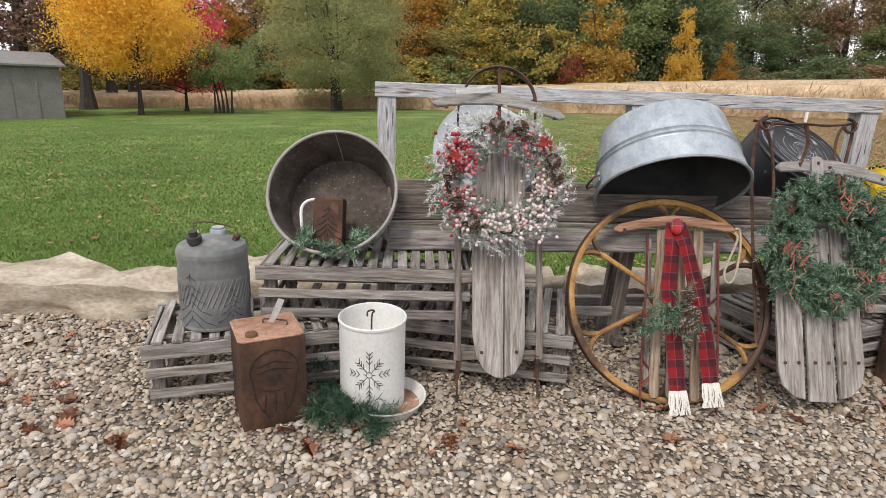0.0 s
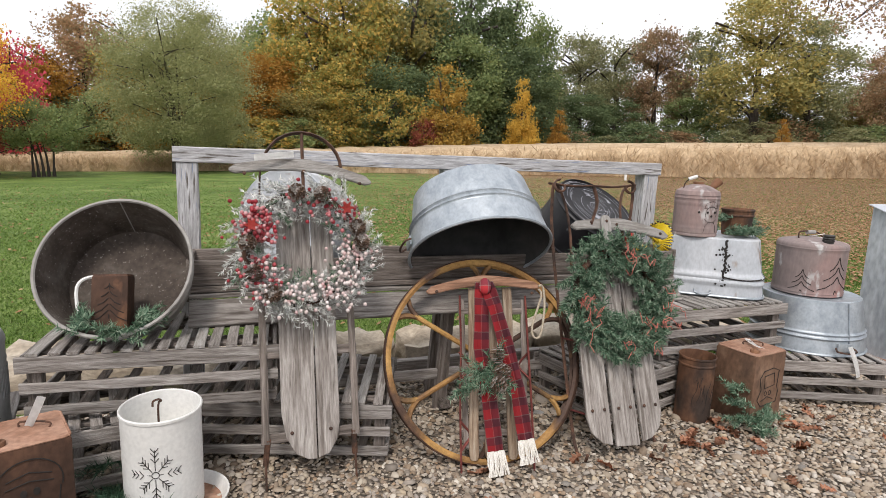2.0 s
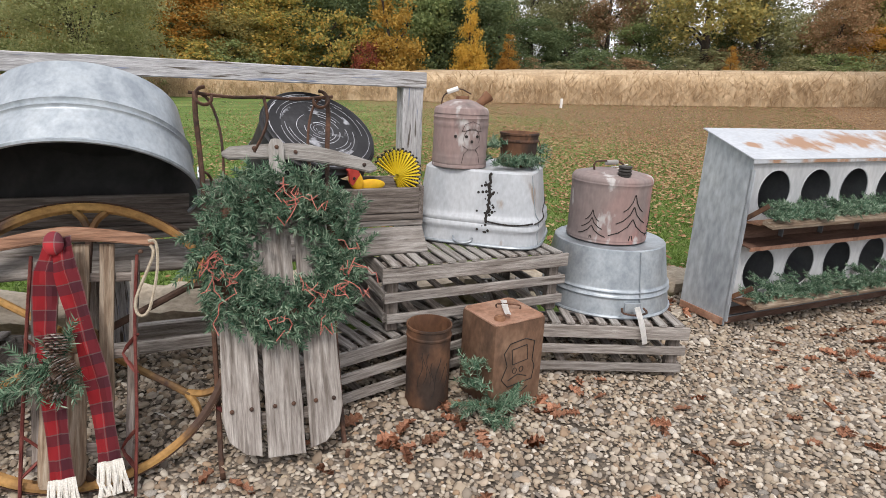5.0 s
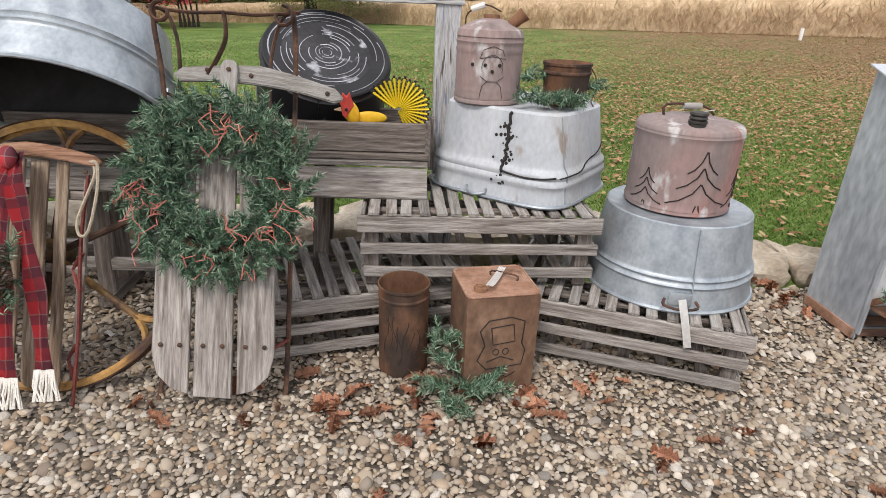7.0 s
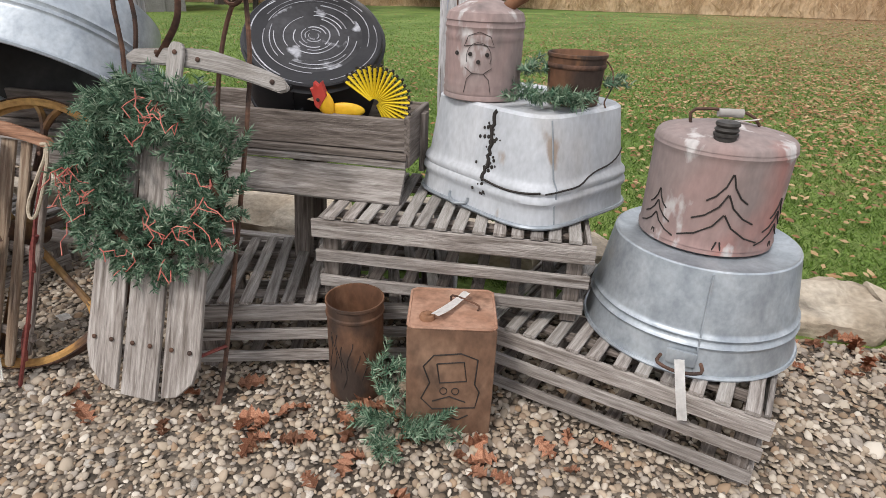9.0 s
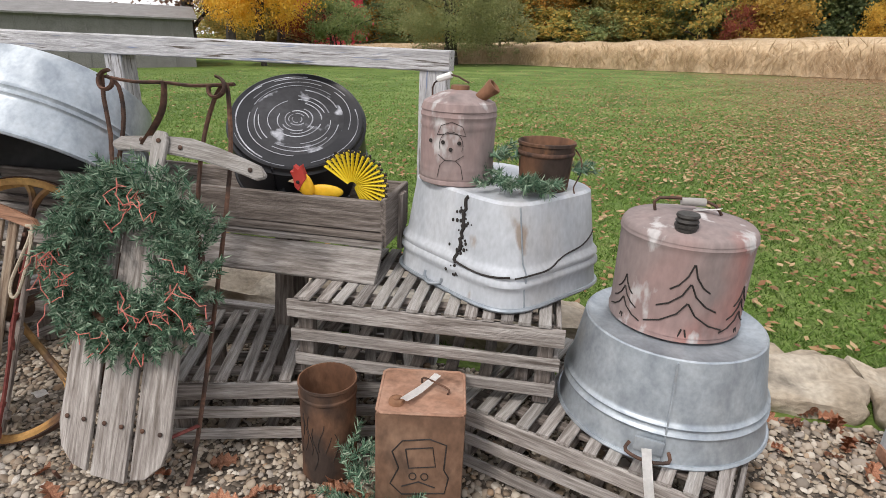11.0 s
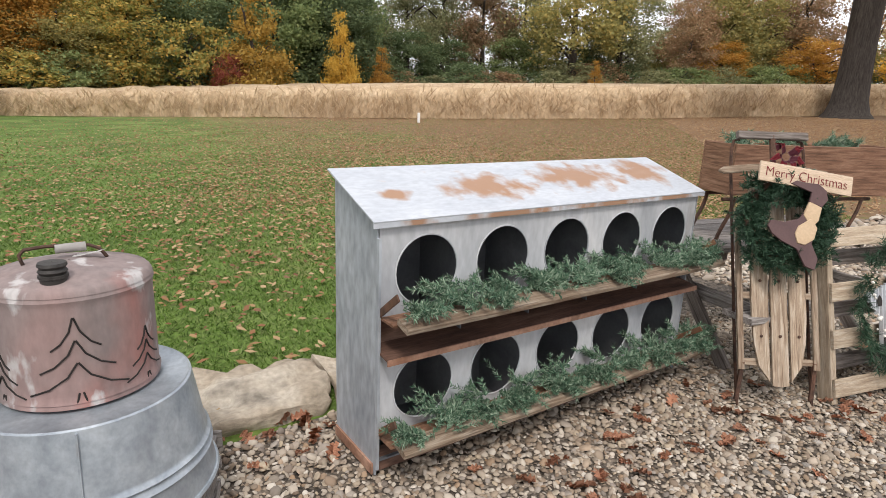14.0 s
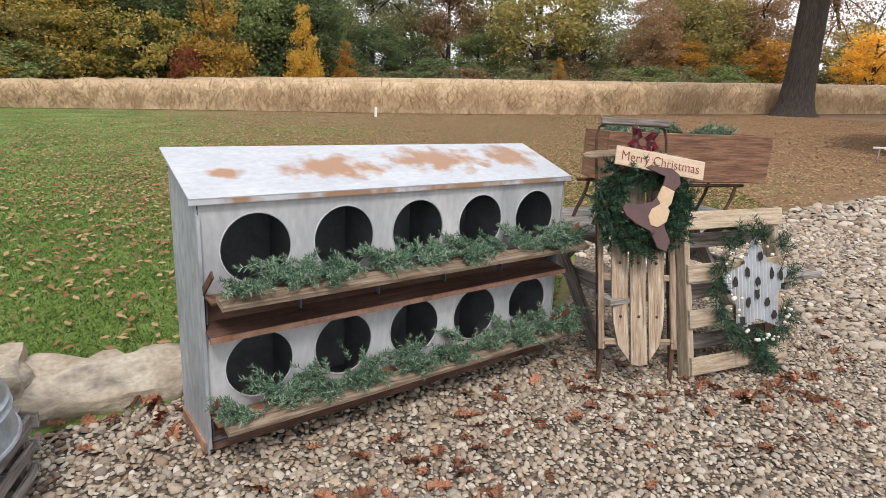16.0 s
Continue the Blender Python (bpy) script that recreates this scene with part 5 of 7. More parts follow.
def tag(m, length, label, curl=0.02):
    t = thing("price_tag", m, label, "tag", "paper tags")
    pts = [(0, -curl * math.sin(u * 2.6), -length * u) for u in np.linspace(0, 1, 8)]
    part("strip", ribbon(pts, 0.03, (0, -1, 0), 0.0008), white_paper, t)
    return t


tag(pose(0.27, 5.475, 1.503, -16, 84, 0), 0.19, "white paper tag tied to the sled's bumper", 0.008)

# sled before the wheel, red iron runners
sled = thing("wooden_sled", pose(1.225, 5.045, 0.0, -20, 0, -9), "small wooden sled with red iron runners before the wheel", "sled", "leaning sleds")
for sx, w in ((-0.105, 0.05), (-0.02, 0.075), (0.075, 0.05)):
    plank("slat", sled, (sx, -0.005, 0.9), (sx * 1.1, -0.005, 0.04), w, 0.014, (0, -1, 0), wood_tan, "round")
for sx in (-0.175, 0.175):
    plank("side_rail", sled, (sx * 0.86, 0.012, 0.1), (sx * 0.95, 0.012, 0.84), 0.03, 0.018, (0, -1, 0), wood_dark, 1)
    part("runner", tube([(sx * 1.05, -0.03, -0.02), (sx * 1.05, -0.02, 0.28), (sx * 1.0, -0.02, 0.62), (sx, 0.0, 0.86)], 0.009, 6, False, 0.6), red_iron, sled)
    for z in (0.16, 0.5):
        part("knee", tube([(sx * 1.05, -0.02, z - 0.07), (sx * 0.75, 0.01, z), (sx * 1.05, -0.02, z + 0.07)], 0.011, 6, False, 0.5), red_iron, sled)
for z in (0.17, 0.5, 0.78):
    plank("cross_bar", sled, (-0.18, 0.012, z), (0.18, 0.012, z), 0.035, 0.018, (0, -1, 0), wood_dark, 2)
part("steering_bar", bar_mesh(0.60, 0.045, 0.022, 0.055, 0.04), wood_brown, sled, "", pose(-0.055, -0.04, 0.935, 0, -3))
bolts(sled, [(-0.30, -0.045, 0.875), (0.2, -0.045, 0.87)])
part("rope", tube([(0.235, -0.05, 0.89), (0.245, -0.06, 0.85), (0.19, -0.06, 0.7), (0.2, -0.06, 0.64), (0.235, -0.06, 0.66), (0.26, -0.06, 0.8), (0.255, -0.06, 0.9), (0.23, -0.065, 0.905)], 0.006, 6), rope_mat, sled, "looped rope on the bar")

# scarf
plaid = bpy.data.materials.new("red_plaid_wool")
plaid.use_nodes = True
pn, pk = plaid.node_tree.nodes, plaid.node_tree.links
uvn, sp = pn.new("ShaderNodeTexCoord"), pn.new("ShaderNodeSeparateXYZ")
pk.new(uvn.outputs["UV"], sp.inputs[0])
colour = None
for axis, period, wide, rgb, amount in (("X", 0.075, 0.48, (0.03, 0.03, 0.045), 0.5), ("Y", 0.085, 0.46, (0.03, 0.03, 0.045), 0.55), ("X", 0.0375, 0.09, (0.40, 0.36, 0.32), 0.22), ("Y", 0.085, 0.05, (0.40, 0.36, 0.32), 0.25)):
    dv, fr, lt = pn.new("ShaderNodeMath"), pn.new("ShaderNodeMath"), pn.new("ShaderNodeMath")
    dv.operation, fr.operation, lt.operation = "DIVIDE", "FRACT", "LESS_THAN"
    dv.inputs[1].default_value, lt.inputs[1].default_value = period, wide
    am = pn.new("ShaderNodeMath")
    am.operation = "MULTIPLY"
    am.inputs[1].default_value = amount
    pk.new(sp.outputs[axis], dv.inputs[0]), pk.new(dv.outputs[0], fr.inputs[0]), pk.new(fr.outputs[0], lt.inputs[0]), pk.new(lt.outputs[0], am.inputs[0])
    mx = pn.new("ShaderNodeMix")
    mx.data_type = "RGBA"
    pk.new(am.outputs[0], mx.inputs[0])
    if colour is None:
        mx.inputs[6].default_value = (0.44, 0.028, 0.036, 1)
    else:
        pk.new(colour, mx.inputs[6])
    mx.inputs[7].default_value = (*rgb, 1)
    colour = mx.outputs[2]
pk.new(colour, pn["Principled BSDF"].inputs["Base Color"])
pn["Principled BSDF"].inputs["Roughness"].default_value = 0.95
scarf = thing("plaid_scarf", pose(1.215, 5.31, 0.86, -20, 0, -9), "red and navy plaid wool scarf with cream fringe", "scarf")
for ends, w in (([(-0.015, -0.02, 0.02), (-0.03, -0.06, -0.1), (-0.035, -0.05, -0.3), (-0.005, -0.05, -0.52), (0.025, -0.05, -0.80)], 0.078), ([(0.0, -0.03, 0.02), (0.035, -0.07, -0.1), (0.09, -0.065, -0.3), (0.14, -0.06, -0.5), (0.175, -0.055, -0.75)], 0.074)):
    pts = []
    for a, b in zip(ends, ends[1:]):
        pts += [Vector(a).lerp(Vector(b), q / 5) for q in range(5)]
    pts.append(Vector(ends[-1]))
    tail = part("scarf_end", ribbon(pts, w, (0, -1, 0), 0.005), plaid, scarf)
    fb = bmesh.new()
    e, d = Vector(ends[-1]), (Vector(ends[-1]) - Vector(ends[-2])).normalized()
    s = d.cross(Vector((0, -1, 0))).normalized()
    q = random.Random(3)
    for k in range(24):
        b = e + s * (k / 23 - 0.5) * w
        p1 = b + d * 0.06 + s * q.uniform(-0.012, 0.012) + Vector((0, q.uniform(-0.015, 0.005), 0))
        add_tube(fb, [b, p1, p1 + d * 0.055 + s * q.uniform(-0.02, 0.02)], 0.0038, 5)
    part("fringe", fb, fringe_white, tail, "cream tasselled fringe")
kb = bmesh.new()
bmesh.ops.create_uvsphere(kb, u_segments=16, v_segments=10, radius=1.0, matrix=pose(-0.01, -0.055, 0.0) @ Matrix.Diagonal((0.032, 0.028, 0.042, 1)))
uvl = kb.loops.layers.uv.new("uv")
for f in kb.faces:
    for l in f.loops:
        l[uvl].uv = (l.vert.co.x, l.vert.co.z)
part("knot", kb, plaid, scarf)

# sled carrying the green wreath, three short boards and a hooped iron front
sled = thing("wooden_sled", pose(1.93, 4.965, 0.0, -22, 0, 0), "wooden sled with three grey boards and iron hoops", "sled", "leaning sleds")
for foot in ([(-0.08, 1.02), (-0.205, 1.02), (-0.225, 0.235), (-0.205, 0.155), (-0.15, 0.10), (-0.09, 0.085)], [(0.066, 1.02), (-0.066, 1.02), (-0.07, 0.075), (0.07, 0.07)], [(0.205, 1.02), (0.08, 1.02), (0.09, 0.085), (0.15, 0.10), (0.205, 0.155), (0.225, 0.235)]):
    part("slat", flat_shape(foot, 0.016, 0.002), wood_grey_upright, sled, "", pose(0, -0.018, 0))
plank("tongue", sled, (0.025, -0.02, 0.95), (0.035, -0.02, 1.31), 0.062, 0.02, (0, -1, 0), wood_pale, "round")
bolts(sled, [(sx + d, -0.022, 0.265) for sx in (-0.155, 0.0, 0.155) for d in (-0.035, 0.035)])
for z in (0.22, 0.6, 0.95):
    plank("cross_bar", sled, (-0.21, 0.012, z), (0.21, 0.012, z), 0.045, 0.02, (0, -1, 0), wood_dark, 2)
for sg in (-1, 1):
    sx = 0.24 * sg
    curl = [(sx - sg * 0.02 + sg * 0.042 * (1 - 0.05 * i) * math.cos(a), -0.02, 1.475 + 0.042 * (1 - 0.05 * i) * math.sin(a)) for i, a in enumerate(np.linspace(1.6, -3.4, 10))]
    part("runner", tube([(sx * 0.98, 0.0, 0.05), (sx * 0.98, 0.045, 0.01), (sx, 0.10, 0.06), (sx, 0.125, 0.2), (sx, 0.125, 0.7), (sx * 1.04, 0.09, 1.2), (sx * 1.08, 0.02, 1.42), (sx * 1.06, -0.01, 1.5)], 0.010, 6, False, 0.6), iron, sled)
    for z in (0.24, 0.62):
        part("knee", tube([(sx * 0.8, 0.01, z), (sx, 0.12, z + 0.03)], 0.011, 6, False, 0.5), red_iron, sled)
    part("hoop", tube([(sx * 0.78, 0.03, 1.0), (sx * 0.7, 0.03, 1.2), (sx * 0.72, 0.03, 1.36), (sx * 0.85, 0.02, 1.47), (sx * 1.02, 0.0, 1.5)], 0.012, 6, False, 0.5), iron, sled)
    part("scroll", tube(curl, 0.012, 6, False, 0.5), iron, sled)
part("front_bar", tube([(-0.28, 0.0, 1.5), (-0.12, 0.0, 1.485), (0.0, 0.0, 1.49), (0.12, 0.0, 1.485), (0.28, 0.0, 1.5)], 0.010, 6, False, 0.6), iron, sled)
part("bracket", tube([(0.0, 0.0, 1.49), (0.01, 0.0, 1.42), (0.0, 0.0, 1.36), (-0.05, 0.0, 1.26)], 0.018, 6, False, 0.35), iron, sled)
part("steering_bar", bar_mesh(0.62, 0.04, 0.022, 0.07, 0.05), wood_pale, sled, "", pose(0.14, -0.009, 1.262, 0, 6))
bolts(sled, [(0.035, -0.031, 1.275), (-0.05, -0.011, 1.275), (0.11, -0.011, 1.26), (0.39, -0.011, 1.205)])

# ---- wreaths and greens ----


def ring_twigs(radius, tube_r, count, reach, flat=0.7, seed=1):
    r = np.random.default_rng(seed)
    a = np.arange(count) * 2 * math.pi / count + r.uniform(-0.05, 0.05, count)
    rad = np.stack([np.cos(a), 0 * a, np.sin(a)], 1)
    tan = np.stack([-np.sin(a), 0 * a, np.cos(a)], 1)
    b = r.uniform(0, 2 * math.pi, count)
    out = rad * np.cos(b)[:, None] + np.array([0, -1, 0]) * np.abs(np.sin(b))[:, None] * flat
    base = rad * radius + out * tube_r * r.uniform(0.1, 0.6, count)[:, None] - tan * reach * 0.35
    way = out * r.uniform(0.5, 1.0, count)[:, None] + tan * r.uniform(0.3, 1.0, count)[:, None] + r.normal(0, 0.25, (count, 3))
    return base, way, reach * r.uniform(0.7, 1.2, count)


def wreath(m, radius, tube_r, material, label, count=230, per=46, needle=0.032, reach=0.1, seed=1):
    w = thing("wreath", m, label, "wreath", "wreaths")
    part("wire_ring", tube([(radius * math.cos(a), 0, radius * math.sin(a)) for a in np.linspace(0, 2 * math.pi, 40, endpoint=False)], tube_r * 0.25, 6, True), iron, w)
    b, d, ln = ring_twigs(radius, tube_r, count, reach, 0.8, seed)
    put("needles", needle_mesh("needles", b, d, ln, per, needle), material, w)
    return w


gw = wreath(pose(1.95, 5.232, 0.805, -17, 0, 0), 0.24, 0.125, needle_green, "full green spruce wreath tied with red raffia", 520, 58, 0.031, 0.095, 2)
q = random.Random(8)
for ang, n in ((1.45, 5), (3.3, 8), (3.75, 6), (-0.6, 7), (1.2, 4), (-0.15, 6), (-1.6, 3), (-1.05, 4)):
    vb = bmesh.new()
    c = Vector((0.24 * math.cos(ang), -0.10, 0.24 * math.sin(ang)))
    for _ in range(n // 2 + 1):
        p = c + Vector((q.uniform(-0.03, 0.03), q.uniform(-0.03, 0.0), q.uniform(-0.05, 0.05)))
        pts = [p]
        for _ in range(7):
            p = p + Vector((q.uniform(-0.035, 0.035), q.uniform(-0.014, 0.012), q.uniform(-0.045, 0.035)))
            pts.append(p)
        add_tube(vb, pts, 0.0018, 5)
    part("raffia", vb, vine_red, gw, "tangle of red raffia")

fw = wreath(pose(0.305, 5.295, 1.075, -15, 0, 3), 0.255, 0.075, needle_frost, "frosted wreath with red berries and pine cones", 400, 38, 0.024, 0.10, 5)
b, d, ln = ring_twigs(0.235, 0.10, 45, 0.11, 0.7, 9)
put("green_needles", needle_mesh("green_needles", b, d, ln, 30, 0.03), needle_green, fw)


def berry_cluster(parent, ang0, ang1, count, material, r0=0.235, name="berries", size=0.0095):
    a = rng.uniform(ang0, ang1, count)
    rad = rng.normal(r0, 0.045, count)
    c = np.stack([rad * np.cos(a), -0.055 - np.abs(rng.normal(0, 0.03, count)), rad * np.sin(a)], 1)
    tagged(put(name, blob_mesh(name, c, rng.uniform(0.8, 1.15, count) * size), material, parent), kind="stuff")


berry_cluster(fw, 2.35, 3.0, 170, berry_red)
berry_cluster(fw, 0.4, 1.9, 70, berry_red)
berry_cluster(fw, 3.3, 4.1, 60, berry_red)
berry_cluster(fw, -1.3, 0.25, 190, berry_frost)
berry_cluster(fw, 3.5, 4.9, 90, berry_frost)


def pine_cone(parent, m, s):
    vs, fs, k = [], [], 0
    for t in range(9):
        u = t / 8
        r = s * 0.5 * math.sin(math.pi * (0.12 + 0.8 * u)) + 0.002
        for j in range(9):
            a = j * 0.698 + t * 0.35
            c = Vector((r * math.cos(a), r * math.sin(a), s * 1.3 * (u - 0.5)))
            o = Vector((math.cos(a), math.sin(a), 0.3))
            sd = Vector((-math.sin(a), math.cos(a), 0)) * s * 0.17
            vs += [m @ (c - sd), m @ (c + sd), m @ (c + o * s * 0.26 + sd * 0.5), m @ (c + o * s * 0.26 - sd * 0.5), m @ (c * 0.5 + Vector((0, 0, c.z * 0.5 + s * 0.1)))]
            fs += [(k, k + 1, k + 2), (k, k + 2, k + 3), (k + 1, k + 4, k + 2), (k, k + 3, k + 4)]
            k += 5
    put("pine_cone", np_mesh("pine_cone", [tuple(v) for v in vs], fs), cone_brown, parent, None, "brown pine cone")


for a in (0.35, 1.25, 1.7, 3.05, 3.6, 0.05, -2.2):
    pine_cone(fw, pose(0.25 * math.cos(a), -0.10, 0.25 * math.sin(a), 60 + 40 * math.sin(a * 5), 30 * math.cos(a * 3), 0), 0.05)
# poinsettia petals
for a in (2.75, 0.75):
    pb = bmesh.new()
    c = Vector((0.25 * math.cos(a), -0.14, 0.25 * math.sin(a)))
    for k in range(6):
        t = k * 1.047
        d = Vector((math.cos(t), -0.15, math.sin(t)))
        s = Vector((-math.sin(t), 0, math.cos(t))) * 0.012
        f = [c, c + d * 0.014 + s * 0.7, c + d * 0.034, c + d * 0.014 - s * 0.7]
        pb.faces.new([pb.verts.new(p) for p in f])
    bmesh.ops.solidify(pb, geom=list(pb.faces), thickness=0.0015)
    part("red_flower", pb, bird_red, fw, "small red fabric flower")


def greens(name, m, spots, material, label, reach=0.15, per=46, needle=0.034, width=0.0022, seed=1, fan=1.0, category="greenery", group=""):
    """Cut boughs lying from each spot (x, y, z, angle), a fan of twigs apiece."""
    r = np.random.default_rng(seed)
    g = thing(name, m, label, category, group)
    for x, y, z, ang, count in spots:
        b, d, ln = [], [], []
        for _ in range(count):
            a = ang + r.normal(0, 0.65 * fan)
            b.append((x + r.normal(0, 0.025), y + r.normal(0, 0.025), z + r.uniform(0, 0.025)))
            d.append((math.cos(a), math.sin(a), r.uniform(-0.1, 0.55)))
            ln.append(reach * r.uniform(0.6, 1.15))
        put("bough", needle_mesh("bough", b, d, ln, per, needle, width), material, g)
    return g


# on the scarf
sp = greens("evergreen_sprig", pose(1.19, 5.10, 0.50, 70, 0, -9), [(0, 0, 0, 1.2, 9), (0.0, 0, 0, -2.2, 7), (-0.05, -0.02, 0, -2.7, 8), (-0.1, -0.06, 0, -2.6, 7), (0.01, -0.03, 0, -1.3, 7)], needle_green, "sprig of spruce with cones pinned to the scarf", 0.11, 46, 0.034, 0.0022, 3)
for k, (x, y) in enumerate(((0.02, 0.07), (0.045, -0.01), (0.02, -0.07))):
    pine_cone(sp, pose(x, y, 0.055, 90, 0, 30 * k), 0.055)
# by the white bucket, the right-hand tin and on the upturned tub
greens("evergreen_boughs", pose(-0.48, 4.99, 0.02), [(0, 0.15, 0.03, -1.6, 14), (0.03, 0.02, 0.03, -1.2, 16), (0.1, -0.06, 0.02, -0.6, 16), (0.0, -0.08, 0.02, -1.9, 14), (0.22, -0.12, 0.01, -0.4, 14), (-0.03, 0.28, 0.1, -1.8, 10), (0.12, -0.1, 0.05, -2.8, 10)], needle_dark, "dark green pine boughs lying on the gravel", 0.15, 46, 0.05, 0.0016, 4)
greens("evergreen_boughs", pose(2.80, 5.09, 0.01), [(0, 0.06, 0.12, 1.6, 10), (0, 0.03, 0.04, -2.2, 12), (0.08, 0.0, 0.03, 0.1, 14), (0.02, -0.04, 0.02, -1.4, 12), (0.0, 0.08, 0.2, 1.5, 9), (0.14, 0.02, 0.05, 0.3, 8)], needle_green, "blue-green spruce sprig leaning on the rusty tin", 0.1, 46, 0.034, 0.0022, 6)
greens("evergreen_boughs", pose(3.13, 5.76, 1.047), [(0, 0, 0.02, -1.2, 14), (0.09, -0.03, 0.02, -0.2, 14), (-0.05, 0.04, 0.04, 2.4, 9), (0.0, 0.06, 0.1, 1.4, 8), (0.12, -0.02, 0.02, -0.9, 12), (0.26, 0.1, 0.06, 0.4, 6)], needle_green, "spruce sprigs round the pot on the white tub", 0.1, 46, 0.034, 0.0022, 7)
greens("evergreen_boughs", pose(-0.50, 5.33, 0.695), [(-0.1, 0, 0.03, 2.6, 14), (0.0, -0.03, 0.02, -1.5, 14), (0.1, 0.0, 0.03, 0.4, 14), (-0.13, 0.02, 0.06, 2.0, 8), (0.13, 0.02, 0.06, 1.0, 8), (0.05, -0.02, 0.0, -0.6, 10)], needle_green, "blue-green spruce sprigs inside the crusted tub", 0.09, 46, 0.034, 0.0022, 8)

# ---- cans, tins and buckets ----


def cut_drawing(parent, curves, material=black_line, r=0.0022, label="dark cut line"):
    for pts in curves:
        part("cut_line", tube(pts, r, 5), material, parent, label)


def on_cylinder(rad, curves, yaw=0.0, z0=0.0):
    """Flat drawings (x, z) wrapped on the front (-y) of a can."""
    out = []
    for c in curves:
        row = []
        for x, z in c:
            a = x / rad + math.radians(yaw) - math.pi / 2
            row.append((rad * math.cos(a), rad * math.sin(a), z + z0))
        out.append(row)
    return out


def fir_curves(s, n=5):
    """A fir tree scratched as boughs hanging from a stem."""
    cs = [[(0, s * 0.98), (0.01 * s, s * 0.8)]]
    for k in range(n):
        z = s * (0.92 - 0.17 * k)
        w = s * (0.12 + 0.085 * k)
        for sg in (-1, 1):
            cs.append([(sg * 0.02 * s, z), (sg * w * 0.5, z - w * 0.45), (sg * w, z - w * 0.68)])
    cs.append([(0, s * 0.12), (0, 0)])
    return cs


def tiered_fir(s, tiers=3):
    """A fir tree cut as a few sweeping tiers of boughs on a short stem."""
    cs = []
    for k in range(tiers):
        z, w = s * (1.0 - 0.26 * k), s * (0.24 + 0.13 * k)
        for sg in (-1, 1):
            cs.append([(sg * 0.005 * s, z), (sg * w * 0.22, z - 0.16 * s), (sg * w * 0.6, z - 0.29 * s), (sg * w, z - 0.36 * s)])
    cs.append([(-0.02 * s, 0.12 * s), (-0.05 * s, 0.0)])
    cs.append([(0.02 * s, 0.12 * s), (0.05 * s, 0.0)])
    return cs


def fuel_can(m, r, h, material, label, ribs, cone=0.05, spout="cap", spin=0.0):
    c = thing("fuel_can", m, label, "can", "old fuel cans")
    prof = [(r * 0.98, 0.0), (r + 0.003, 0.004), (r + 0.003, 0.014), (r, 0.02)]
    for i in range(24):
        z = 0.02 + (h - 0.03) * i / 23
        q = sum(0.005 * math.exp(-((z / h - x) / 0.018) ** 2) for x in ribs)
        prof.append((r + q, z))
    prof += [(r + 0.003, h - 0.012), (r - 0.001, h), (r * 0.955, h + cone * 0.24), (r * 0.55, h + cone * 0.75), (r * 0.2, h + cone), (0.003, h + cone)]
    part("body", lathe(prof, 48, None, (True, False)), material, c)
    return c


# ribbed can at the left
can = fuel_can(pose(-1.075, 5.30, 0.338, 0, 0, -10), 0.162, 0.385, can_grey, "ribbed galvanised fuel can with scratched fir trees", (0.28, 0.62, 0.72, 0.93), 0.055)
rb = bmesh.new()
for k in range(42):
    a = k * 2 * math.pi / 42
    add_tube(rb, [(0.1625 * math.cos(a + t * 0.35), 0.1625 * math.sin(a + t * 0.35), 0.12 + 0.13 * t) for t in (0, 0.5, 1)], 0.0042, 5)
tagged(part("ribbing", rb, can_grey, can), kind="stuff")
for x, lab in ((-0.02, "neck"),):
    nk = part(lab, lathe([(0.028, 0), (0.028, 0.03), (0.034, 0.032), (0.034, 0.06), (0.02, 0.062), (0.02, 0.085), (0.002, 0.086)], 20, pose(-0.03, -0.09, 0.4, 14)), plastic_black, can, "black filler neck")
part("filler_cap", lathe([(0.04, 0), (0.04, 0.02), (0.036, 0.032), (0.03, 0.034), (0.03, 0.044), (0.002, 0.046)], 20, pose(0.01, 0.05, 0.425)), zinc, can)
part("bail_ear", add_box(bmesh.new(), (0.02, 0.05, 0.04), pose(0.11, 0.03, 0.42, 0, 20), 0.006), iron, can)
part("bail_ear", add_box(bmesh.new(), (0.02, 0.05, 0.04), pose(-0.11, 0.05, 0.42, 0, -20), 0.006), white_paint, can)
part("bail", tube([(-0.11, 0.05, 0.43), (-0.13, 0.08, 0.47), (-0.05, 0.1, 0.475), (0.08, 0.09, 0.455), (0.11, 0.04, 0.43)], 0.0035, 6), iron, can)
cut_drawing(can, on_cylinder(0.166, fir_curves(0.25, 6), -12, 0.05), black_line, 0.0011)
cut_drawing(can, on_cylinder(0.166, fir_curves(0.16, 5), 55, 0.06), black_line, 0.0011)

# faded red can on the washtub
can = fuel_can(pose(3.797, 5.688, 0.668, 0, 0, 8), 0.218, 0.345, pink_paint, "large faded red fuel can cut with fir trees", (0.06, 0.93), 0.04)
part("filler_neck", lathe([(0.033, 0), (0.033, 0.022), (0.037, 0.024), (0.037, 0.032), (0.031, 0.034), (0.037, 0.042), (0.031, 0.05), (0.037, 0.058), (0.034, 0.066), (0.002, 0.067)], 24, pose(-0.055, -0.14, 0.352)), plastic_black, can, "dark screw cap")
part("handle", tube([(-0.11, 0.03, 0.37), (-0.105, 0.03, 0.42), (0.06, 0.03, 0.415), (0.10, 0.0, 0.38)], 0.0055, 6), iron, can)
part("grip", tube([(-0.03, 0.03, 0.413), (0.05, 0.03, 0.413)], 0.014, 10), tub_grey, can)
cut_drawing(can, on_cylinder(0.2195, tiered_fir(0.255), -8, 0.02), black_line, 0.0028)
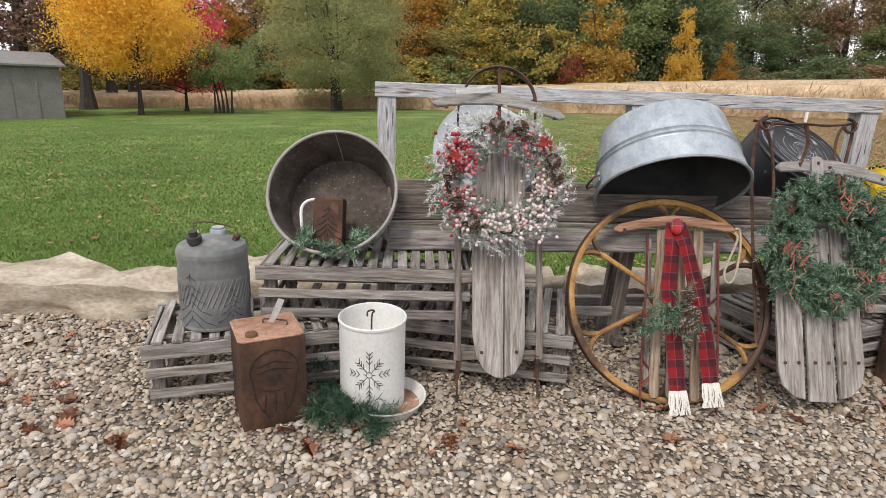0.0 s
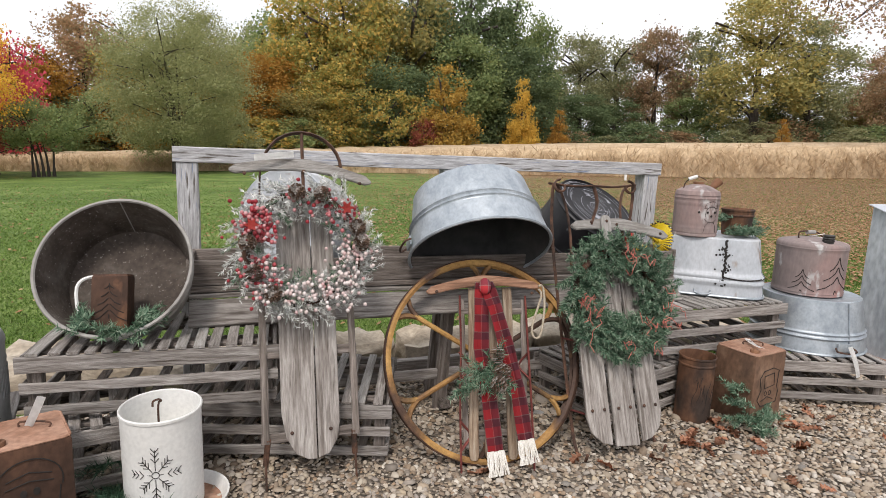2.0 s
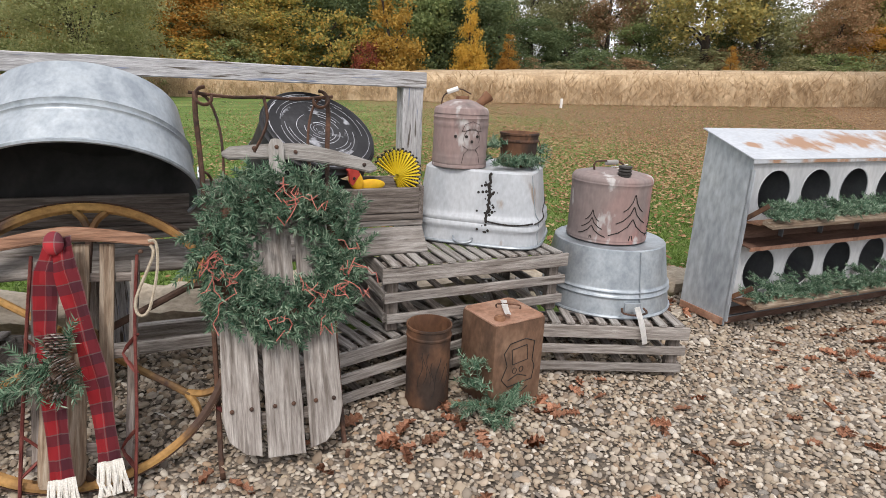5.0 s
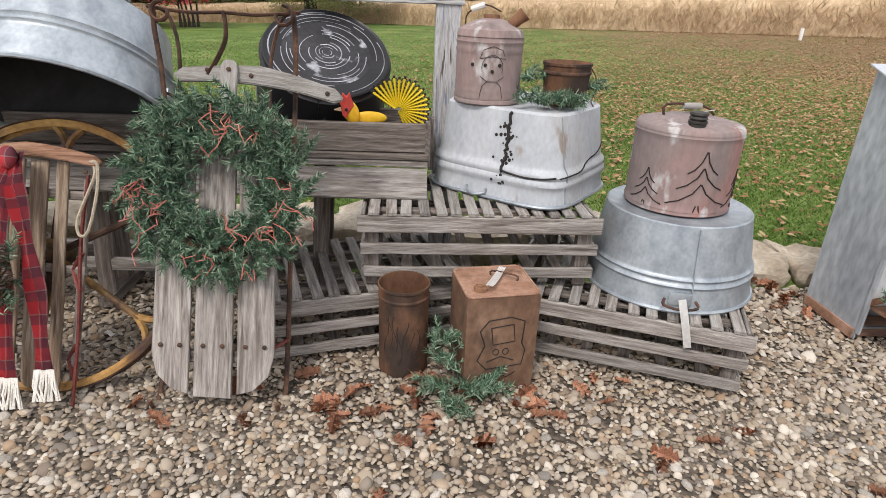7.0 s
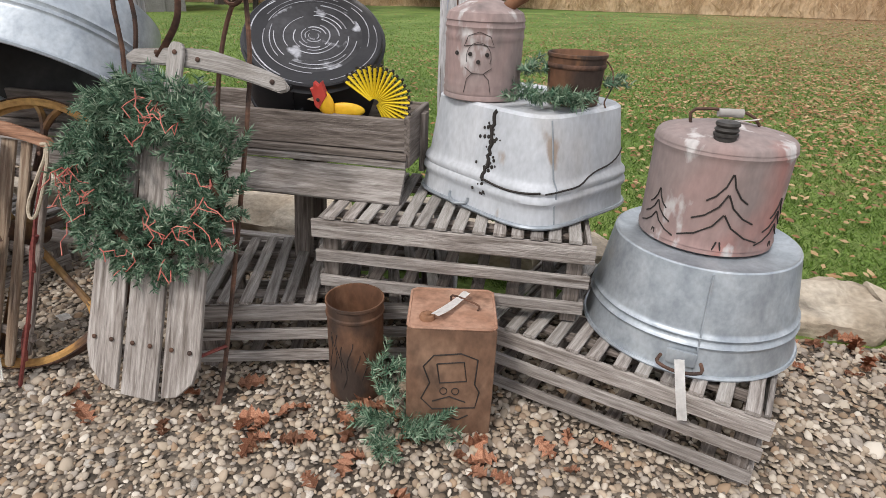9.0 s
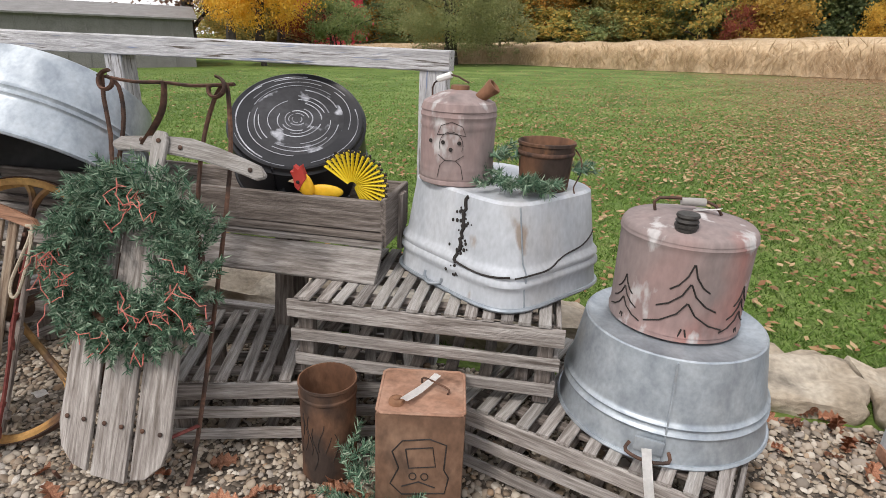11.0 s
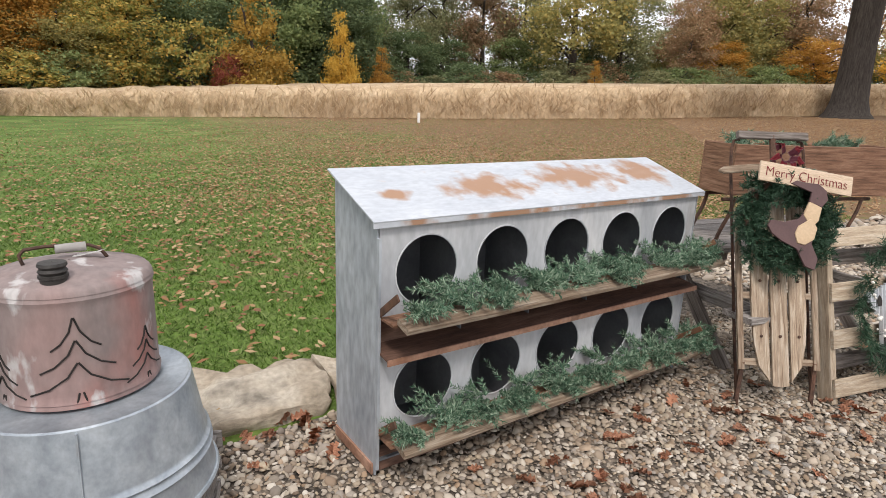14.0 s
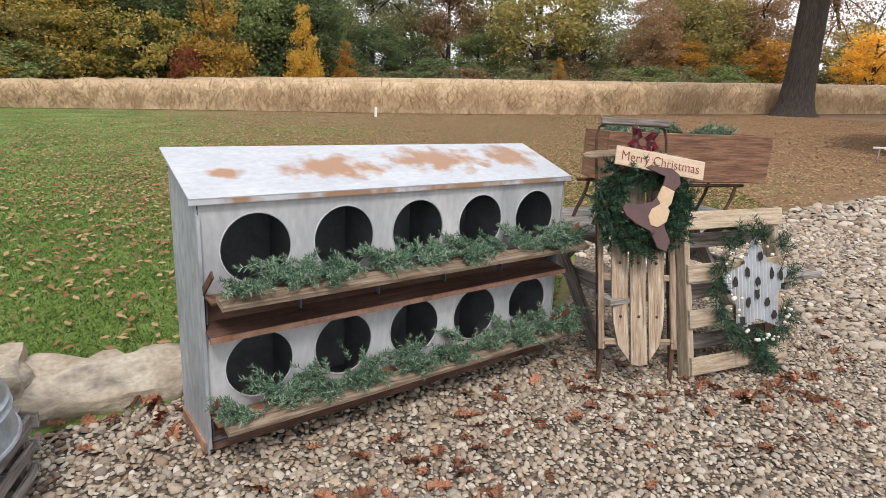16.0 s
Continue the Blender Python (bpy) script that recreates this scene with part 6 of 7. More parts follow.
cut_drawing(can, on_cylinder(0.2195, tiered_fir(0.17), 46, 0.02), black_line, 0.0024)
cut_drawing(can, on_cylinder(0.2195, tiered_fir(0.16), -66, 0.02), black_line, 0.0024)
tag(pose(3.887, 5.683, 1.075, 78, 0, 60), 0.09, "white paper tag on the can's handle", 0.004)

# can with a snowman's face on the white tub
can = fuel_can(pose(2.942, 5.87, 1.047, 0, 0, -6), 0.142, 0.285, pink_paint, "faded red fuel can with a cut snowman face", (0.1, 0.2, 0.78, 0.88), 0.06)
part("spout", lathe([(0.02, 0), (0.024, 0.05), (0.03, 0.075), (0.03, 0.085), (0.024, 0.086), (0.02, 0.06)], 18, pose(0.075, -0.02, 0.31, 0, 48)), rust, can, "rusty angled spout")
part("filler_cap", lathe([(0.035, 0), (0.035, 0.016), (0.032, 0.02), (0.002, 0.021)], 20, pose(0, 0, 0.338)), rust, can)
part("bail", tube([(-0.11, 0, 0.31), (-0.10, -0.01, 0.36), (-0.03, -0.02, 0.395), (0.04, -0.02, 0.37)], 0.0035, 6), iron, can)
part("grip", tube([(-0.085, -0.01, 0.375), (-0.03, -0.02, 0.395)], 0.012, 8), white_paint, can, "white wooden grip")
face = [[(0.045 * math.cos(a), 0.155 + 0.05 * math.sin(a)) for a in np.linspace(-0.4, 3.5, 12)], [(-0.055, 0.19), (-0.04, 0.225), (0.0, 0.24), (0.04, 0.225), (0.055, 0.19), (0.0, 0.2), (-0.055, 0.19)], [(-0.05, 0.12), (-0.02, 0.1), (0.02, 0.1), (0.05, 0.12)], [(-0.05, 0.03), (-0.04, 0.08), (-0.02, 0.1)], [(0.05, 0.03), (0.04, 0.08), (0.02, 0.1)]]
cut_drawing(can, on_cylinder(0.1455, face, 8, 0.0), black_line, 0.0011)
for x in (-0.03, 0.03, 0.0, -0.085):
    a = (x / 0.143) + math.radians(8) - math.pi / 2
    part("eye_hole", lathe([(0.0075, 0), (0.0075, 0.003), (0.0005, 0.0035)], 12, axis_pose((0.1435 * math.cos(a), 0.1435 * math.sin(a), 0.165 if x else 0.14), (math.cos(a), math.sin(a), 0))), black_line, can, "dark punched hole")

# small rusty pot
bp = thing("rusty_pail", pose(3.285, 5.86, 1.047), "small rusty brown pail on the white tub", "pail")
part("body", lathe([(0.088, 0), (0.092, 0.004), (0.104, 0.165), (0.108, 0.168), (0.108, 0.178), (0.104, 0.18), (0.101, 0.176), (0.088, 0.01), (0.003, 0.008)], 40, None, (True, False)), rust, bp)
part("band", lathe([(0.1045, 0.13), (0.107, 0.134), (0.107, 0.142), (0.1045, 0.146)], 40), iron, bp)
part("bail", tube([(0.105, 0, 0.155), (0.13, 0.0, 0.12), (0.135, -0.01, 0.07), (0.115, -0.03, 0.02), (0.12, -0.06, 0.004)], 0.003, 6), iron, bp)

# white oblong tub, upside down
wt = thing("square_tub", pose(3.122, 5.915, 0.664, 0, 0, 54), "white oblong tub upside down, painted with a black crack", "tub")
prof = []
for i in range(30):
    u = i / 29
    r = 0.05 * (1 - u)
    for cc in (0.26, 0.36):
        r += 0.015 * math.exp(-((u - cc) / 0.04) ** 2)
    prof.append((r, 0.375 * u))
sq = (0.262, 0.30, 4.6)
body = lathe(prof + [(-0.012, 0.385), (-0.03, 0.382), (-0.2, 0.378)], 72, None, (False, True), sq)
part("body", body, zinc_light, wt)
rimpts = []
for i in range(72):
    a = 2 * math.pi * i / 72
    c, s = math.cos(a), math.sin(a)
    rimpts.append((math.copysign(abs(c) ** (2 / 4.6), c) * (0.262 + 0.052), math.copysign(abs(s) ** (2 / 4.6), s) * (0.30 + 0.052), 0.006))
part("rim", tube(rimpts, 0.008, 6, True), zinc, wt)


def bulge(u, half):
    """How far a rounded side has reached at u from its middle, as a share."""
    return max(0.0, 1 - min(1.0, abs(u) / half) ** 4.6) ** (1 / 4.6)


def on_tub(face, u, z):
    """A point on one of the tub's sloping sides."""
    off = 0.05 * (1 - z / 0.375) + 0.001 + sum(0.015 * math.exp(-((z / 0.375 - cc) / 0.04) ** 2) for cc in (0.26, 0.36))
    return (u, -(0.30 + off) * bulge(u, 0.262 + off), z) if face == "a" else (-(0.262 + off) * bulge(u, 0.30 + off), u, z)


q = random.Random(21)
crack = [on_tub("b", -0.08 + q.uniform(-0.008, 0.008), z) for z in np.linspace(0.375, 0.135, 22)]
part("painted_crack", tube(crack, 0.008, 5), black_line, wt, "black painted crack")
part("painted_crack", tube([on_tub("b", -0.08 - 0.23 * t, 0.135 - 0.012 * math.sin(3 * t)) for t in np.linspace(0, 1, 12)], 0.0045, 5), black_line, wt, "black painted crack")
part("painted_crack", tube([on_tub("a", -0.24 + 0.46 * t, 0.128 + 0.085 * t ** 1.6 + 0.004 * math.sin(14 * t)) for t in np.linspace(0, 1, 16)], 0.0035, 5), black_line, wt, "black painted crack")
for k in range(46):
    z = q.uniform(0.07, 0.34)
    p = Vector(on_tub("b", -0.08 + q.gauss(0, 0.022), z))
    s = q.uniform(0.003, 0.0085)
    part("paint_spot", lathe([(s, 0), (s * 0.8, 0.0015), (0.0003, 0.002)], 7, axis_pose(p, (-1, 0, 0.2))), black_line, wt, "black paint spot")
hd = part("handle", tube([on_tub("b", -0.01, 0.04), (-0.315, -0.005, 0.02), (-0.335, 0.04, 0.012), (-0.315, 0.085, 0.02), on_tub("b", 0.09, 0.04)], 0.006, 6), zinc, wt)
part("seam", tube([on_tub("a", -0.2, z) for z in np.linspace(0.01, 0.37, 12)], 0.003, 5), zinc, wt)


def square_tin(m, w, d, h, material, top_mat, label):
    t = thing("square_tin", m, label, "tin", "rusty tins")
    bm = add_box(bmesh.new(), (w, d, h), pose(0, 0, h / 2), 0.014)
    part("body", bm, material, t)
    part("lid", add_box(bmesh.new(), (w - 0.012, d - 0.012, 0.006), pose(0, 0, h + 0.002), 0.002), top_mat, t)
    rp = [(sx * (w / 2 - 0.004), sy * (d / 2 - 0.004), h + 0.003) for sx, sy in ((-1, -1), (1, -1), (1, 1), (-1, 1))]
    pts = []
    for a, b in zip(rp, rp[1:] + rp[:1]):
        pts += [Vector(a).lerp(Vector(b), u) for u in (0.06, 0.5, 0.94)]
    part("rim", tube(pts, 0.0055, 6, True), top_mat, t)
    cap = part("screw_cap", lathe([(0.026, 0), (0.026, 0.012), (0.023, 0.017), (0.012, 0.017), (0.011, 0.022), (0.001, 0.022)], 24, pose(-w * 0.28, -d * 0.28, h + 0.004)), rust, t)
    part("handle", tube([(-0.005, 0.05, h + 0.004), (0.0, 0.055, h + 0.022), (0.06, 0.01, h + 0.026), (0.09, -0.01, h + 0.02), (0.085, -0.015, h + 0.005)], 0.004, 6), iron, t)
    return t


tin = square_tin(pose(2.98, 5.30, 0.0, 0, 0, 12), 0.295, 0.265, 0.43, rust_front, rust_light, "rusty square tin with a carved truck outline")
out = [[(-0.08, 0.26), (-0.05, 0.3), (0.03, 0.31), (0.08, 0.29), (0.075, 0.2), (0.09, 0.17), (0.08, 0.11), (-0.05, 0.1), (-0.085, 0.14), (-0.06, 0.2), (-0.08, 0.26)], [(-0.04, 0.27), (0.04, 0.28), (0.05, 0.21), (-0.03, 0.2), (-0.04, 0.27)], [(-0.06, 0.06), (-0.02, 0.08), (0.03, 0.06), (0.06, 0.08)], [(-0.05, 0.13), (0.0, 0.15), (0.05, 0.13)]]
cut_drawing(tin, [[(x * 1.12, -0.1335, z * 1.1) for x, z in c] for c in out], black_line, 0.0026)
for x in (-0.02, 0.02):
    part("lamp_ring", tube([(x + 0.012 * math.cos(a), -0.1335, 0.187 + 0.014 * math.sin(a)) for a in np.linspace(0, 6.0, 12)], 0.0018, 5, True), black_line, tin, "dark cut ring")
tag(pose(2.945, 5.19, 0.466, 90, 0, -20), 0.2, "white paper tag lying on the rusty tin", 0.012)

tin = square_tin(pose(-0.757, 4.995, 0.0, 0, 0, 24), 0.285, 0.27, 0.43, rust_deep, rust_light, "rusty square tin with a carved bearded face")
hood = [[(0.105 * math.cos(a), 0.28 + 0.1 * math.sin(a)) for a in np.linspace(-0.25, math.pi + 0.25, 20)], [(-0.07, 0.31), (0.0, 0.33), (0.07, 0.31)], [(-0.075, 0.28), (0.0, 0.295), (0.075, 0.28)], [(-0.095, 0.25), (-0.085, 0.16), (-0.06, 0.1), (-0.03, 0.06)], [(0.095, 0.25), (0.085, 0.16), (0.06, 0.1), (0.03, 0.06)], [(-0.06, 0.2), (-0.02, 0.185), (0.02, 0.185), (0.06, 0.2)], [(-0.04, 0.17), (-0.05, 0.09)], [(0.0, 0.17), (0.0, 0.08)], [(0.04, 0.17), (0.05, 0.09)]]
cut_drawing(tin, [[(x, -0.137, z) for x, z in c] for c in hood], black_line, 0.0024)
for x, z, r in ((-0.02, 0.25, 0.011), (0.02, 0.25, 0.011), (0.0, 0.22, 0.009)):
    part("eye_hole", lathe([(r, 0), (r, 0.003), (0.0005, 0.0035)], 14, axis_pose((x, -0.1345, z), (0, -1, 0)) @ Matrix.Diagonal((1, 1.4, 1, 1))), black_line, tin, "dark cut hole")
tag(pose(-0.692, 5.02, 0.56, 12, 22, 20), 0.13, "white paper tag standing from the tin", 0.006)

# small tin inside the crusted tub
tin = thing("small_tin", pose(-0.53, 5.42, 0.695, -14, 0, -4), "small carved rusty tin inside the crusted tub", "tin", "rusty tins")
part("body", add_box(bmesh.new(), (0.15, 0.11, 0.24), pose(0, 0, 0.12), 0.01), rust_deep, tin)
part("lid", add_box(bmesh.new(), (0.14, 0.10, 0.01), pose(0, 0, 0.243), 0.003), iron, tin)
part("bail", tube([(-0.06, 0, 0.24), (-0.11, -0.02, 0.23), (-0.14, -0.03, 0.19), (-0.135, -0.03, 0.1), (-0.12, -0.03, 0.05)], 0.008, 6), white_paint, tin, "white strap handle")
cut_drawing(tin, [[(x, -0.057, z + 0.05) for x, z in c] for c in fir_curves(0.16, 5)], black_line, 0.0018)

# tall rusty can
rc = thing("rusty_can", pose(2.615, 5.33, 0.0), "tall open rusty can with carved bark lines", "can", "rusty tins")
part("body", lathe([(0.100, 0), (0.104, 0.006), (0.104, 0.02), (0.102, 0.03), (0.102, 0.34), (0.106, 0.345), (0.106, 0.352), (0.102, 0.357), (0.102, 0.385), (0.107, 0.39), (0.106, 0.4), (0.101, 0.4), (0.099, 0.38), (0.098, 0.02), (0.003, 0.015)], 44, None, (True, False)), rust, rc)
q = random.Random(5)
cut_drawing(rc, on_cylinder(0.103, [[(x + 0.012 * math.sin(8 * u + x * 60), 0.06 + 0.24 * u) for u in np.linspace(q.uniform(0, 0.4), q.uniform(0.6, 1), 8)] for x in (-0.07, -0.05, -0.03, -0.01, 0.015, 0.04, 0.065)]), black_line, 0.0014)

# white bucket in a pan
pan = thing("enamel_pan", pose(-0.222, 5.06, 0.004), "shallow white pan with a rusty floor", "pan")
part("body", lathe([(0.15, 0), (0.165, 0.006), (0.19, 0.05), (0.196, 0.054), (0.196, 0.06), (0.188, 0.058), (0.163, 0.014)], 44, None, (True, False)), white_paint, pan)
part("floor", lathe([(0.166, 0.013), (0.09, 0.012), (0.002, 0.012)], 44), rust_light, pan, "rust-stained pan floor")
bk = thing("white_bucket", pose(-0.287, 5.09, 0.017, 2, 0, 0), "white metal bucket scratched with a snowflake", "bucket")
part("body", lathe([(0.150, 0), (0.155, 0.004), (0.155, 0.43), (0.16, 0.434), (0.16, 0.444), (0.155, 0.448), (0.151, 0.444), (0.15, 0.30), (0.003, 0.30)], 48, None, (True, False)), white_paint, bk)
part("hook", tube([(0.0, -0.06, 0.3), (0.0, -0.06, 0.47), (0.012, -0.06, 0.492), (0.002, -0.06, 0.5), (-0.018, -0.06, 0.492), (-0.02, -0.06, 0.47)], 0.0045, 6), iron, bk, "rusty iron hook")
flake = []
for k in range(8):
    a = k * math.pi / 4
    ln = 0.11 if k % 2 == 0 else 0.085
    c, s = math.cos(a), math.sin(a)
    sx = 0.82
    flake.append([(sx * c * 0.02, 0.22 + s * 0.02), (sx * c * ln, 0.22 + s * ln)])
    for u in (0.5, 0.72, 0.9):
        for sg in (-1, 1):
            b = a + sg * 0.75
            flake.append([(sx * c * ln * u, 0.22 + s * ln * u), (sx * (c * ln * u + math.cos(b) * 0.026), 0.22 + s * ln * u + math.sin(b) * 0.026)])
flake.append([(0.014 * math.cos(a), 0.22 + 0.014 * math.sin(a)) for a in np.linspace(0, 6.28, 12)])
cut_drawing(bk, on_cylinder(0.1565, flake, -2), black_line, 0.0015)
tag(pose(3.715, 5.245, 0.405, -10, -14, -10), 0.2, "white paper tag hanging from the washtub handle", 0.02)
tag(pose(1.50, 5.13, 0.235, 60, 40, 0), 0.09, "white paper tag tied to the wheel", 0.004)

# ---- nest box ----
nest = thing("nest_box", pose(4.78, 5.645, 0.015, 0, 0, 3.6), "galvanised two-row hen nest box patched with rust", "nest box")
NL, ND, HF, HB = 2.06, 0.375, 1.092, 1.225


def side_panel(x, thick):
    bm = bmesh.new()
    f = bm.faces.new([bm.verts.new(p) for p in ((x, 0, 0), (x, ND, 0), (x, ND, HB), (x, 0, HF))])
    e = bmesh.ops.extrude_face_region(bm, geom=[f])
    bmesh.ops.translate(bm, vec=(thick, 0, 0), verts=[q for q in e["geom"] if isinstance(q, bmesh.types.BMVert)])
    return bm


side_mat = mat("streaked_zinc_sheet", [(0.281, 0.312, 0.344), (0.374, 0.404, 0.435), (0.452, 0.48, 0.5)], 3, 30, (1, 1, 0.4), 0.5, 0.25, 0.08, 0.03, [((0.33, 0.17, 0.09), 3.0, 0.66, 0.76)])
part("side_panel", side_panel(0.0, 0.008), side_mat, nest)
part("side_panel", side_panel(NL - 0.008, 0.008), side_mat, nest)
part("side_flange", add_box(bmesh.new(), (0.012, 0.03, 0.99), pose(0.006, -0.004, 0.53)), side_mat, nest)
part("foot_rust", add_box(bmesh.new(), (0.012, 0.36, 0.05), pose(-0.004, 0.19, 0.025), 0.003), rust_light, nest, "rusted foot of the side panel")
slope = math.degrees(math.atan2(HB - HF, ND))
roof = part("roof", add_box(bmesh.new(), (NL + 0.05, math.hypot(ND, HB - HF) + 0.05, 0.008), None, 0.003), nest_roof, nest, "roof sheet with patches of rust", pose(NL / 2, ND / 2, (HF + HB) / 2 + 0.006, slope))
part("roof_lip", add_box(bmesh.new(), (NL + 0.05, 0.006, 0.022)), nest_roof, roof, "", pose(0, -(math.hypot(ND, HB - HF) + 0.05) / 2, -0.012, -slope))
part("back_panel", add_box(bmesh.new(), (NL - 0.02, 0.008, HB - 0.02), pose(NL / 2, ND - 0.006, HB / 2)), nest_inside_shaded, nest)


def holed_panel(z0, z1, holes, r, zc):
    """Front sheet with round entrances cut through it."""
    bm = bmesh.new()
    seg = 40
    edges = np.linspace(0.012, NL - 0.012, len(holes) + 1)
    for k, x in enumerate(holes):
        xa, xb = edges[k], edges[k + 1]
        inner, outer = [], []
        for i in range(seg):
            a = 2 * math.pi * i / seg + math.pi / seg
            c, s = math.cos(a), math.sin(a)
            inner.append(bm.verts.new((x + r * c, 0, zc + r * s)))
            t = min((((xb if c > 0 else xa) - x) / c) if abs(c) > 1e-6 else 9, (((z1 if s > 0 else z0) - zc) / s) if abs(s) > 1e-6 else 9)
            outer.append(bm.verts.new((x + t * c, 0, zc + t * s)))
        for i in range(seg):
            j = (i + 1) % seg
            bm.faces.new((inner[i], inner[j], outer[j], outer[i]))
        for cx in (xa, xb):
            for cz in (z0, z1):
                near = sorted(range(seg), key=lambda i: (outer[i].co.x - cx) ** 2 + (outer[i].co.z - cz) ** 2)[:2]
                bm.faces.new((outer[near[0]], outer[near[1]], bm.verts.new((cx, 0, cz))))
    bmesh.ops.remove_doubles(bm, verts=bm.verts, dist=0.004)
    e = bmesh.ops.extrude_face_region(bm, geom=list(bm.faces))
    bmesh.ops.translate(bm, vec=(0, 0.006, 0), verts=[q for q in e["geom"] if isinstance(q, bmesh.types.BMVert)])
    return bm


HOLES = [0.232 + 0.399 * k for k in range(5)]
for z0, z1, zc, name in ((0.70, HF - 0.005, 0.872, "upper_front"), (0.165, 0.535, 0.362, "lower_front")):
    fr = part(name, holed_panel(z0, z1, HOLES, 0.148, zc), nest_white, nest)
    for x in HOLES:
        part("hole_edge", tube([(x + 0.148 * math.cos(a), 0.0, zc + 0.148 * math.sin(a)) for a in np.linspace(0, 2 * math.pi, 36, endpoint=False)], 0.004, 5, True), nest_white, fr)
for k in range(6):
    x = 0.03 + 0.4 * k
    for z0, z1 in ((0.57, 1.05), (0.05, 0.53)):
        part("divider", add_box(bmesh.new(), (0.006, ND - 0.03, z1 - z0), pose(x, ND / 2 + 0.005, (z0 + z1) / 2)), nest_inside_shaded, nest)
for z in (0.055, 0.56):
    part("nest_floor", add_box(bmesh.new(), (NL - 0.03, ND - 0.02, 0.008), pose(NL / 2, ND / 2, z)), nest_inside_shaded, nest)
rust_dark = mat("dark_rusted_sheet", [(0.055, 0.03, 0.022), (0.11, 0.06, 0.042), (0.19, 0.115, 0.085)], 4, 40, (0.5, 3, 3), 0.85, 0.1, 0.3, 0.05)
part("tray", add_box(bmesh.new(), (NL - 0.02, 0.16, 0.008), pose(NL / 2, 0.0, 0.56, 9)), rust_dark, nest, "dark rusted litter tray")
part("tray_lip", add_box(bmesh.new(), (NL - 0.02, 0.006, 0.025), pose(NL / 2, -0.08, 0.54)), rust_light, nest)
part("kick_sheet", add_box(bmesh.new(), (NL - 0.02, 0.008, 0.10), pose(NL / 2, 0.03, 0.055, -18)), rust_dark, nest, "dark rusted kick sheet")
part("gap_sheet", add_box(bmesh.new(), (NL - 0.02, 0.006, 0.13), pose(NL / 2, 0.055, 0.63)), rust_dark, nest)
for z, w in ((0.715, wood_tan), (0.195, wood_tan)):
    plank("perch_board", nest, (0.03, -0.155, z), (NL + 0.04, -0.155, z), 0.085, 0.028, (0, -0.25, 0.97), w, 3, "long weathered perch board")
    for x in (0.012, NL - 0.012):
        part("perch_arm", add_box(bmesh.new(), (0.008, 0.20, 0.03), pose(x, -0.07, z + 0.055, -38), 0.003), rust, nest, "rusty hinged perch arm")
    part("ledge", add_box(bmesh.new(), (NL - 0.03, 0.1, 0.01), pose(NL / 2, -0.06, z - 0.012)), wood_brown, nest)
vents = bmesh.new()
for x in HOLES[:4]:
    for j in range(3):
        for i in range(9):
            add_lathe(vents, [(0.006, 0), (0.0003, 0.001)], 6, pose(x + 0.0 + i * 0.018 - 0.03, ND - 0.012, 0.985 - j * 0.02, 90))
part("vent_holes", vents, black_line, nest, "rows of small round vent holes")


def garland(z, seed, label):
    r = random.Random(seed)
    spots = []
    for k in range(17):
        x = 0.14 + k * 0.122
        spots.append((x + r.uniform(-0.03, 0.03), r.uniform(-0.02, 0.05), 0.01, r.choice((0.3, -0.4, -1.3, 2.8, 0.9, -2.0)), 25))
    for x in (0.3, 0.42, 0.72, 0.95, 1.2, 1.6, 1.85):
        spots.append((x + r.uniform(-0.05, 0.05), 0.05, 0.05, r.choice((1.3, 0.6, 2.2)), 9))
    m = nest.matrix_world @ pose(0, -0.13, z)
    return greens("fir_garland", m, spots, needle_green, label, 0.12, 56, 0.027, 0.0023, seed, 1.0, "garland", "fir boughs on the perches")


garland(0.735, 3, "fir boughs laid along the upper perch board")
garland(0.215, 4, "fir boughs laid along the lower perch board")

# ---- picnic table and box beyond ----
table = thing("wooden_table", pose(6.95, 5.75, 0.0, 0, 0, -8), "weathered plank table behind the nest box", "table")
for k in range(5):
    plank("top_board", table, (0, 0.08 + 0.15 * k, 0.74), (1.75, 0.08 + 0.15 * k, 0.74), 0.14, 0.035, (0, 0, 1), wood_grey, k)
for x in (0.2, 1.5):
    plank("leg", table, (x, -0.1, 0), (x, 0.55, 0.72), 0.09, 0.04, (1, 0, 0), wood_dark, 1)
    plank("leg", table, (x + 0.04, 0.85, 0), (x + 0.04, 0.2, 0.72), 0.09, 0.04, (1, 0, 0), wood_dark, 1)
    plank("cleat", table, (x + 0.02, 0.05, 0.70), (x + 0.02, 0.72, 0.70), 0.07, 0.04, (1, 0, 0), wood_dark, 1)
    plank("bench_bearer", table, (x + 0.06, -0.35, 0.40), (x + 0.06, 1.1, 0.40), 0.09, 0.04, (1, 0, 0), wood_grey, 1)
plank("seat_board", table, (-0.05, -0.32, 0.46), (1.8, -0.32, 0.46), 0.2, 0.035, (0, 0, 1), wood_grey, 2)
stand = thing("iron_stand", pose(7.31, 5.89, 0.757, 0, 0, -17), "low rusty iron stand on the table", "stand")
for x in (0.0, 1.0):
    for y in (0.0, 0.26):
        part("leg", tube([(x - 0.05, y, 0), (x - 0.03, y, 0.06), (x + 0.02, y, 0.17), (x + 0.04, y, 0.26)], 0.012, 6), iron, stand)
for y in (0.0, 0.26):
    part("rail", tube([(-0.05, y, 0.26), (1.1, y, 0.26)], 0.012, 6), iron, stand)
box = thing("wooden_box", pose(7.31, 5.90, 1.03, 0, 0, -19), "long brown wooden box filled with fir boughs", "box")
for y in (0.0, 0.30):
    plank("long_side", box, (0, y, 0.17), (1.25, y, 0.17), 0.32, 0.02, (0, -1, 0), wood_brown, 1)
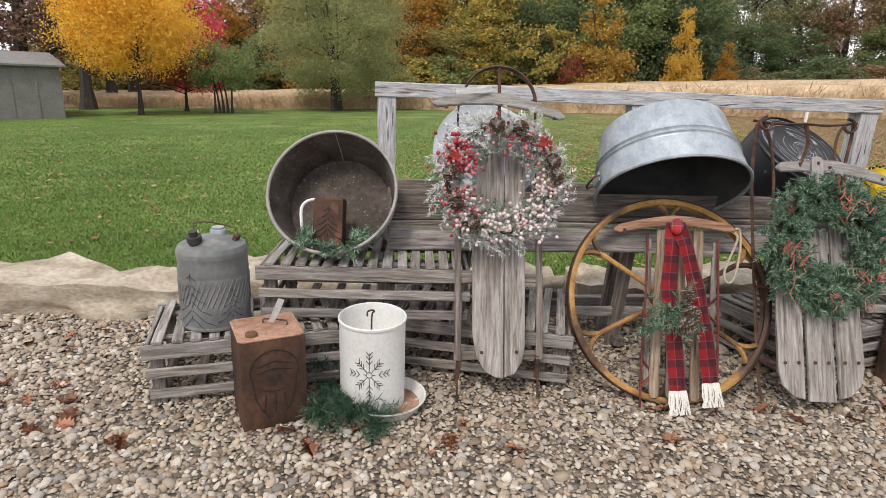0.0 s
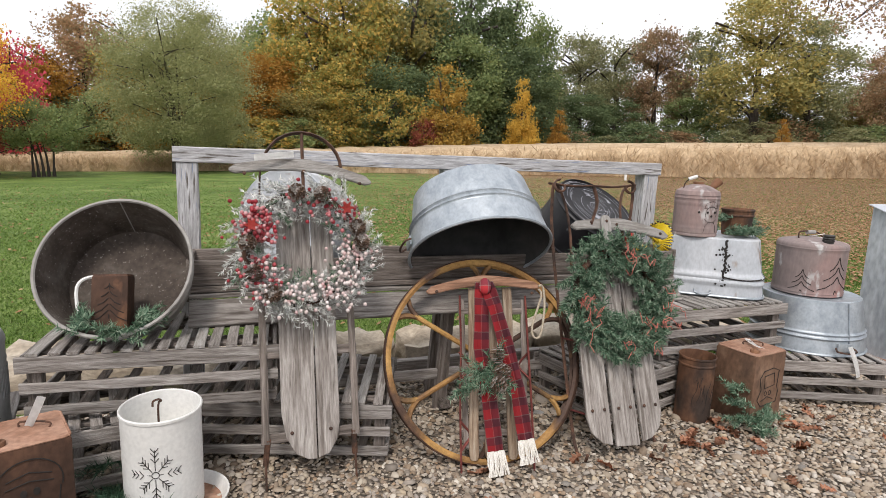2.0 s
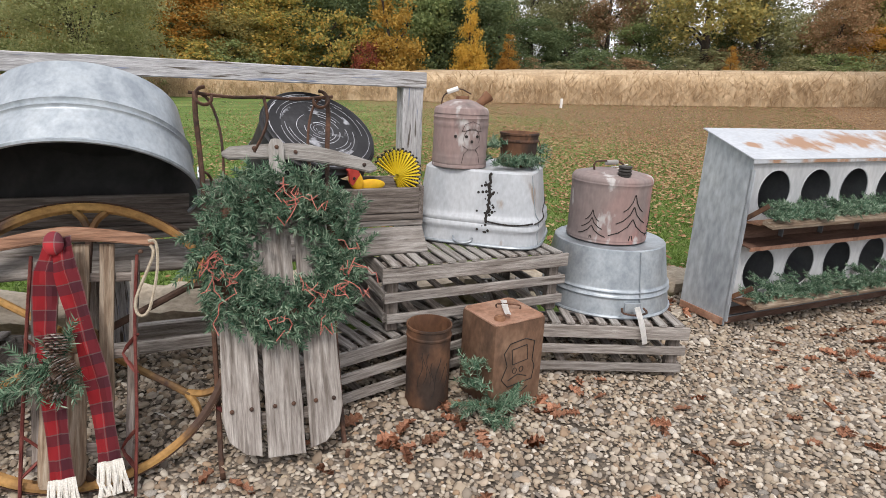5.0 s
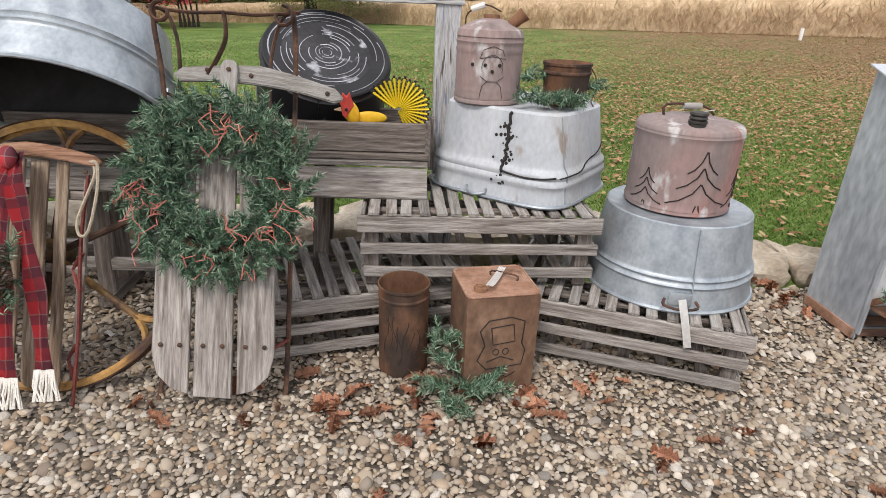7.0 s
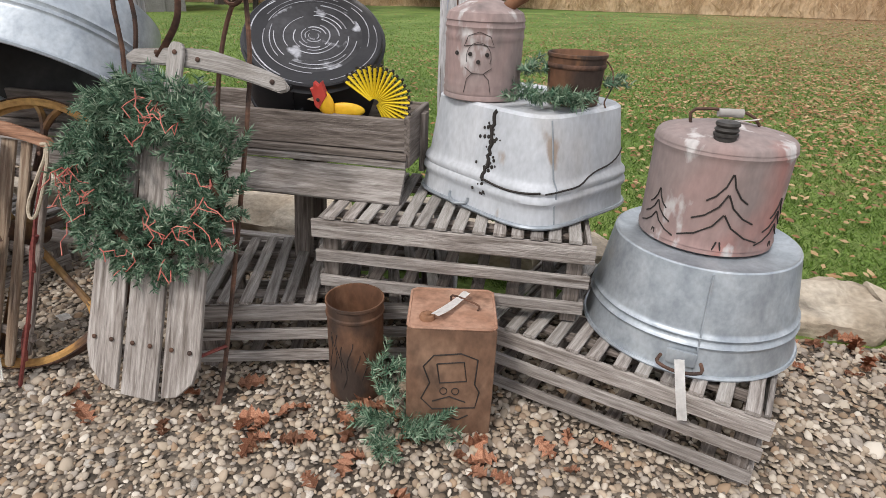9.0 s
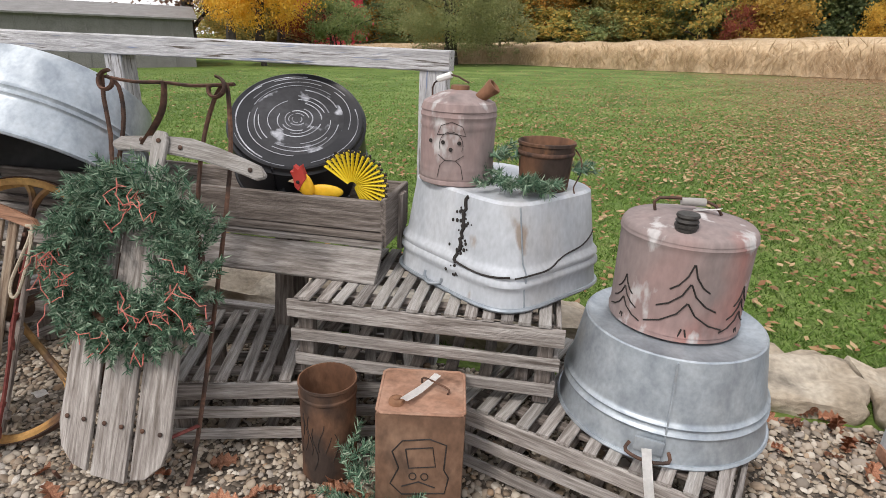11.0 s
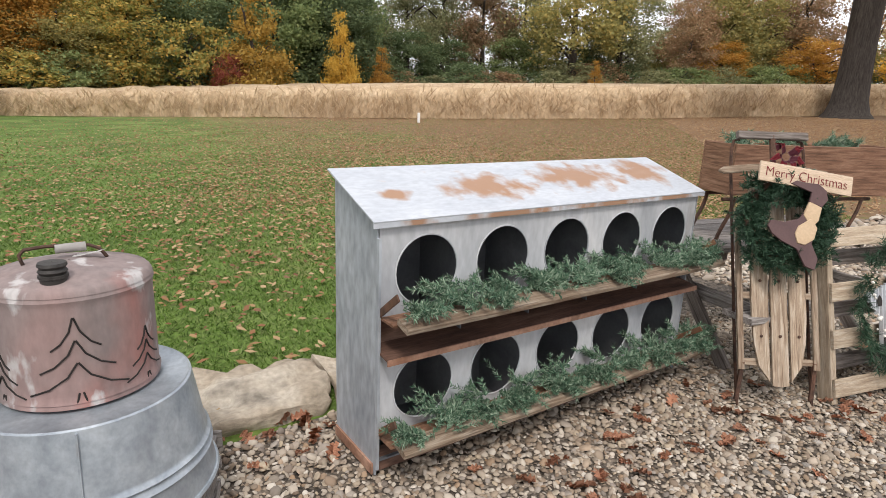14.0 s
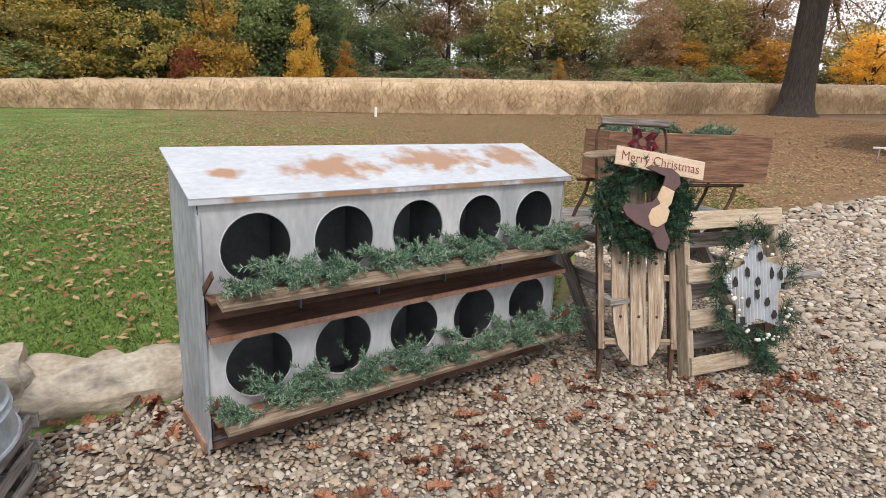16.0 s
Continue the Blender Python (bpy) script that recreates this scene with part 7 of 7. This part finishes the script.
for x in (0.01, 1.24):
    plank("end", box, (x, 0.01, 0.17), (x, 0.29, 0.17), 0.32, 0.02, (-1, 0, 0), wood_brown, 2)
plank("bottom", box, (0.02, 0.15, 0.015), (1.23, 0.15, 0.015), 0.27, 0.02, (0, 0, 1), wood_brown, 3)
greens("fir_boughs", pose(7.22, 5.93, 1.34, 0, 0, -19), [(0.15 + 0.14 * k, 0.15, 0.0, (k * 2.3) % 6.28, 10) for k in range(8)], needle_green, "fir boughs heaped in the wooden box", 0.16, 44, 0.034, 0.0024, 12)

# ---- goose sled ----
sled = thing("wooden_sled", pose(6.945, 5.165, 0.0, -20, 0, -29), "long varnished sled with three boards and dark runners", "sled", "leaning sleds")
for sx in (-0.105, 0.0, 0.105):
    edge = -0.0475 if sx < 0 else 0.0475
    if sx == 0:
        foot = [(0.046, 1.3), (-0.046, 1.3), (-0.046, 0.135), (0.0, 0.128), (0.046, 0.135)]
    else:
        foot = [(-edge * 0.97, 1.3), (edge, 1.3), (edge, 0.5), (edge * 0.8, 0.36), (edge * 0.3, 0.24), (-edge * 0.97, 0.155)]
    part("slat", flat_shape(foot, 0.015, 0.002), wood_tan_upright, sled, "", pose(sx, -0.018, 0))
for sx in (-0.21, 0.21):
    plank("side_rail", sled, (sx, 0.0, 0.22), (sx, 0.0, 1.1), 0.035, 0.02, (0, -1, 0), wood_tan, 1)
    part("runner", tube([(sx, 0.05, -0.02), (sx, 0.06, 0.3), (sx, 0.06, 1.0), (sx, 0.05, 1.45), (sx * 0.8, 0.03, 1.5)], 0.012, 6, False, 0.6), iron, sled)
    part("brace", tube([(sx, 0.06, 0.05), (sx * 0.96, 0.0, 0.26)], 0.013, 6), iron, sled)
for z in (0.26, 0.62, 1.0):
    plank("cross_bar", sled, (-0.22, 0.012, z), (0.22, 0.012, z), 0.04, 0.02, (0, -1, 0), wood_tan, 2)
plank("front_board", sled, (-0.2, 0.0, 1.52), (0.2, 0.0, 1.52), 0.045, 0.03, (0, -1, 0), wood_dark, 1)
part("front_stem", tube([(0, 0.0, 1.3), (0, 0.0, 1.52)], 0.016, 6), iron, sled)
part("steering_bar", bar_mesh(0.64, 0.03, 0.022, 0.045, 0.04), wood_tan, sled, "", pose(0.0, -0.03, 1.33, 0, 1))
bolts(sled, [(sx, -0.02, z) for sx in (-0.105, 0.0, 0.105) for z in (0.4, 0.7)])
F = pose(6.945, 5.165, 0.0, -20, 0, -29)
dw = wreath(F @ pose(-0.01, -0.08, 1.02), 0.20, 0.115, needle_dark, "dark green wreath hung with a wooden goose", 460, 52, 0.028, 0.085, 14)
goose = thing("wooden_goose", F @ pose(0.03, -0.20, 0.91), "flat painted wooden goose, plum brown and tan", "ornament")
part("body", flat_shape([(-0.19, 0.07), (-0.17, 0.1), (-0.1, 0.09), (-0.02, 0.11), (0.03, 0.17), (0.06, 0.13), (0.07, 0.05), (0.04, -0.02), (0.07, -0.10), (0.05, -0.16), (0.0, -0.14), (-0.04, -0.05), (-0.12, -0.01), (-0.17, 0.03)], 0.014), brown_paint, goose)
part("neck", flat_shape([(0.0, 0.13), (0.035, 0.2), (0.1, 0.17), (0.08, 0.10), (0.04, 0.06)], 0.014), tan_paint, goose, "tan neck band", pose(0, -0.004, 0))
part("breast", flat_shape([(-0.03, 0.07), (0.04, 0.11), (0.07, 0.06), (0.05, 0.0), (0.0, -0.03), (-0.04, -0.02), (-0.05, 0.03)], 0.014), tan_paint, goose, "tan breast patch", pose(0, -0.006, 0))
part("head", flat_shape([(0.035, 0.2), (0.1, 0.17), (0.135, 0.21), (0.13, 0.26), (0.09, 0.295), (0.03, 0.3), (-0.03, 0.31), (-0.06, 0.295), (0.0, 0.27), (0.05, 0.25)], 0.014), brown_paint, goose, "plum brown head", pose(0, -0.003, 0))
sign = thing("wooden_sign", F @ pose(0.055, -0.19, 1.235, 0, 8.5), "pale wooden sign lettered Merry Christmas", "sign")
part("panel", add_box(bmesh.new(), (0.50, 0.014, 0.105), None, 0.003), sign_board, sign)
fc = bpy.data.curves.new("lettering", "FONT")
fc.body, fc.size, fc.extrude, fc.align_x, fc.align_y = "Merry Christmas", 0.075, 0.001, "CENTER", "CENTER"
fc.offset = -0.0012
fo = new("lettering_curve", fc)
bpy.context.view_layer.update()
lm = bpy.data.meshes.new_from_object(fo.evaluated_get(bpy.context.evaluated_depsgraph_get()))
bpy.data.objects.remove(fo)
lt = put("lettering", lm, mat("dark_red_ink", [(0.16, 0.03, 0.03), (0.2, 0.04, 0.04)], 20, 80, (1, 1, 1), 0.8, 0, 0, 0), sign, pose(0, -0.009, 0.0, 90) @ Matrix.Diagonal((0.86, 1, 1, 1)), "thin dark red lettering")
bow = thing("fabric_bow", F @ pose(-0.03, -0.16, 1.355), "red and white checked fabric bow on the wreath", "bow")
for a in (0.5, 2.2, 3.4, -0.5, -1.2, 4.2):
    d = Vector((math.cos(a), -0.25, math.sin(a)))
    pts = [d * 0.02, d * 0.055 + Vector((0, -0.02, 0.012)), d * 0.085, d * 0.06 + Vector((0, 0.01, -0.01))]
    part("loop", ribbon(pts, 0.035, (0.1, -1, 0.2), 0.0015), plaid, bow)

# ---- pallet with tin star ----
pallet = thing("wooden_pallet", pose(7.27, 5.10, 0.0, -14, 0, -9), "short wooden pallet leaning back on the table", "pallet")
for x in (0.02, 0.77):
    plank("upright", pallet, (x, 0.0, 0.0), (x, 0.0, 0.98), 0.045, 0.09, (0, -1, 0), wood_pallet, 1)
for z in (0.09, 0.36, 0.62, 0.92):
    plank("slat", pallet, (0.0, -0.055, z), (0.80, -0.055, z), 0.105, 0.016, (0, -1, 0), wood_pallet, int(z * 10))
for z in (0.2, 0.5, 0.8):
    plank("back_slat", pallet, (0.0, 0.055, z), (0.80, 0.055, z), 0.09, 0.016, (0, 1, 0), wood_dark, int(z * 10))
PM = pose(7.27, 5.10, 0.0, -14, 0, -9)
star = thing("tin_star", PM @ pose(0.50, -0.10, 0.50), "white corrugated tin star with black cow spots", "ornament")


def star_mesh(r, thick):
    """Corrugated sheet cut as a five-pointed star: strips between ridges."""
    bm = bmesh.new()
    pts = [((r if k % 2 == 0 else r * 0.58) * math.sin(k * math.pi / 5), (r if k % 2 == 0 else r * 0.58) * math.cos(k * math.pi / 5)) for k in range(10)]

    def span(x):
        zs = []
        for (x0, z0), (x1, z1) in zip(pts, pts[1:] + pts[:1]):
            if (x0 - x) * (x1 - x) < 0:
                zs.append(z0 + (z1 - z0) * (x - x0) / (x1 - x0))
        return sorted(zs)
    xs = np.arange(-r * 0.93, r * 0.93, 0.0075)
    for i, (xa, xb) in enumerate(zip(xs, xs[1:])):
        sa, sb = span(xa), span(xb)
        ya, yb = 0.012 * math.sin(xa * 210), 0.012 * math.sin(xb * 210)
        if len(sa) == len(sb):
            for k in range(0, len(sa) - 1, 2):
                bm.faces.new([bm.verts.new(p) for p in ((xa, ya, sa[k]), (xb, yb, sb[k]), (xb, yb, sb[k + 1]), (xa, ya, sa[k + 1]))])
    bmesh.ops.remove_doubles(bm, verts=bm.verts, dist=0.0005)
    bmesh.ops.solidify(bm, geom=list(bm.faces), thickness=thick)
    return bm


part("sheet", star_mesh(0.31, 0.0015), zinc_light, star)
q = random.Random(17)
for k, (x, z) in enumerate(((-0.09, 0.10), (0.03, 0.19), (0.12, 0.08), (-0.19, 0.05), (0.0, 0.04), (-0.09, -0.07), (0.07, -0.09), (0.2, 0.06), (-0.14, -0.18), (0.13, -0.17), (-0.01, -0.03))):
    o = [(x + q.uniform(0.6, 1.2) * 0.024 * math.cos(a), z + q.uniform(0.6, 1.4) * 0.03 * math.sin(a)) for a in np.linspace(0, 5.6, 8)]
    part("cow_spot", flat_shape(o, 0.002, 0), black_line, star, "black painted spot", pose(0, -0.0145, 0))
sw = greens("pine_garland", PM @ pose(0.50, -0.10, 0.50, 90), [(0.30 * math.cos(a), 0.31 * math.sin(a), -0.02, a + 1.1, 8) for a in np.linspace(1.2, 5.6, 14)] + [(-0.02 + 0.02 * k, -0.27 - 0.05 * k, 0.0, -1.5, 9) for k in range(4)] + [(0.2, 0.22, 0, 0.8, 8), (0.27, 0.05, 0, 0.2, 8)], needle_dark, "pine garland with white buds round the star", 0.10, 40, 0.045, 0.0018, 19, 0.8, "garland")
c = np.array([(0.27 * math.cos(a) + rng.normal(0, 0.03), 0.27 * math.sin(a) + rng.normal(0, 0.03), 0.05) for a in rng.uniform(1.2, 5.8, 34)])
bud = blob_mesh("white_bud", np.zeros((1, 3)), np.array([1.0]))
for p, r in zip(c, rng.uniform(0.006, 0.014, 34)):
    put("white_bud", bud, fringe_white, sw, Matrix.Translation(Vector(p)) @ Matrix.Diagonal((r, r, r, 1)), "white bud")

# ---- field marker, far ladder ----
mk = new("marker_post", mesh_of(add_box(bmesh.new(), (0.09, 0.09, 0.42), pose(0, 0, 0.2), 0.01), "marker_post"))
mk.data.materials.append(white_paper)
mk.matrix_world = pose(16.2, 26.45, float(ground_z(16.2, 26.45)))
tagged(mk, "short white marker post at the field's edge", "post")
lad = thing("ladder", pose(21.1, 9.35, float(ground_z(21.1, 9.35)) + 0.02, 0, 0, -20), "pale wooden ladder standing by the shed", "ladder")
for s in (0, 0.3):
    plank("rail", lad, (0, s, 0.35), (2.6, s, 0.35), 0.05, 0.03, (0, -1, 0), white_paint, 1)
    for x in (0.2, 2.4):
        plank("leg", lad, (x, s, 0), (x, s, 0.33), 0.04, 0.03, (0, -1, 0), wood_grey, 1)
for k in range(9):
    plank("rung", lad, (0.15 + 0.28 * k, 0.0, 0.35), (0.15 + 0.28 * k, 0.3, 0.35), 0.03, 0.02, (0, 0, 1), white_paint, 2)

# ---- oak leaves on the gravel ----


def oak_leaf_mesh(seed):
    r = random.Random(seed)
    side = []
    for i in range(9):
        u = i / 8
        w = (0.42 if i % 2 else 0.17) * math.sin(math.pi * (0.12 + 0.8 * u)) * r.uniform(0.8, 1.2)
        side.append((u - 0.5, w))
    bm = bmesh.new()
    mid = [bm.verts.new((x, 0, 0.10 * math.sin(3 * x + seed))) for x, _ in side]
    for sg in (-1, 1):
        ed = [bm.verts.new((x + (0.05 if i % 2 else 0), sg * w, 0.1 * math.sin(3 * x + seed) + r.uniform(0.02, 0.2))) for i, (x, w) in enumerate(side)]
        for i in range(8):
            bm.faces.new((mid[i], mid[i + 1], ed[i + 1], ed[i]))
    bmesh.ops.solidify(bm, geom=list(bm.faces), thickness=0.008)
    me = mesh_of(bm, "oak_leaf")
    me.materials.append(oak_brown)
    return me


leafs = [oak_leaf_mesh(i) for i in range(5)]
q = random.Random(33)
spots = []
for cx, cy, sx, sy, n in ((2.75, 5.12, 0.3, 0.12, 30), (5.6, 5.1, 0.5, 0.2, 34), (7.6, 4.75, 0.4, 0.15, 34), (6.4, 5.2, 0.5, 0.2, 26), (3.4, 4.9, 0.6, 0.25, 14), (-1.7, 4.9, 0.4, 0.25, 10), (0.5, 4.75, 1.4, 0.15, 12), (5.0, 4.6, 1.5, 0.2, 26), (8.8, 5.0, 0.8, 0.5, 20), (2.0, 4.9, 0.6, 0.1, 9), (4.5, 6.1, 0.25, 0.1, 12), (-2.3, 5.5, 0.5, 0.3, 10)):
    for _ in range(n):
        spots.append((q.gauss(cx, sx), q.gauss(cy, sy)))
for x, y in spots:
    ob = new("oak_leaf", leafs[q.randrange(5)])
    s = q.uniform(0.06, 0.105)
    ob.matrix_world = pose(x, y, float(ground_z(x, y)) + 0.018, q.uniform(-25, 25), q.uniform(-25, 25), q.uniform(0, 360)) @ Matrix.Diagonal((s, s, s, 1))
    tagged(ob, "dry curled brown oak leaf on the gravel", "leaf", "fallen oak leaves")

# ---- larger stones lying proud of the gravel ----
stone_meshes = []
for i in range(6):
    v, f = pebble_shape(random.Random(40 + i))
    me = np_mesh("stone", v, f)
    me.polygons.foreach_set("use_smooth", np.ones(len(f), dtype=bool))
    me.materials.append(stone_mat)
    stone_meshes.append(me)
for k in range(290):
    x = q.uniform(-2.4, 7.2)
    y = q.uniform(4.25, 5.0)
    ob = new("stone", stone_meshes[k % 6])
    ob.parent = gravel
    s = q.uniform(0.034, 0.052)
    ob.matrix_world = pose(x, y, 0.008, q.uniform(-12, 12), q.uniform(-12, 12), q.uniform(0, 360)) @ Matrix.Diagonal((s, s, s, 1))
